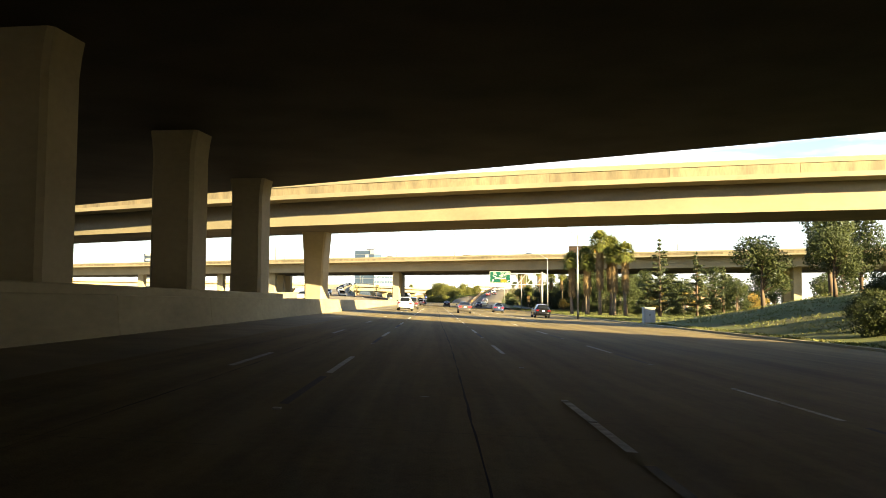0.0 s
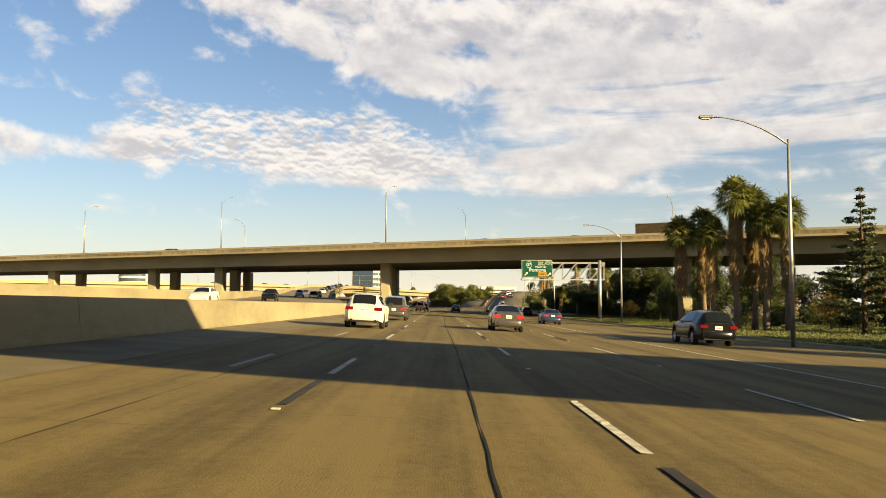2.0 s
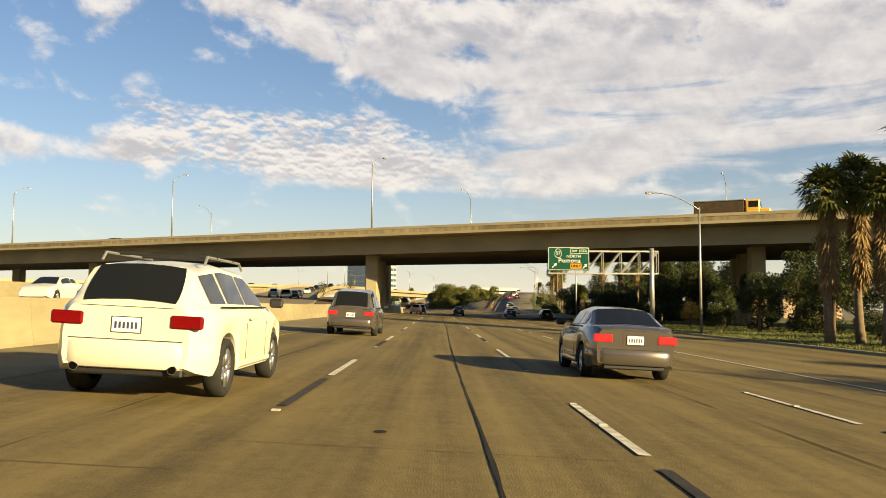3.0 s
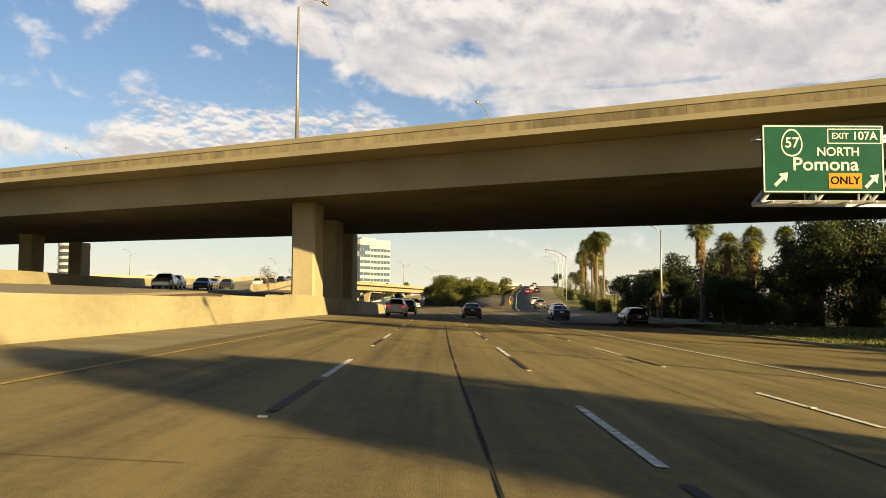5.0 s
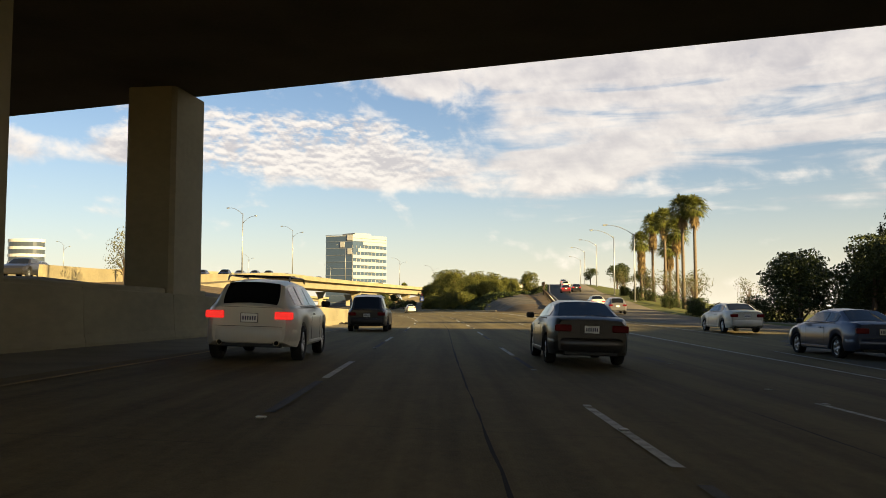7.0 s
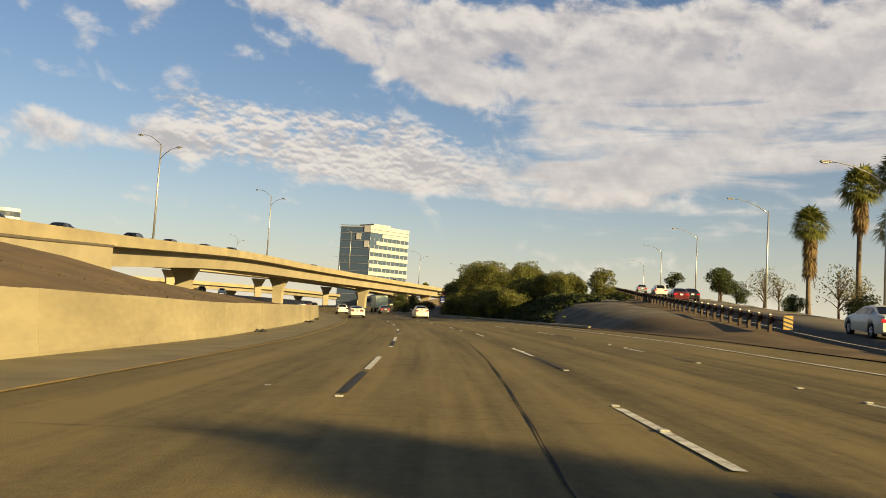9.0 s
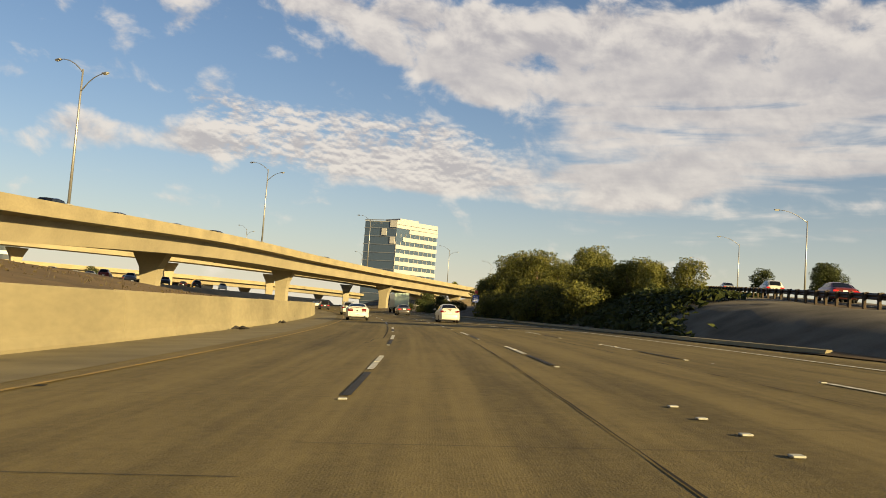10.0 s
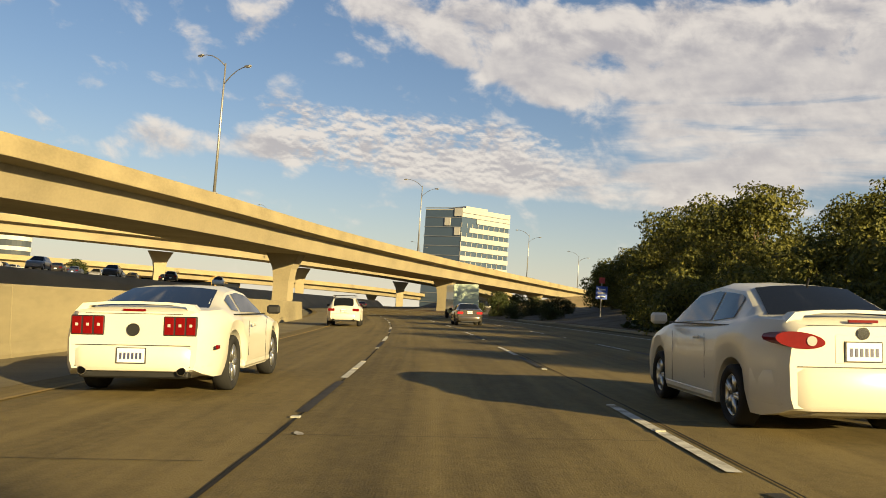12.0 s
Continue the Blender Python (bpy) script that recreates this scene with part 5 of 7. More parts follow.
# ---- street lamps ----
def street_lamp(x, y, z, height=9.9, arm=4.2, turn=90.0, label="tall grey steel street lamp with a curved arm", double=False, group="street lamps"):
    """turn: the way in which the arm points, degrees from +x."""
    t = thing("street_lamp", pose(x, y, z, 0, 0, turn), label, "street lamp", group)
    part("base_plate", box((0, 0, 0.06), (0.42, 0.42, 0.12), bevel=0.02), GALV, t)
    part("pole", tube([(0, 0, 0.1), (0, 0, height * 0.5), (0, 0, height)], [0.125, 0.10, 0.07], 10), GALV, t, smooth=True)
    for s in ((1, -1) if double else (1,)):
        k = 0.82 if s < 0 else 1.0
        zz = height if s > 0 else height - 1.6
        pts = [(s * arm * k * u, 0, zz - 0.25 + 1.45 * k * (1 - (1 - u) ** 2.0)) for u in (0, 0.15, 0.35, 0.6, 0.85, 1.0)]
        a = part("arm", tube(pts, [0.055, 0.05, 0.045, 0.04, 0.035, 0.035], 8), GALV, t, smooth=True)
        e = pts[-1]
        head = part("lamp_head", box((e[0] + s * 0.32, 0, e[2] + 0.02), (0.72, 0.30, 0.15), bevel=0.05), GALV, t)
        part("lens", box((e[0] + s * 0.36, 0, e[2] - 0.075), (0.42, 0.22, 0.06), bevel=0.02), LAMP_LENS, head)
    return t


street_lamp(16.8, 87.2, verge_z(16.8, 87.2) - 0.25, 10.35, 3.55, 172, "tall grey steel street lamp on the grass verge")
street_lamp(20.8, 143.0, verge_z(20.8, 143.0) - 0.1, 10.3, 3.6, 172, "tall grey steel street lamp in front of the trees")
street_lamp(24.9, 228.4, -0.75, 10.4, 3.7, 172, "tall grey steel street lamp beside the exit lane")
street_lamp(30.8, 341, ramp_bank_z(30.8, 341), 10.3, 3.6, 175, "tall grey steel street lamp on the ramp bank")
street_lamp(26.6, 308, ramp_bank_z(26.6, 308), 9.4, 3.6, 175, "tall grey steel street lamp on the ramp bank")
for x, y in ((37, 390), (43, 440), (52, 500)):
    street_lamp(x, y, ramp_bank_z(x, y), 10.0, 3.4, 175, "distant street lamp along the ramp")
for x, y, tn in ((-9.5, 192.0, 60), (-42, 208.0, 60), (-75, 224, 60)):
    street_lamp(x, y - 2.6, 11.9, 9.0, 2.6, tn, "slim street lamp standing on the overpass parapet", group="overpass lamps")
for x, off in ((30, 30), (47, 28), (-8, 30), (-60, 30)):
    street_lamp(x + off * 0.44, 184.3 - 0.49 * x + off * 0.9 + 4.2, 11.9, 8.2, 2.6, 240, "slim street lamp on the far side of the overpass", group="overpass lamps")
for y, h in ((345, 11.2), (407.5, 11.4), (478, 11.0), (545, 10.5), (600, 10)):
    p = min(NEAR, key=lambda q: abs(q[1] - y))
    street_lamp(p[0] - 0.15, p[1], p[2] + 0.85, h, 3.4, 150, "double-armed street lamp on the viaduct parapet", True, "viaduct lamps")
for y in (455, 520, 590):
    p = min(LOWER, key=lambda q: abs(q[1] - y))
    street_lamp(p[0] - 12, p[1] + 3, p[2] + 1.2, 9.0, 3.0, 150, "distant street lamp on the lower viaduct", True, "viaduct lamps")


# ---- overhead sign on its truss ----
def text_part(body, size, centre, parent, material, name, squash=1.0):
    cu = bpy.data.curves.new(name, "FONT")
    cu.body, cu.size, cu.align_x, cu.align_y, cu.extrude, cu.offset = body, size, "CENTER", "CENTER", 0.004, 0.012 * size
    tmp = bpy.data.objects.new("tmp", cu)
    scene.collection.objects.link(tmp)
    me = bpy.data.meshes.new_from_object(tmp.evaluated_get(bpy.context.evaluated_depsgraph_get()))
    bpy.data.objects.remove(tmp)
    me.name = name
    me.materials.clear()
    me.materials.append(material)
    ob = new(name, me)
    ob.parent = parent
    ob.matrix_basis = Matrix.Translation(centre) @ Matrix.Rotation(radians(90), 4, "X") @ Matrix.Diagonal((squash, 1, 1, 1))
    return ob


def overhead_sign():
    g = thing("sign_gantry", pose(0, 165.0, 0, 0, 0, 0), "green exit sign hung on a cantilevered steel truss", "road sign")
    SIGN_GREEN = mat("sign_green", (0.0015, 0.050, 0.030), (0.0015, 0.036, 0.022), 0.75, 1.5, 30, 0.02, spec=0.15)
    SIGN_INK = mat("sign_black", (0.004, 0.004, 0.004), (0.006, 0.006, 0.006), 0.9, 2, 30, 0, spec=0.05)
    SIGN_WHITE = mat("sign_white", (0.40, 0.40, 0.36), (0.34, 0.34, 0.31), 0.5, 2, 30, 0.02)
    SIGN_YELLOW = mat("sign_yellow", (0.33, 0.165, 0.006), (0.28, 0.14, 0.006), 0.7, 2, 30, 0.02)
    x0, x1, z0, z1 = 11.43, 15.85, 5.25, 7.75
    base = road_z(19.5, 165) + 0.05
    part("post", tube([(22.6, 0.2, base), (22.6, 0.2, 7.7)], [0.27, 0.24], 14), GALV, g, smooth=True)
    part("base_plate", box((22.6, 0.2, base + 0.03), (0.9, 0.9, 0.12), bevel=0.02), GALV, g)
    for y in (0.18, 1.0):
        for z in (4.95, 7.35):
            part("chord", box(((x0 + 23.3) / 2, y, z), (23.3 - x0, 0.13, 0.13)), GALV, g)
        n = 6
        for k in range(n):
            xa, xb = x0 + (23.3 - x0) * k / n, x0 + (23.3 - x0) * (k + 1) / n
            part("diagonal", tube([(xa, y, 4.95), (xb, y, 7.35)], 0.075, 8), GALV, g)
            part("vertical", tube([(xb, y, 4.95), (xb, y, 7.35)], 0.045, 6), GALV, g)
    for k in range(7):
        xa = x0 + (23.3 - x0) * k / 6
        for z in (4.95, 7.35):
            part("cross_brace", tube([(xa, 0.18, z), (xa, 1.0, z)], 0.04, 6), GALV, g)
    for y in (-0.35, -0.9):
        part("walkway_bar", tube([(x0 - 0.1, y, 4.85), (x1 + 0.2, y, 4.85)], 0.04, 6), GALV, g)
    for k in range(6):
        part("walkway_bracket", tube([(x0 + 0.9 * k, 0.1, 4.9), (x0 + 0.9 * k, -0.95, 4.85)], 0.035, 6), GALV, g)
    panel = part("sign_panel", box(((x0 + x1) / 2, 0.02, (z0 + z1) / 2), (x1 - x0, 0.06, z1 - z0), bevel=0.02), SIGN_GREEN, g, "green reflective panel")
    w, h = x1 - x0, z1 - z0
    cx, cz = (x0 + x1) / 2, (z0 + z1) / 2
    for c, s in (((cx, -0.018, z1 - 0.06), (w - 0.1, 0.012, 0.05)), ((cx, -0.018, z0 + 0.06), (w - 0.1, 0.012, 0.05)), ((x0 + 0.06, -0.018, cz), (0.05, 0.012, h - 0.1)), ((x1 - 0.06, -0.018, cz), (0.05, 0.012, h - 0.1))):
        part("border", box(c, s), SIGN_WHITE, panel)
    # exit tab
    part("exit_tab", box((x0 + 3.35, -0.017, z1 - 0.42), (1.95, 0.012, 0.55)), SIGN_WHITE, panel)
    part("exit_tab_field", box((x0 + 3.35, -0.026, z1 - 0.42), (1.87, 0.012, 0.47)), SIGN_GREEN, panel)
    text_part("EXIT", 0.30, (x0 + 2.83, -0.036, z1 - 0.42), panel, SIGN_WHITE, "lettering")
    text_part("107A", 0.42, (x0 + 3.72, -0.036, z1 - 0.42), panel, SIGN_WHITE, "lettering")
    text_part("NORTH", 0.44, (x0 + 2.75, -0.022, z1 - 1.00), panel, SIGN_WHITE, "lettering")
    text_part("Pomona", 0.66, (x0 + 2.28, -0.022, z1 - 1.46), panel, SIGN_WHITE, "lettering", 1.1)
    # route shield: a spade shape
    pts = []
    for k in range(28):
        a = 2 * math.pi * k / 28
        r = 0.46 * (1 + 0.05 * math.cos(2 * a))
        pts.append((x0 + 1.08 + r * math.sin(a) * (0.88 + 0.12 * math.cos(a + math.pi)), z1 - 0.66 + r * math.cos(a) * 1.05))
    part("route_shield", polygon_slab(pts, -0.022, -0.010), SIGN_WHITE, panel)
    part("route_shield_field", polygon_slab([(x0 + 1.08 + (x - x0 - 1.08) * 0.88, z1 - 0.66 + (z - z1 + 0.66) * 0.88) for x, z in pts], -0.030, -0.018), SIGN_GREEN, panel)
    text_part("57", 0.52, (x0 + 1.08, -0.040, z1 - 0.68), panel, SIGN_WHITE, "lettering")
    part("only_field", box((x0 + 2.98, -0.018, z0 + 0.46), (1.2, 0.012, 0.56)), SIGN_YELLOW, panel)
    text_part("ONLY", 0.40, (x0 + 2.98, -0.030, z0 + 0.46), panel, SIGN_INK, "lettering")

    def arrow(ax, az):
        q = []
        for u, v in ((-0.06, -0.34), (0.06, -0.34), (0.06, 0.06), (0.20, 0.06), (0.0, 0.34), (-0.20, 0.06), (-0.06, 0.06)):
            c45 = math.cos(radians(-45))
            s45 = math.sin(radians(-45))
            q.append((ax + u * c45 - v * s45, az + u * s45 + v * c45))
        part("arrow", polygon_slab(q, -0.026, -0.014), SIGN_WHITE, panel)
    arrow(x0 + 0.68, z0 + 0.52)
    arrow(x0 + 3.95, z0 + 0.46)


overhead_sign()


def gore_sign():
    g = thing("gore_sign", pose(*at_road(410.5, 16.3, 0.65)[:2], 0.35, 0, 0, heading(410)), "blue service sign on a thin post by the bushes", "road sign")
    part("post", tube([(0, 0, -0.6), (0, 0, 4.4)], 0.05, 8), GALV, g)
    part("panel", box((0, -0.06, 3.1), (1.0, 0.03, 1.1), bevel=0.01), mat("sign_blue", (0.03, 0.09, 0.42), (0.03, 0.07, 0.33), 0.45, 2, 30, 0.02), g)
    for k in range(3):
        part("bar", box((0, -0.082, 3.38 - 0.3 * k), (0.66, 0.008, 0.12)), PLATE, g)
    part("disc", box((0, -0.06, 4.15), (0.5, 0.03, 0.5), bevel=0.01), mat("sign_red", (0.45, 0.05, 0.05), (0.38, 0.05, 0.05), 0.5, 2, 30, 0.02), g)


gore_sign()


def warning_sign():
    g = thing("warning_sign", pose(36, 240, -1.3), "faded yellow roadside sign in front of dark trees", "road sign")
    for x in (-0.7, 0.7):
        part("post", box((x, 0.08, 1.6), (0.1, 0.1, 3.6), bevel=0.01), WOOD_POST, g)
    panel = part("panel", box((0, 0, 3.3), (2.1, 0.04, 1.7), bevel=0.02), mat("faded_yellow", (0.42, 0.24, 0.03), (0.33, 0.19, 0.03), 0.6, 2, 20, 0.02), g)
    for k in range(2):
        part("bar", box((0, -0.025, 3.65 - 0.6 * k), (1.4, 0.008, 0.22)), BLACK_TRIM, panel)


warning_sign()


# ---- guard rail on the ramp ----
def guard_rail():
    g = thing("guard_rail", None, "weathered steel guard rail on wooden posts along the ramp", "guard rail")
    path = [(p[0] - 0.45, p[1], p[2] - 0.02) for p in resample(RAMP[1:], 1.0) if 289 <= p[1] <= 470]
    w_prof = [(0.0, 0.42), (-0.07, 0.48), (0.0, 0.57), (-0.07, 0.66), (0.0, 0.76), (0.02, 0.76), (-0.05, 0.66), (0.02, 0.57), (-0.05, 0.48), (0.02, 0.42)]
    part("rail", sweep(path[::4], w_prof), DARK_STEEL, g)
    cap = mat("post_reflector", (0.8, 0.78, 0.72), (0.7, 0.68, 0.62), 0.3, 8, 40, 0)
    acc, last = 0.0, path[0]
    for p in path:
        acc += math.hypot(p[0] - last[0], p[1] - last[1])
        last = p
        if acc > 1.9:
            acc = 0
            post = part("post", box((p[0] - 0.16, p[1], p[2] + 0.22), (0.15, 0.18, 1.1), bevel=0.015), WOOD_POST, g, "dark weathered wooden post")
            part("blockout", box((p[0] - 0.03, p[1], p[2] + 0.62), (0.12, 0.18, 0.36), bevel=0.01), DARK_STEEL, post)
            if p[1] < 312:
                part("reflector", box((p[0] - 0.16, p[1] - 0.02, p[2] + 0.81), (0.10, 0.05, 0.06), bevel=0.01), cap, post)
    p = path[0]
    yel = mat("marker_yellow", (0.40, 0.22, 0.02), (0.32, 0.17, 0.02), 0.6, 5, 20, 0.02)
    plate = part("end_marker", box((p[0] - 0.02, p[1] - 0.25, p[2] + 0.55), (0.42, 0.05, 0.60), bevel=0.01), yel, g, "striped yellow and black end marker")
    for k in range(3):
        x0, z0 = p[0] - 0.225, p[2] + 0.28 + 0.18 * k
        part("stripe", polygon_slab([(x0, z0 + 0.10), (x0 + 0.41, z0 - 0.02), (x0 + 0.41, z0 + 0.06), (x0, z0 + 0.18)], p[1] - 0.282, p[1] - 0.272), BLACK_TRIM, plate)


guard_rail()


def utility_cabinet(x, y):
    c = thing("utility_cabinet", pose(x, y, verge_z(x, y) - 0.05, 0, 0, 6), "pale grey steel utility cabinet on the lawn", "cabinet")
    steel = mat("cabinet_steel", (0.36, 0.36, 0.33), (0.30, 0.30, 0.275), 0.55, 1.5, 25, 0.05)
    part("plinth", box((0, 0, 0.08), (1.25, 0.8, 0.2), bevel=0.02), BARRIER, c)
    part("body", box((0, 0, 0.85), (1.1, 0.65, 1.4), bevel=0.03), steel, c)
    part("lid", box((0, 0, 1.58), (1.2, 0.75, 0.08), bevel=0.02), steel, c)
    for s in (-1, 1):
        door = part("door", box((s * 0.265, -0.335, 0.85), (0.5, 0.03, 1.25), bevel=0.01), steel, c)
        part("handle", box((s * 0.06, -0.36, 0.9), (0.03, 0.03, 0.16), bevel=0.008), BLACK_TRIM, door)


utility_cabinet(20.4, 68.3)


# ---- buildings ----
def office_tower():
    b = thing("office_tower", None, "white office tower with dark blue glass bands and stepped corner", "building")
    wall = mat("tower_panel", (0.36, 0.345, 0.32), (0.31, 0.30, 0.28), 0.7, 0.1, 3, 0.05)
    glass = glass_material("tower_glass", (0.045, 0.068, 0.105), 0.12, 0.5)
    H, n = 44.5, 11
    A, B, C = (-68.5, 692.0), (-51.6, 686.0), (-32.8, 706.0)
    D = (A[0] + C[0] - B[0], A[1] + C[1] - B[1])
    E = ((B[0] * 0.25 + C[0] * 0.75), (B[1] * 0.25 + C[1] * 0.75))

    def slab(z0, z1, grow):
        cx, cy = (A[0] + C[0]) / 2, (A[1] + C[1]) / 2
        bm = bmesh.new()
        lo = [bm.verts.new((cx + (x - cx) * grow, cy + (y - cy) * grow, z0)) for x, y in (A, B, C, D)]
        hi = [bm.verts.new((cx + (x - cx) * grow, cy + (y - cy) * grow, z1)) for x, y in (A, B, C, D)]
        bm.faces.new(hi)
        bm.faces.new(lo[::-1])
        for k in range(4):
            bm.faces.new((lo[k], lo[(k + 1) % 4], hi[(k + 1) % 4], hi[k]))
        return bm

    part("glass_core", slab(-2, H - 1.0, 0.985), glass, b)
    st = H / n

    def strip_on(P, Q, z0, z1, u0, u1, out=0.25):
        d = Vector((Q[0] - P[0], Q[1] - P[1], 0))
        nrm = Vector((d.y, -d.x, 0)).normalized()
        a = Vector((P[0], P[1], 0)) + d * u0 + nrm * out
        c = Vector((P[0], P[1], 0)) + d * u1 + nrm * out
        bm = bmesh.new()
        q = [a - nrm * 0.8, c - nrm * 0.8, c, a]
        lo = [bm.verts.new((v.x, v.y, z0)) for v in q]
        hi = [bm.verts.new((v.x, v.y, z1)) for v in q]
        bm.faces.new(hi)
        bm.faces.new(lo[::-1])
        for k in range(4):
            bm.faces.new((lo[k], hi[k], hi[(k + 1) % 4], lo[(k + 1) % 4]))
        bmesh.ops.recalc_face_normals(bm, faces=bm.faces[:])
        return bm

    for k in range(n):
        z = st * k
        # sunlit face: white spandrel bands; the top floors are solid
        u0 = 0.0 if k < n - 3 else (0.16 if k == n - 3 else 0.30 if k == n - 2 else 0.0)
        part("spandrel", strip_on(B, C, z + st * 0.50, z + st * 1.0, u0, 1.0), wall, b)
        if k == n - 1:
            part("parapet_band", strip_on(B, C, z + st * 0.05, z + st * 0.45, 0.0, 1.0), wall, b)
        for j in range(9):
            u = j / 9
            part("mullion", strip_on(B, C, z + 0.02, z + st * 0.42, u, u + 0.008, 0.08), wall, b)
    for k in range(n):
        z = st * k
        part("floor_line", strip_on(A, B, z + st * 0.93, z + st * 1.0, 0, 0.98, 0.04), mat("tower_frame", (0.16, 0.17, 0.19), (0.12, 0.13, 0.15), 0.4, 1, 5, 0.02), b)
    for u0, u1, k in ((0.80, 1.0, n - 1), (0.55, 0.70, n - 2), (0.82, 0.97, n - 3)):
        part("corner_panel", strip_on(A, B, st * k + 0.4, st * (k + 1) - 0.3, u0, u1, 0.2), wall, b)
    part("roof_box", box(((A[0] + C[0]) / 2, (A[1] + C[1]) / 2, H + 0.2), (12, 12, 2.2), 45, 0.1), wall, b)
    part("roof_slab", slab(H - 1.0, H - 0.6, 0.99), wall, b)


office_tower()


def round_tower():
    b = thing("round_office", pose(-213, 622, -2), "round office block with pale floor bands", "building")
    pale = mat("pale_band", (0.55, 0.52, 0.46), (0.48, 0.45, 0.40), 0.7, 0.1, 3, 0.05)
    dark = glass_material("band_glass", (0.05, 0.06, 0.07), 0.15)

    def drum(z0, z1, r):
        bm = bmesh.new()
        bmesh.ops.create_cone(bm, cap_ends=True, segments=28, radius1=r, radius2=r, depth=z1 - z0, matrix=Matrix.Translation((0, 0, (z0 + z1) / 2)) @ Matrix.Diagonal((1, 0.7, 1, 1)))
        return bm
    part("glass_core", drum(0, 37.5, 9.0), dark, b)
    for k in range(10):
        part("floor_band", drum(3.8 * k + 2.4, 3.8 * k + 3.9, 9.25), pale, b)


round_tower()


def low_block(x, y, w, d, h, rz, col, label, win=True):
    b = thing("low_building", pose(x, y, -1.6, 0, 0, rz), label, "building", "distant low buildings")
    m = mat("block_%d" % int(col[0] * 100), col, None, 0.85, 0.2, 4, 0.05)
    part("wall", box((0, 0, h / 2), (w, d, h), bevel=0.1), m, b)
    part("roof_edge", box((0, 0, h + 0.15), (w + 0.4, d + 0.4, 0.5), bevel=0.05), mat("roof_edge", (0.4, 0.37, 0.32), None, 0.8, 0.5, 5, 0.05), b)
    if win:
        k = int(h / 3.4)
        for f in range(k):
            part("window_band", box((0, -d / 2 - 0.02, 2.0 + 3.3 * f), (w * 0.9, 0.1, 1.3)), CAR_GLASS, b)
            part("window_band", box((w / 2 + 0.02, 0, 2.0 + 3.3 * f), (0.1, d * 0.9, 1.3)), CAR_GLASS, b)


low_block(-150, 560, 40, 18, 7, 10, (0.55, 0.5, 0.42), "low pale warehouse behind the viaducts")
low_block(-205, 520, 60, 20, 6, 14, (0.6, 0.56, 0.5), "long pale warehouse behind the viaducts")
low_block(-118, 575, 26, 14, 8.5, -8, (0.5, 0.33, 0.12), "ochre commercial building beyond the freeway")
low_block(-260, 480, 50, 20, 8, 20, (0.62, 0.58, 0.5), "pale warehouse far to the side")
low_block(60, 900, 36, 20, 22, 0, (0.62, 0.6, 0.55), "white hospital-like block on the skyline")
low_block(100, 930, 30, 20, 17, 5, (0.6, 0.57, 0.52), "pale block on the skyline")
low_block(-310, 600, 40, 20, 10, 0, (0.5, 0.46, 0.4), "pale block far behind the raised road")
low_block(110, 330, 30, 16, 8, 80, (0.42, 0.3, 0.2), "brown building half hidden behind trees")


# ---- plants ----
BARK = mat("bark", (0.11, 0.075, 0.048), (0.06, 0.043, 0.03), 0.95, 3.0, 25, 0.8, stretch=(1, 1, 0.3))
PALM_BARK = mat("palm_bark", (0.17, 0.125, 0.085), (0.10, 0.075, 0.05), 0.95, 2.0, 20, 0.8, stretch=(1, 1, 2.5))
DEAD_FROND = mat("dead_frond", (0.27, 0.18, 0.078), (0.13, 0.088, 0.041), 0.95, 1.5, 12, 0.3)


def leaf_material(name, a, b, trans=0.25):
    m = bpy.data.materials.new(name)
    m.use_nodes = True
    nt = m.node_tree
    N, L = nt.nodes.new, nt.links.new
    p = nt.nodes["Principled BSDF"]
    geo = N("ShaderNodeNewGeometry")
    tc = N("ShaderNodeTexCoord")
    no = N("ShaderNodeTexNoise")
    L(tc.outputs["Object"], no.inputs["Vector"])
    no.inputs["Scale"].default_value, no.inputs["Detail"].default_value = 0.6, 3
    add = N("ShaderNodeMath")
    add.operation = "MULTIPLY_ADD"
    L(geo.outputs["Random Per Island"], add.inputs[0])
    add.inputs[1].default_value = 0.7
    L(no.outputs["Fac"], add.inputs[2])
    mr = N("ShaderNodeMapRange")
    L(add.outputs[0], mr.inputs[0])
    mr.inputs[1].default_value, mr.inputs[2].default_value = 0.35, 1.2
    mix = N("ShaderNodeMix")
    mix.data_type = "RGBA"
    L(mr.outputs[0], mix.inputs[0])
    mix.inputs[6].default_value, mix.inputs[7].default_value = (*a, 1), (*b, 1)
    L(mix.outputs[2], p.inputs["Base Color"])
    p.inputs["Roughness"].default_value = 0.6
    p.inputs["Specular IOR Level"].default_value = 0.25
    tr = N("ShaderNodeBsdfTranslucent")
    L(mix.outputs[2], tr.inputs[0])
    ms = N("ShaderNodeMixShader")
    ms.inputs[0].default_value = trans
    L(p.outputs[0], ms.inputs[1])
    L(tr.outputs[0], ms.inputs[2])
    L(ms.outputs[0], nt.nodes["Material Output"].inputs[0])
    return m


LEAF_DARK = leaf_material("leaf_dark", (0.014, 0.023, 0.006), (0.055, 0.064, 0.014))
LEAF_BUSH = leaf_material("leaf_bush", (0.020, 0.031, 0.007), (0.150, 0.142, 0.026))
LEAF_YELLOW = leaf_material("leaf_autumn", (0.16, 0.12, 0.02), (0.26, 0.17, 0.03))
LEAF_PALM = leaf_material("leaf_palm", (0.050, 0.066, 0.012), (0.165, 0.160, 0.032), 0.25)
LEAF_PINE = leaf_material("leaf_pine", (0.036, 0.050, 0.022), (0.105, 0.115, 0.050), 0.22)
LEAF_PALE = leaf_material("leaf_pale", (0.06, 0.062, 0.02), (0.13, 0.115, 0.04))
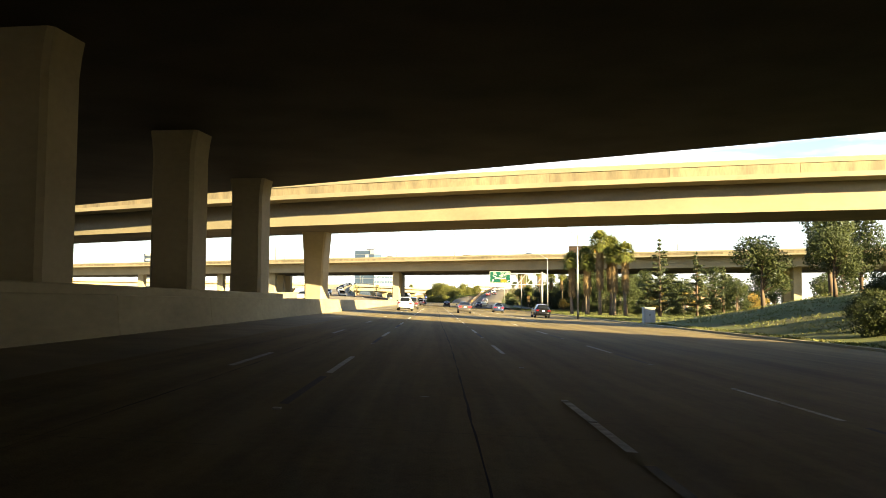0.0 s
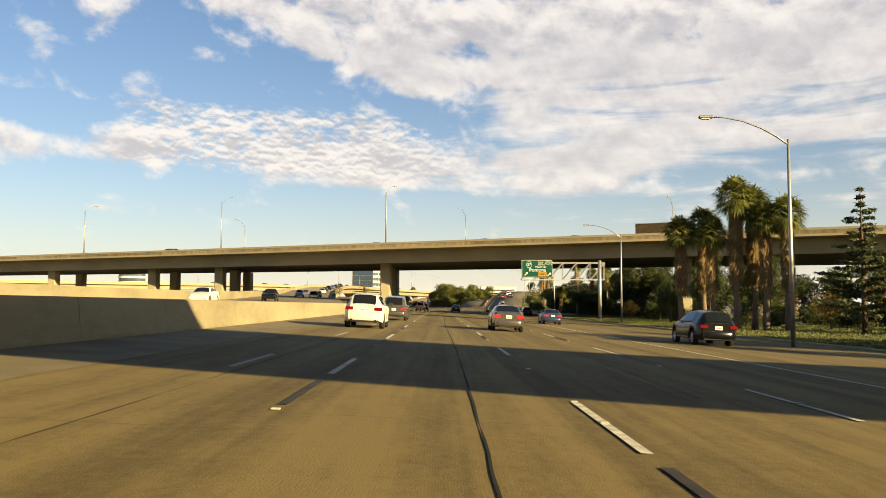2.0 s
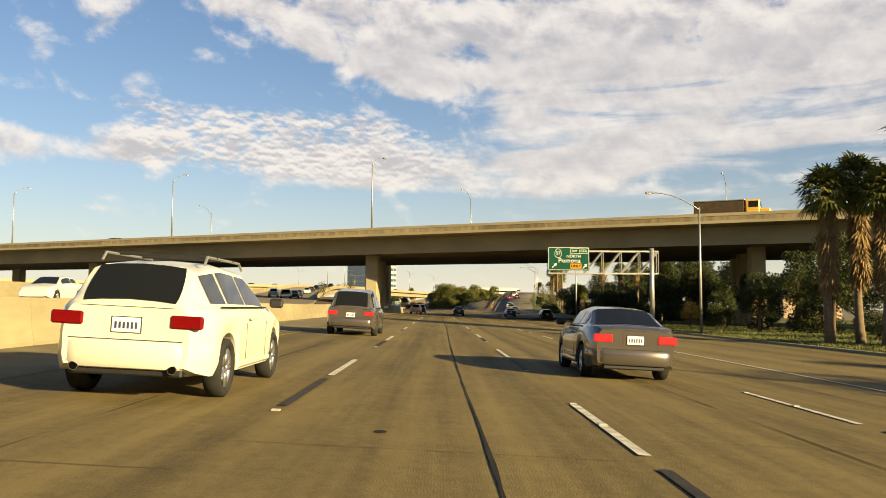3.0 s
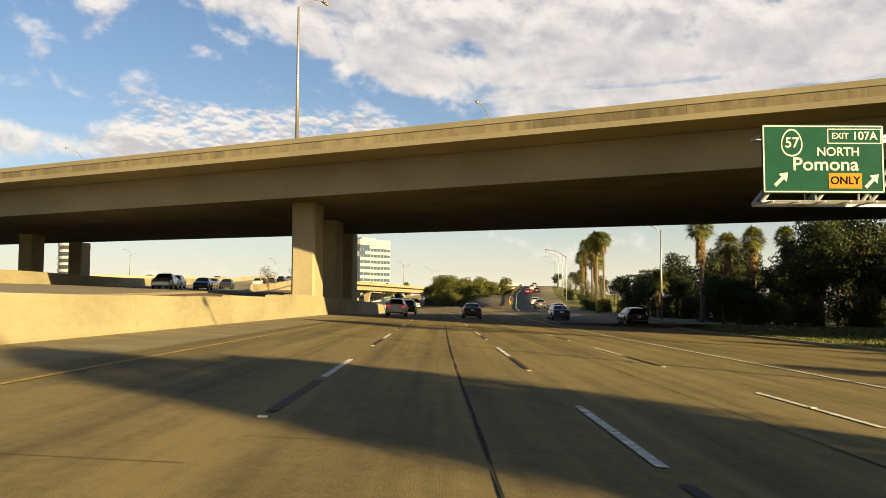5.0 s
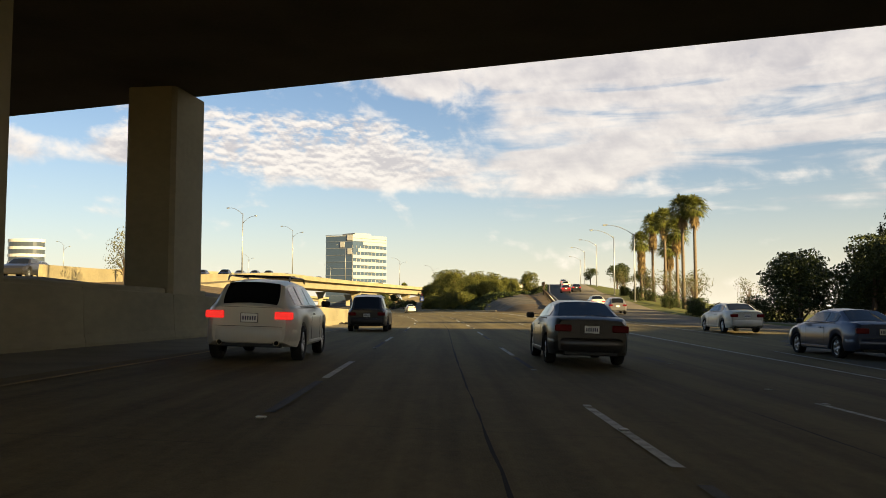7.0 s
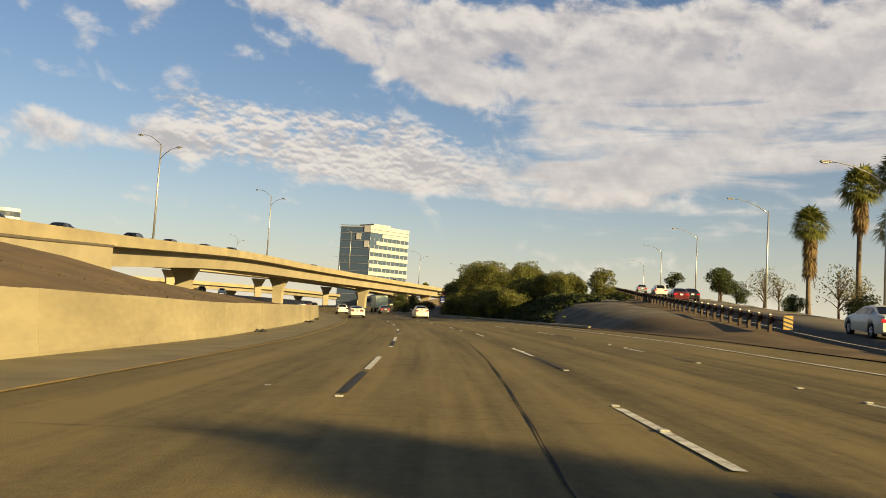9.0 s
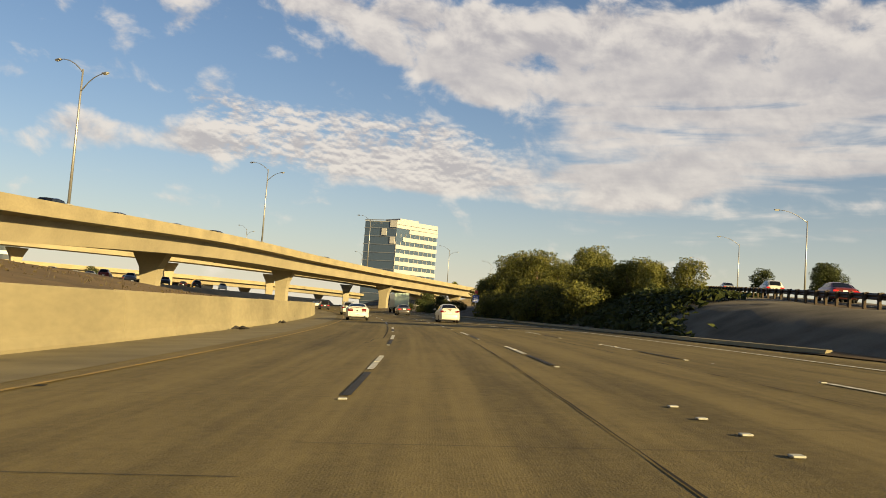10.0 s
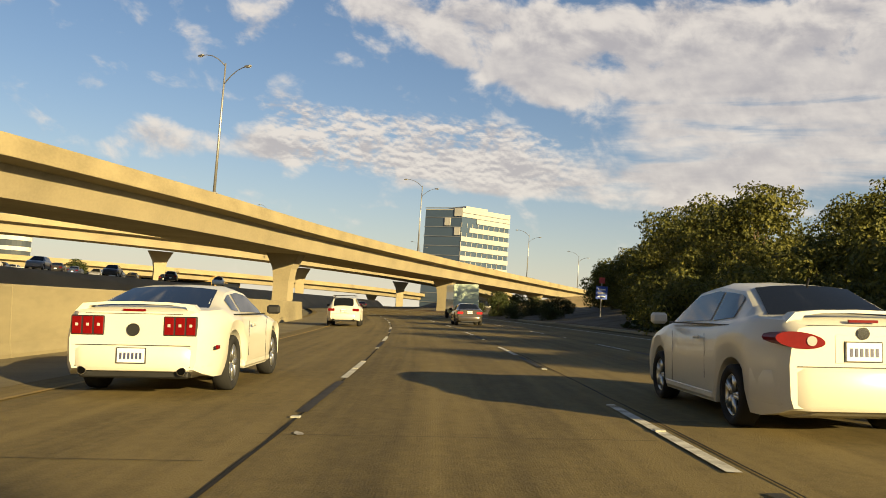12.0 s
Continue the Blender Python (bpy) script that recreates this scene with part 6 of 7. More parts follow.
GRASS = leaf_material("grass_blades", (0.055, 0.080, 0.013), (0.125, 0.115, 0.030), 0.2)


def leaves_mesh(name, centres, normals, size, material, rng, jitter=0.5, long=1.5):
    """Leaf sprigs: one bent, pointed blade at each centre."""
    n = len(centres)
    nrm = normals + rng.normal(0, jitter, (n, 3))
    nrm /= np.linalg.norm(nrm, axis=1)[:, None]
    t = np.cross(nrm, rng.normal(0, 1, (n, 3)))
    t /= np.linalg.norm(t, axis=1)[:, None] + 1e-9
    b = np.cross(nrm, t)
    s = size * rng.uniform(0.6, 1.35, (n, 1))
    v = np.empty((n, 4, 3))
    v[:, 0] = centres - t * s * long * 0.5
    v[:, 1] = centres + b * s * 0.5 + nrm * s * 0.12
    v[:, 2] = centres + t * s * long * 0.5 - nrm * s * 0.1
    v[:, 3] = centres - b * s * 0.5 + nrm * s * 0.12
    me = bpy.data.meshes.new(name)
    idx = np.arange(n * 4).reshape(n, 4)
    me.from_pydata(v.reshape(-1, 3).tolist(), [], idx.tolist())
    me.materials.append(material)
    return me


def clump_cloud(rng, blobs, per, shell=0.75):
    """Points and outward normals on uneven clumps: blobs of (x, y, z, rx, ry, rz)."""
    cs, ns = [], []
    for bx in blobs:
        k = int(per * (bx[3] * bx[4] + bx[3] * bx[5]) / 2)
        d = rng.normal(0, 1, (k, 3))
        d /= np.linalg.norm(d, axis=1)[:, None]
        lump = 1 + 0.16 * np.sin(d[:, 0] * 7 + bx[0]) * np.sin(d[:, 1] * 6 + bx[1]) + 0.12 * np.sin(d[:, 2] * 9 + bx[2])
        r = (shell + (1 - shell) * rng.uniform(0, 1, k) ** 0.5) * lump
        cs.append(np.array(bx[:3]) + d * np.array(bx[3:6]) * r[:, None])
        ns.append(d)
    return np.concatenate(cs), np.concatenate(ns)


def blob_set(rng, radius, height, base, count, spread=0.75):
    out = []
    for k in range(count):
        a = rng.uniform(0, 2 * math.pi)
        u = (k + 0.5) / count
        z = base + (height - base) * (0.12 + 0.80 * u)
        env = math.sin(math.pi * (0.18 + 0.72 * u)) ** 0.7
        rr = radius * env * rng.uniform(0.25, spread)
        s = radius * rng.uniform(0.26, 0.46)
        out.append((math.cos(a) * rr, math.sin(a) * rr, z, s, s * rng.uniform(0.8, 1.1), s * rng.uniform(0.6, 0.85)))
    return out


def tree_proto(name, seed, radius, height, base, count, per, leaf, size, trunk_r=0.22, limbs=6):
    rng = np.random.default_rng(seed)
    t = thing(name, pose(0, -900, 0))
    blobs = blob_set(rng, radius, height, base, count)
    c, nm = clump_cloud(rng, blobs, per)
    bm = tube([(0, 0, -0.4), (0.05, 0.03, base * 0.5), (0.1, -0.05, base), (0.05, 0.1, height * 0.8)], [trunk_r * 1.25, trunk_r, trunk_r * 0.8, trunk_r * 0.25], 9)
    for k in range(min(limbs, count)):
        b = blobs[int(k * count / limbs)]
        z = max(base * 0.6, b[2] * 0.55)
        add_tube(bm, [(0.05, 0, z), (b[0] * 0.5, b[1] * 0.5, z + (b[2] - z) * 0.6), (b[0], b[1], b[2])], [trunk_r * 0.5, trunk_r * 0.32, trunk_r * 0.1], 6)
    part("trunk", bm, BARK, t, smooth=True)
    crown = new("crown", leaves_mesh("crown", c, nm, size, leaf, rng))
    crown.parent = t
    return t


def place(proto, x, y, z, scale=1.0, turn=0.0, label="", category="tree", group=""):
    ob = copy_thing(proto, pose(x, y, z, 0, 0, turn) @ Matrix.Diagonal((scale, scale, scale, 1)))
    return tagged(ob, label, category, group)


def drop_proto(t):
    for o in list(t.children_recursive) + [t]:
        bpy.data.objects.remove(o)


def frond(bm, base, az, el, length, rng, blades=11):
    """A fan-palm leaf: a stalk and a fan of long folded blades."""
    d = Vector((math.cos(az) * math.cos(el), math.sin(az) * math.cos(el), math.sin(el)))
    side = Vector((-math.sin(az), math.cos(az), 0))
    hub = base + d * length * 0.45
    add_tube(bm, [base, base + d * length * 0.25 + Vector((0, 0, 0.04)), hub], [0.03, 0.025, 0.018], 4, cap=False)
    for k in range(blades):
        a = (k / (blades - 1) - 0.5) * 2.5
        bd = (d * math.cos(a) + side * math.sin(a)).normalized()
        ln = length * 0.62 * (1 - 0.25 * abs(a) / 1.25) * rng.uniform(0.85, 1.1)
        w = side * math.cos(a) - d * math.sin(a)
        mid = hub + bd * ln * 0.55 + Vector((0, 0, -0.05 * length * abs(a)))
        tip = hub + bd * ln + Vector((0, 0, -0.22 * length * rng.uniform(0.6, 1.3)))
        v = [bm.verts.new(p) for p in (hub, mid + w * 0.055 * length / 1.5, tip, mid - w * 0.055 * length / 1.5)]
        bm.faces.new(v)


def palm(x, y, z, height, crown_r, skirt, seed, label, lean=0.0, group=""):
    rng = np.random.default_rng(seed)
    t = thing("fan_palm", pose(x, y, z, 0, 0, rng.uniform(0, 360)), label, "palm tree", group)
    h = height - crown_r * 0.75
    pts = [(lean * (u ** 2), 0.15 * math.sin(u * 3), -0.3 + (h + 0.3) * u) for u in (0, 0.15, 0.4, 0.7, 1.0)]
    part("trunk", tube(pts, [0.34, 0.26, 0.22, 0.20, 0.22], 10), PALM_BARK, t, smooth=True)
    top = Vector(pts[-1])
    bm = bmesh.new()
    for k in range(66):
        el = radians(-42 + 120 * (k / 65) ** 0.9)
        frond(bm, top + Vector((0, 0, 0.1 + 0.25 * k / 65)), k * 2.39996 + rng.uniform(-0.2, 0.2), el, crown_r * rng.uniform(0.85, 1.1), rng)
    part("crown", bm, LEAF_PALM, t)
    if skirt > 0:
        bm = bmesh.new()
        n = int(30 * skirt)
        for k in range(n):
            zz = h - 0.1 - skirt * (k / n) * 0.95
            p = Vector((lean * (zz / h) ** 2, 0, zz))
            frond(bm, p, k * 2.39996, radians(-62 - rng.uniform(0, 20)), crown_r * 0.72 * rng.uniform(0.8, 1.1), rng, 7)
        part("dead_frond_skirt", bm, DEAD_FROND, t, "brown hanging skirt of dead fronds")
    return t


palm_rows = ((22.2, 124, 9.5, 1.5, 3.4), (24.4, 122, 9.2, 1.45, 3.2), (26.2, 120.8, 12.7, 1.75, 4.6), (28.0, 121.5, 11.9, 1.7, 4.2), (29.6, 118, 10.7, 1.6, 3.8), (25.0, 126, 10.6, 1.55, 4.0), (28.1, 119, 10.3, 1.5, 3.6))
for k, (x, y, h, r, sk) in enumerate(palm_rows):
    palm(x, y, verge_z(x, y), h + 0.5, r + 0.45, sk * 1.35, 20 + k, "bushy fan palm with a thick brown skirt on the verge", group="palms on the verge")
for k, (x, y, h, r, sk) in enumerate(((30.3, 231.3, 12.6, 1.9, 3.0), (34.1, 233.1, 10.6, 1.8, 4.8), (37.3, 233.6, 11.3, 1.8, 3.0), (41.8, 235, 11.6, 1.7, 2.6), (28.6, 243.5, 6.7, 1.8, 2.2), (45.5, 230, 12.0, 1.8, 2.5))):
    palm(x, y, -1.2, h, r, sk, 40 + k, "tall fan palm with a ragged skirt beside dark trees", group="palms beside the trees")
for k, (x, y, top, r, sk) in enumerate(((36.3, 343.6, 14.4, 2.4, 4.2), (34.5, 328.5, 16.0, 2.3, 2.6), (34.6, 322.2, 16.2, 2.2, 1.6), (36.0, 324.5, 12.2, 2.4, 2.2), (33.2, 310.6, 13.4, 2.3, 1.4), (32.4, 304.7, 15.9, 2.3, 1.2), (33.4, 303.0, 15.6, 2.1, 1.2))):
    z = ramp_bank_z(x, y) - 0.1
    palm(x, y, z, top - z, r, sk, 60 + k, "slender tall fan palm on the bank beyond the ramp", group="palms beyond the ramp")
palm(-19.0, 640, -1.0, 15.0, 2.4, 0.8, 90, "single palm behind the viaduct")


def pine(x, y, z, height, seed, label):
    rng = np.random.default_rng(seed)
    t = thing("conifer", pose(x, y, z, 0, 0, rng.uniform(0, 360)), label, "conifer tree", "conifers on the verge")
    bm = tube([(0, 0, -0.3), (0.05, 0, height * 0.5), (0, 0.05, height)], [0.24, 0.14, 0.02], 8)
    cs, ns = [], []
    tiers = 17
    for k in range(tiers):
        u = k / (tiers - 1)
        base = height * (0.12 + 0.86 * u)
        rad = height * 0.31 * (1 - u) ** 1.15 + 0.12 + 0.35 * (0.15 < 1 - u)
        for j in range(6 if u < 0.6 else 4):
            a = rng.uniform(0, 2 * math.pi)
            zz = base + rng.uniform(-0.06, 0.06) * height * (1 - u)
            ln = rad * rng.uniform(0.35, 1.15)
            tip = Vector((math.cos(a) * ln, math.sin(a) * ln, zz + ln * 0.12))
            add_tube(bm, [(0, 0, zz), tip], [0.035, 0.008], 4, cap=False)
            m = int(10 + 30 * ln)
            f = rng.uniform(0.25, 1.05, m)
            q = np.array((math.cos(a) * ln, math.sin(a) * ln, ln * 0.12)) * f[:, None] + np.array((0, 0, zz)) + rng.normal(0, 0.12, (m, 3)) * np.array((1, 1, 0.5))
            cs.append(q)
            ns.append(np.tile((0, 0, 1.0), (m, 1)))
    part("trunk", bm, BARK, t, smooth=True)
    crown = new("needles", leaves_mesh("needles", np.concatenate(cs), np.concatenate(ns), 0.19, LEAF_PINE, rng, 0.5, 2.4))
    crown.parent = t


pine(33.9, 113.8, verge_z(33.9, 113.8), 11.9, 3, "dark layered conifer with a thin pointed top")
pine(38.6, 111, verge_z(38.6, 111), 9.8, 5, "sparse dark conifer on the grass")
pine(45.0, 118, verge_z(45, 118), 8.0, 8, "sparse dark conifer on the grass")

P_ROUND = tree_proto("tree", 1, 3.4, 7.4, 2.0, 18, 300, LEAF_DARK, 0.15)
P_TALL = tree_proto("tree", 2, 3.0, 9.6, 2.4, 24, 300, LEAF_DARK, 0.15)
P_YEL = tree_proto("tree", 3, 2.4, 4.6, 1.2, 14, 190, LEAF_YELLOW, 0.14, 0.13)
P_BUSH = tree_proto("shrub", 4, 3.6, 6.2, 0.5, 26, 300, LEAF_BUSH, 0.155, 0.2, 8)
P_BUSH2 = tree_proto("shrub", 5, 4.2, 8.2, 0.6, 30, 260, LEAF_BUSH, 0.165, 0.22, 8)
P_LOW = tree_proto("shrub", 7, 2.6, 3.3, 0.1, 16, 260, LEAF_DARK, 0.145, 0.12, 5)
P_HEDGE = tree_proto("shrub", 9, 2.8, 3.6, 0.1, 18, 270, LEAF_BUSH, 0.15, 0.12, 5)
P_BARE = tree_proto("tree", 6, 2.6, 5.2, 1.4, 18, 60, LEAF_PALE, 0.12, 0.11, 16)

random.seed(11)
# trees along the verge behind the palms
verge_trees = [(33, 72, 0.95, P_ROUND), (39, 70, 1.15, P_ROUND), (45, 76, 1.1, P_TALL), (36, 63, 0.8, P_ROUND), (50, 66, 1.2, P_ROUND),
               (42, 104, 0.75, P_ROUND), (48, 112, 0.8, P_YEL), (37, 126, 0.85, P_YEL), (44, 128, 1.1, P_YEL), (52, 122, 0.9, P_ROUND), (58, 112, 0.9, P_ROUND), (33, 132, 0.8, P_ROUND),
               (30, 140, 0.85, P_TALL), (35, 146, 0.9, P_ROUND), (41, 150, 0.9, P_TALL), (47, 146, 0.9, P_ROUND), (54, 150, 1.0, P_TALL), (62, 140, 1.0, P_ROUND), (29, 152, 0.7, P_ROUND), (36, 160, 0.85, P_TALL), (44, 163, 0.8, P_ROUND),
               (27.5, 168, 0.62, P_YEL), (52, 166, 0.9, P_ROUND), (34, 176, 0.7, P_ROUND), (40, 184, 0.72, P_TALL), (60, 158, 0.9, P_TALL), (70, 130, 1.1, P_TALL)]
for k, (x, y, s, pr) in enumerate(verge_trees):
    lab = "yellowing small tree on the grass" if pr is P_YEL else "dark leafy tree on the grass verge"
    place(pr, x, y, verge_z(x, y), s, random.uniform(0, 360), lab, "tree", "trees on the verge")
mid_trees = [(30, 223, 0.72, P_ROUND), (34, 228, 0.8, P_ROUND), (38.5, 219, 1.2, P_TALL), (33, 234, 0.75, P_ROUND), (41, 226, 1.25, P_TALL), (44, 221, 1.3, P_TALL), (29, 250, 0.95, P_ROUND), (34, 254, 1.05, P_TALL), (28, 259, 0.9, P_ROUND), (38, 250, 1.15, P_ROUND), (43, 252, 1.2, P_TALL), (48, 248, 1.3, P_ROUND), (42, 234, 1.0, P_TALL), (47, 230, 1.15, P_TALL), (52, 238, 1.3, P_TALL), (55, 228, 1.25, P_ROUND),
             (37, 264, 1.1, P_ROUND), (32, 269, 0.95, P_ROUND), (44, 266, 1.2, P_TALL), (52, 258, 1.2, P_ROUND), (37, 224, 0.6, P_YEL), (60, 246, 1.35, P_TALL), (45, 217, 1.0, P_TALL), (54, 212, 1.1, P_ROUND), (64, 222, 1.2, P_ROUND), (50, 220, 1.1, P_TALL), (58, 235, 1.3, P_TALL),
             (36, 238, 0.8, P_ROUND), (33, 246, 0.85, P_ROUND), (40, 243, 1.0, P_TALL), (46, 240, 1.1, P_ROUND), (70, 236, 1.3, P_TALL), (66, 254, 1.3, P_TALL)]
for x, y, s, pr in mid_trees:
    place(pr, x, y, -1.3, s, random.uniform(0, 360), "dense dark green tree beside the exit lane", "tree", "trees beside the exit lane")
for k in range(34):
    x, y = 29 + 5.2 * (k % 6) + random.uniform(-1.5, 1.5), 214 + 10.5 * (k // 6) + random.uniform(-3, 3)
    if x < 33 and y < 240:
        continue
    place(P_LOW, x, y, -1.35, random.uniform(0.7, 1.25), random.uniform(0, 360), "low dark shrub under the trees", "shrub", "undergrowth beside the exit lane")
for k in range(22):
    x, y = 32 + 4.6 * (k % 7) + random.uniform(-1.2, 1.2), 134 + 13 * (k // 7) + random.uniform(-3, 3)
    place(P_LOW, x, y, verge_z(x, y) - 0.05, random.uniform(0.5, 0.95), random.uniform(0, 360), "low dark shrub under the trees", "shrub", "undergrowth on the verge")
for x, y, s in ((33.5, 330, 1.0), (36, 318, 1.0), (40, 324, 1.15), (43, 334, 1.1), (34.5, 352, 0.95), (46, 318, 1.1), (41, 344, 1.0)):
    place(P_BARE, x, y, ramp_bank_z(x, y) - 0.1, s, random.uniform(0, 360), "thin half-bare tree on the ramp bank", "tree", "half-bare trees")
for x, y, s in ((44, 400, 0.8), (48, 412, 0.9), (41, 420, 0.6), (60, 440, 0.9)):
    place(P_ROUND, x, y, ramp_bank_z(x, y), s, random.uniform(0, 360), "round tree beyond the crest of the ramp", "tree")
# the bushy mound in the gore
bush = [(345, 16.5, 0.55), (350, 14.2, 0.62), (352, 20.0, 0.86), (356, 16.6, 0.85), (359, 23.5, 0.9), (362, 14.6, 0.8), (363, 19.0, 0.95), (366, 22.5, 0.75), (368, 27.5, 0.8), (373, 18.2, 0.85), (375, 24, 1.0), (381, 16.8, 0.8), (383, 22, 1.1), (380, 29.5, 1.1), (389, 16.2, 0.85), (391, 20.5, 1.15), (390, 27, 1.3), (388, 34, 1.15),
        (399, 21, 1.2), (400, 28, 1.45), (398, 35, 1.3), (408, 21.5, 1.0), (410, 27, 1.5), (409, 35, 1.45), (415, 20.5, 0.7), (417, 23, 1.1), (419, 30, 1.5), (420, 39, 1.4),
        (424, 21.5, 0.85), (428, 26, 1.15), (431, 33, 1.4), (434, 24.5, 0.8), (440, 29, 1.1), (445, 37, 1.3), (432, 42, 1.3), (450, 32, 0.9), (372, 33, 0.8)]
for k, (s, o, sc) in enumerate(bush):
    x, y, z = at_road(s, o)
    p = min(RAMP, key=lambda q: abs(q[1] - y))
    ro, rs = to_road(p[0], p[1])
    z = gore_z(max(0.0, min(1.0, (o - 11) / max(4.0, ro - 11))), at_road(s, 11)[2], p[2])
    place(P_BUSH2 if k % 3 == 0 else P_BUSH, x, y, z - 0.5, sc * (0.60 if o > 25 and s > 405 else 0.56 if o > 25 and s > 378 else 0.74 if o > 25 else 0.98 if s > 402 else 0.78 if s > 388 and o > 19 else 0.58 if s > 378 and o > 19 else 0.78 if s > 378 else 0.70), random.uniform(0, 360), "dense green shrub in the bushy gore mound", "shrub", "shrubs in the gore")
for k in range(18):
    s, o = 346 + 2.3 * k + random.uniform(-1, 1), 14.5 + 2.4 * (k % 4) + random.uniform(-0.8, 0.8)
    x, y, z = at_road(s, o)
    p = min(RAMP, key=lambda q: abs(q[1] - y))
    ro, rs = to_road(p[0], p[1])
    if o > ro - 2.0:
        continue
    z = gore_z(max(0.0, min(1.0, (o - 11) / max(4.0, ro - 11))), at_road(s, 10.8)[2], p[2])
    place(P_LOW, x, y, z - 0.15, random.uniform(0.35, 0.62), random.uniform(0, 360), "low dark shrub on the gore slope", "shrub", "shrubs on the gore slope")
for x, y, s in ((-22, 610, 1.2), (-30, 640, 1.4), (10, 640, 1.3), (28, 620, 1.2), (-5, 660, 1.5)):
    place(P_ROUND, x, y, -1.2, s, random.uniform(0, 360), "dark tree beyond the viaduct", "tree")
for x, y, s in ((-57, 300, 0.9), (-62, 322, 1.0), (-110, 400, 1.0), (-120, 520, 1.1), (-180, 470, 1.2)):
    place(P_ROUND, x, y, -1.6, s, random.uniform(0, 360), "dark tree below the viaducts", "tree")
for x, y, s in ((-26.0, 262, 0.75), (-30.5, 283, 0.35), (-18.3, 245, 0.75)):
    place(P_BARE, x, y, 2.9 if y < 270 else 3.2, s, random.uniform(0, 360), "thin bare shrub on the dirt bank", "shrub")
for k in range(16):
    y = 32 + 1.5 * k + random.uniform(-1, 1)
    x = max(24.0, 0.485 * (y + 11.6) + random.uniform(0.6, 5.0))
    place(P_LOW, x, y, verge_z(x, y) - 0.1, random.uniform(0.35, 0.6), random.uniform(0, 360), "low dark green shrub on the grassy hill", "shrub", "shrubs on the hill")
# shrubs that come down to the road at the foot of the mound
for k in range(24):
    s, o = 343 + 2.4 * k + random.uniform(-1, 1), (12.6, 14.8, 17.2)[k % 3] + random.uniform(-0.6, 0.6)
    if s > 384 and o < 14:
        continue
    x, y, z = at_road(s, o)
    p = min(RAMP, key=lambda q: abs(q[1] - y))
    ro, rs = to_road(p[0], p[1])
    z = gore_z(max(0.0, min(1.0, (o - 10.8) / max(4.0, ro - 10.8))), at_road(s, 10.8)[2], p[2])
    place(P_HEDGE, x, y, z - 0.3, random.uniform(0.62, 0.95), random.uniform(0, 360), "leafy green shrub at the foot of the mound", "shrub", "shrubs at the foot of the mound")
for k in range(10):
    s, o = 418 + 4.2 * k + random.uniform(-1, 1), 13.0 + 2.2 * (k % 3) + random.uniform(-0.6, 0.6)
    x, y, z = at_road(s, o)
    p = min(RAMP, key=lambda q: abs(q[1] - y))
    ro, rs = to_road(p[0], p[1])
    z = gore_z(max(0.0, min(1.0, (o - 10.8) / max(4.0, ro - 10.8))), at_road(s, 10.8)[2], p[2])
    place(P_LOW, x, y, z - 0.2, random.uniform(0.5, 0.75), random.uniform(0, 360), "low dark shrub by the end of the viaduct", "shrub", "shrubs by the viaduct end")
# scrub along the far side of the ramp
for k in range(16):
    y = 262 + 5.4 * k + random.uniform(-1.5, 1.5)
    p = min(RAMP, key=lambda q: abs(q[1] - y))
    x = p[0] + ramp_w(y) + random.uniform(2.0, 7.0)
    dry = k % 3 == 0 and y > 290
    place(P_BARE if dry else P_LOW, x, y, ramp_bank_z(x, y) - 0.1, random.uniform(0.7, 1.0) if dry else random.uniform(0.4, 0.65), random.uniform(0, 360),
          "thin brown tree beside the ramp" if dry else "low dark shrub beside the ramp", "tree" if dry else "shrub", "scrub beside the ramp")
for pr in (P_HEDGE, P_LOW, P_ROUND, P_TALL, P_YEL, P_BUSH, P_BUSH2, P_BARE):
    drop_proto(pr)


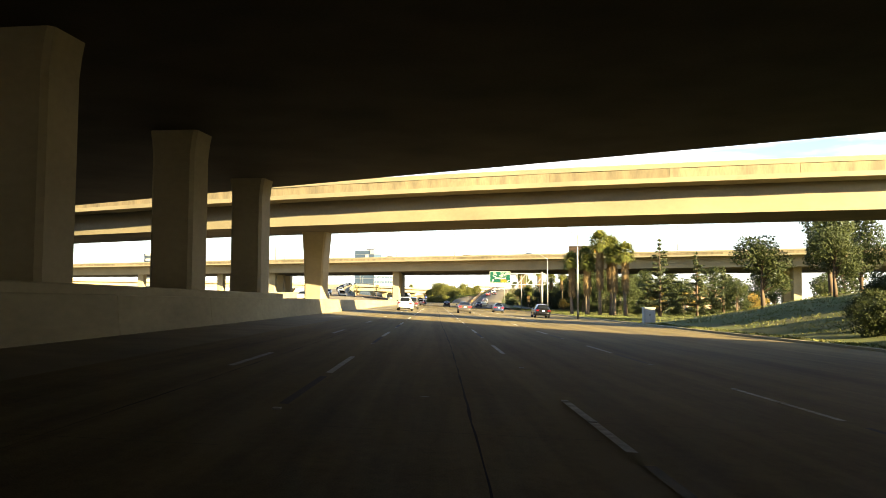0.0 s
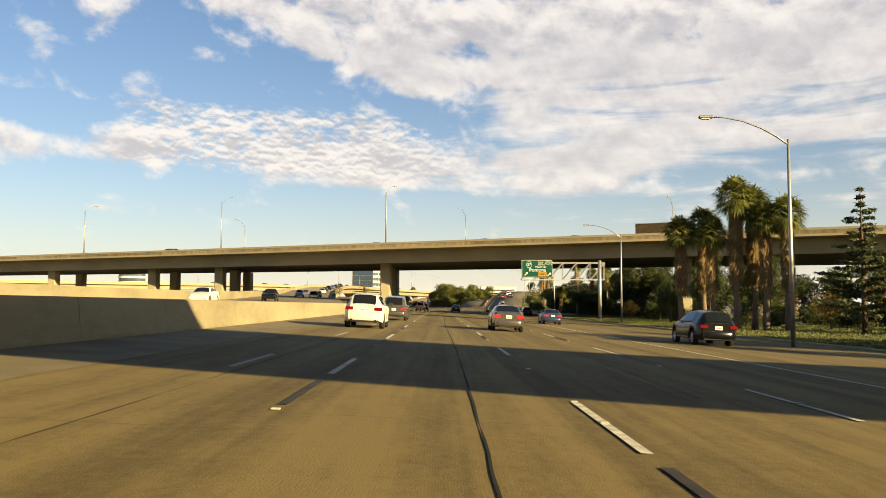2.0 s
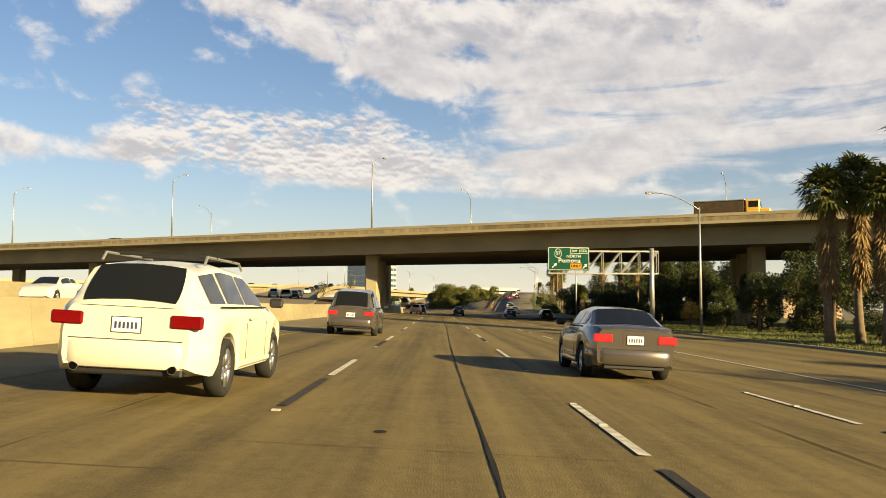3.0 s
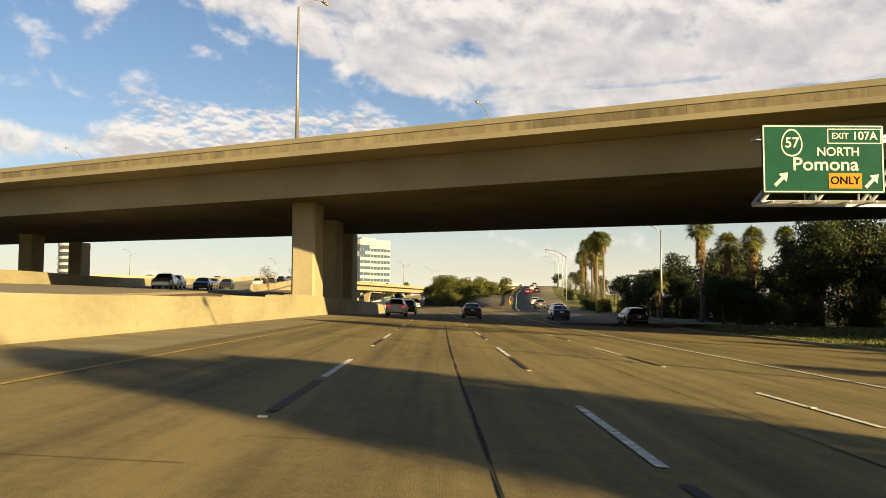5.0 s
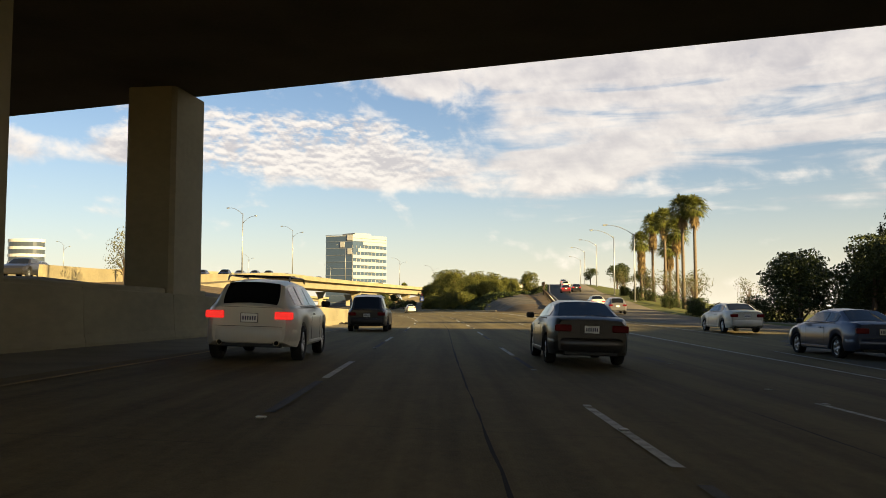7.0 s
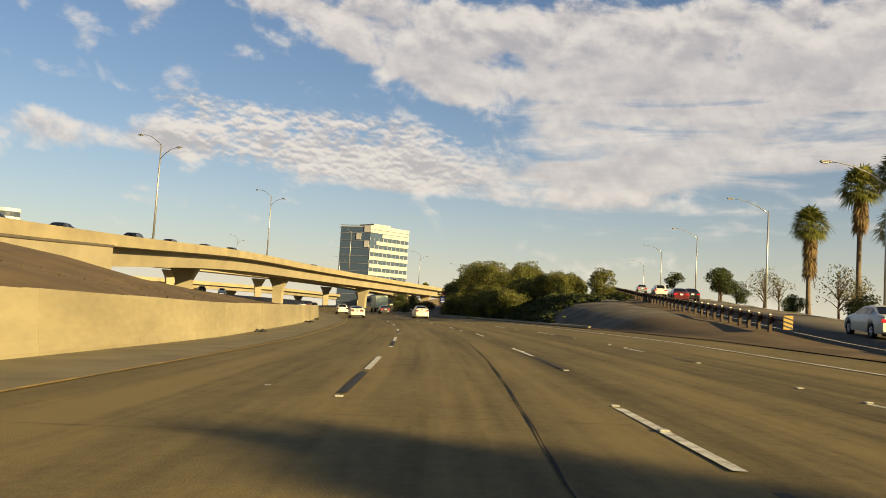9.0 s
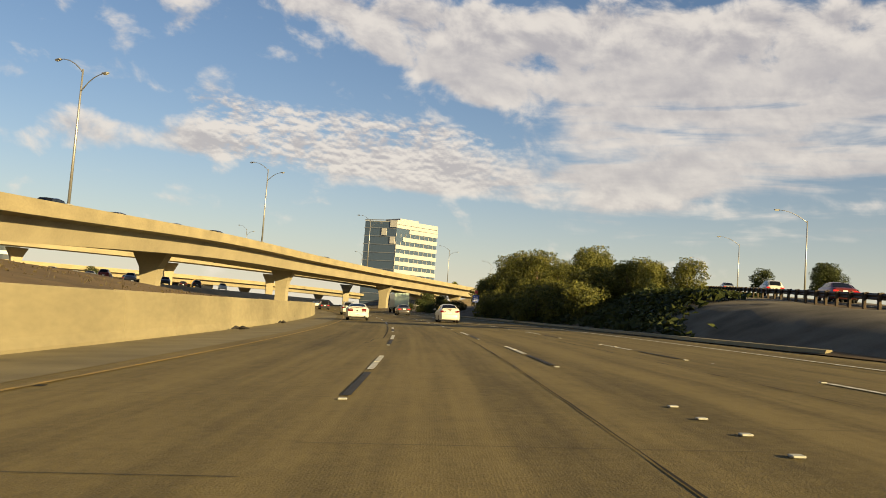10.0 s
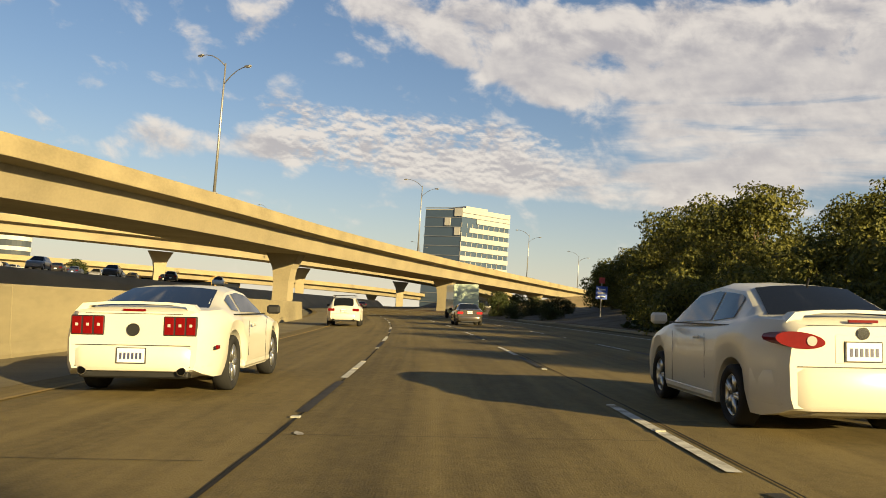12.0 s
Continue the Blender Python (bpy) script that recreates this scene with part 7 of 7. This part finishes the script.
# ---- grass, weeds and litter ----
def grass_field():
    rng = np.random.default_rng(9)
    n = 42000
    x = 20.2 + rng.uniform(0, 1, n) ** 1.6 * 30
    y = rng.uniform(25, 210, n)
    z = np.array([verge_z(a, b) for a, b in zip(x, y)])
    c = np.stack((x, y, z + 0.06), 1)
    nm = rng.normal(0, 1, (n, 3)) * np.array((1, 1, 0.15))
    me = leaves_mesh("grass_tufts", c, nm, 0.060, GRASS, rng, 0.1, 3.4)
    tagged(new("grass_tufts", me), "rough green and straw-coloured grass tufts", "grass", kind="stuff")
    # dark creeping ground cover between the gravel and the bushes
    cs = []
    ramp = np.array([tuple(p) for p in RAMP])
    for k in range(44000):
        b, u = rng.uniform(306, 400), rng.uniform(0.05, 1.0)
        if b < 318 + 36 * u + 4 * math.sin(u * 9) + rng.normal(0, 2.0):
            continue
        p = Vector((float(np.interp(b, ramp[:, 1], ramp[:, 0])), b, float(np.interp(b, ramp[:, 1], ramp[:, 2]))))
        o, s = to_road(p.x, p.y)
        a = Vector(at_road(s, 10.6, 0.05))
        q = a.lerp(p, u)
        cs.append((q.x, q.y, gore_z(u, a.z, p.z) + rng.uniform(0.0, 0.32)))
    me = leaves_mesh("ground_cover", np.array(cs), np.tile((-0.3, 0, 1.0), (len(cs), 1)), 0.30, LEAF_DARK, rng, 0.6, 1.6)
    tagged(new("ground_cover", me), "dark creeping ground cover on the gore slope", "ground cover", kind="stuff")
    n = 2600
    cs = []
    near = [p for p in NEAR if 215 < p[1] < 335]
    for k in range(n):
        p = near[rng.integers(len(near))]
        o, s = to_road(p[0], p[1])
        a = Vector(at_road(s, barrier_o(s) - 0.5, 1.0))
        q = a.lerp(Vector((p[0] + 0.6, p[1], bank_top(p))), rng.uniform(0.05, 0.92)) + Vector((0, rng.uniform(-2, 2), 0.08))
        cs.append(tuple(q))
    me = leaves_mesh("bank_weeds", np.array(cs), rng.normal(0, 1, (n, 3)) * np.array((1, 1, 0.2)), 0.07, leaf_material("dry_weed", (0.05, 0.036, 0.018), (0.09, 0.066, 0.03)), rng, 0.1, 2.4)
    tagged(new("bank_weeds", me), "dry brown weeds on the dirt bank", "weeds", kind="stuff")


grass_field()


def litter():
    scrap = mat("tyre_scrap", (0.02, 0.018, 0.016), (0.05, 0.045, 0.04), 0.8, 6, 30, 0.5)
    for s, o, ln, lab in ((256.5, -6.9, 0.85, "shredded strip of tyre on the shoulder"), (291, -7.4, 0.5, "shredded strip of tyre on the shoulder"), (318, -7.7, 0.7, "shredded strip of tyre on the shoulder"), (333, -7.9, 0.4, "shredded strip of tyre on the shoulder")):
        rng = np.random.default_rng(int(s))
        pts = [(ln * (u - 0.5) * 1.2, 0.10 * math.sin(u * 5), 0.05 + 0.07 * abs(math.sin(u * 7))) for u in (0, 0.2, 0.4, 0.6, 0.8, 1.0)]
        bm = tube(pts, [0.03, 0.08, 0.06, 0.09, 0.05, 0.02], 6)
        ob = new("tyre_scrap", mesh_of(bm, "tyre_scrap", scrap))
        ob.matrix_basis = on_road(s, o, 20 * math.sin(s), 0.01)
        tagged(ob, lab, "debris")
    # tar repair blotches and skid marks
    rng = np.random.default_rng(5)
    for k in range(40):
        s, o = rng.uniform(-5, 375), rng.uniform(-5.2, 8.5)
        bm = bmesh.new()
        a, b = rng.uniform(0.03, 0.09), rng.uniform(0.03, 0.14)
        vs = [bm.verts.new((a * math.cos(t) * rng.uniform(0.6, 1.2), b * math.sin(t) * rng.uniform(0.6, 1.2), 0)) for t in np.linspace(0, 2 * math.pi, 9)[:-1]]
        bm.faces.new(vs)
        ob = new("tar_patch", mesh_of(bm, "tar_patch", TAR if k % 3 else WORN_PAINT))
        ob.parent = road
        ob.matrix_basis = on_road(s, o, rng.uniform(-20, 20), 0.010)


litter()
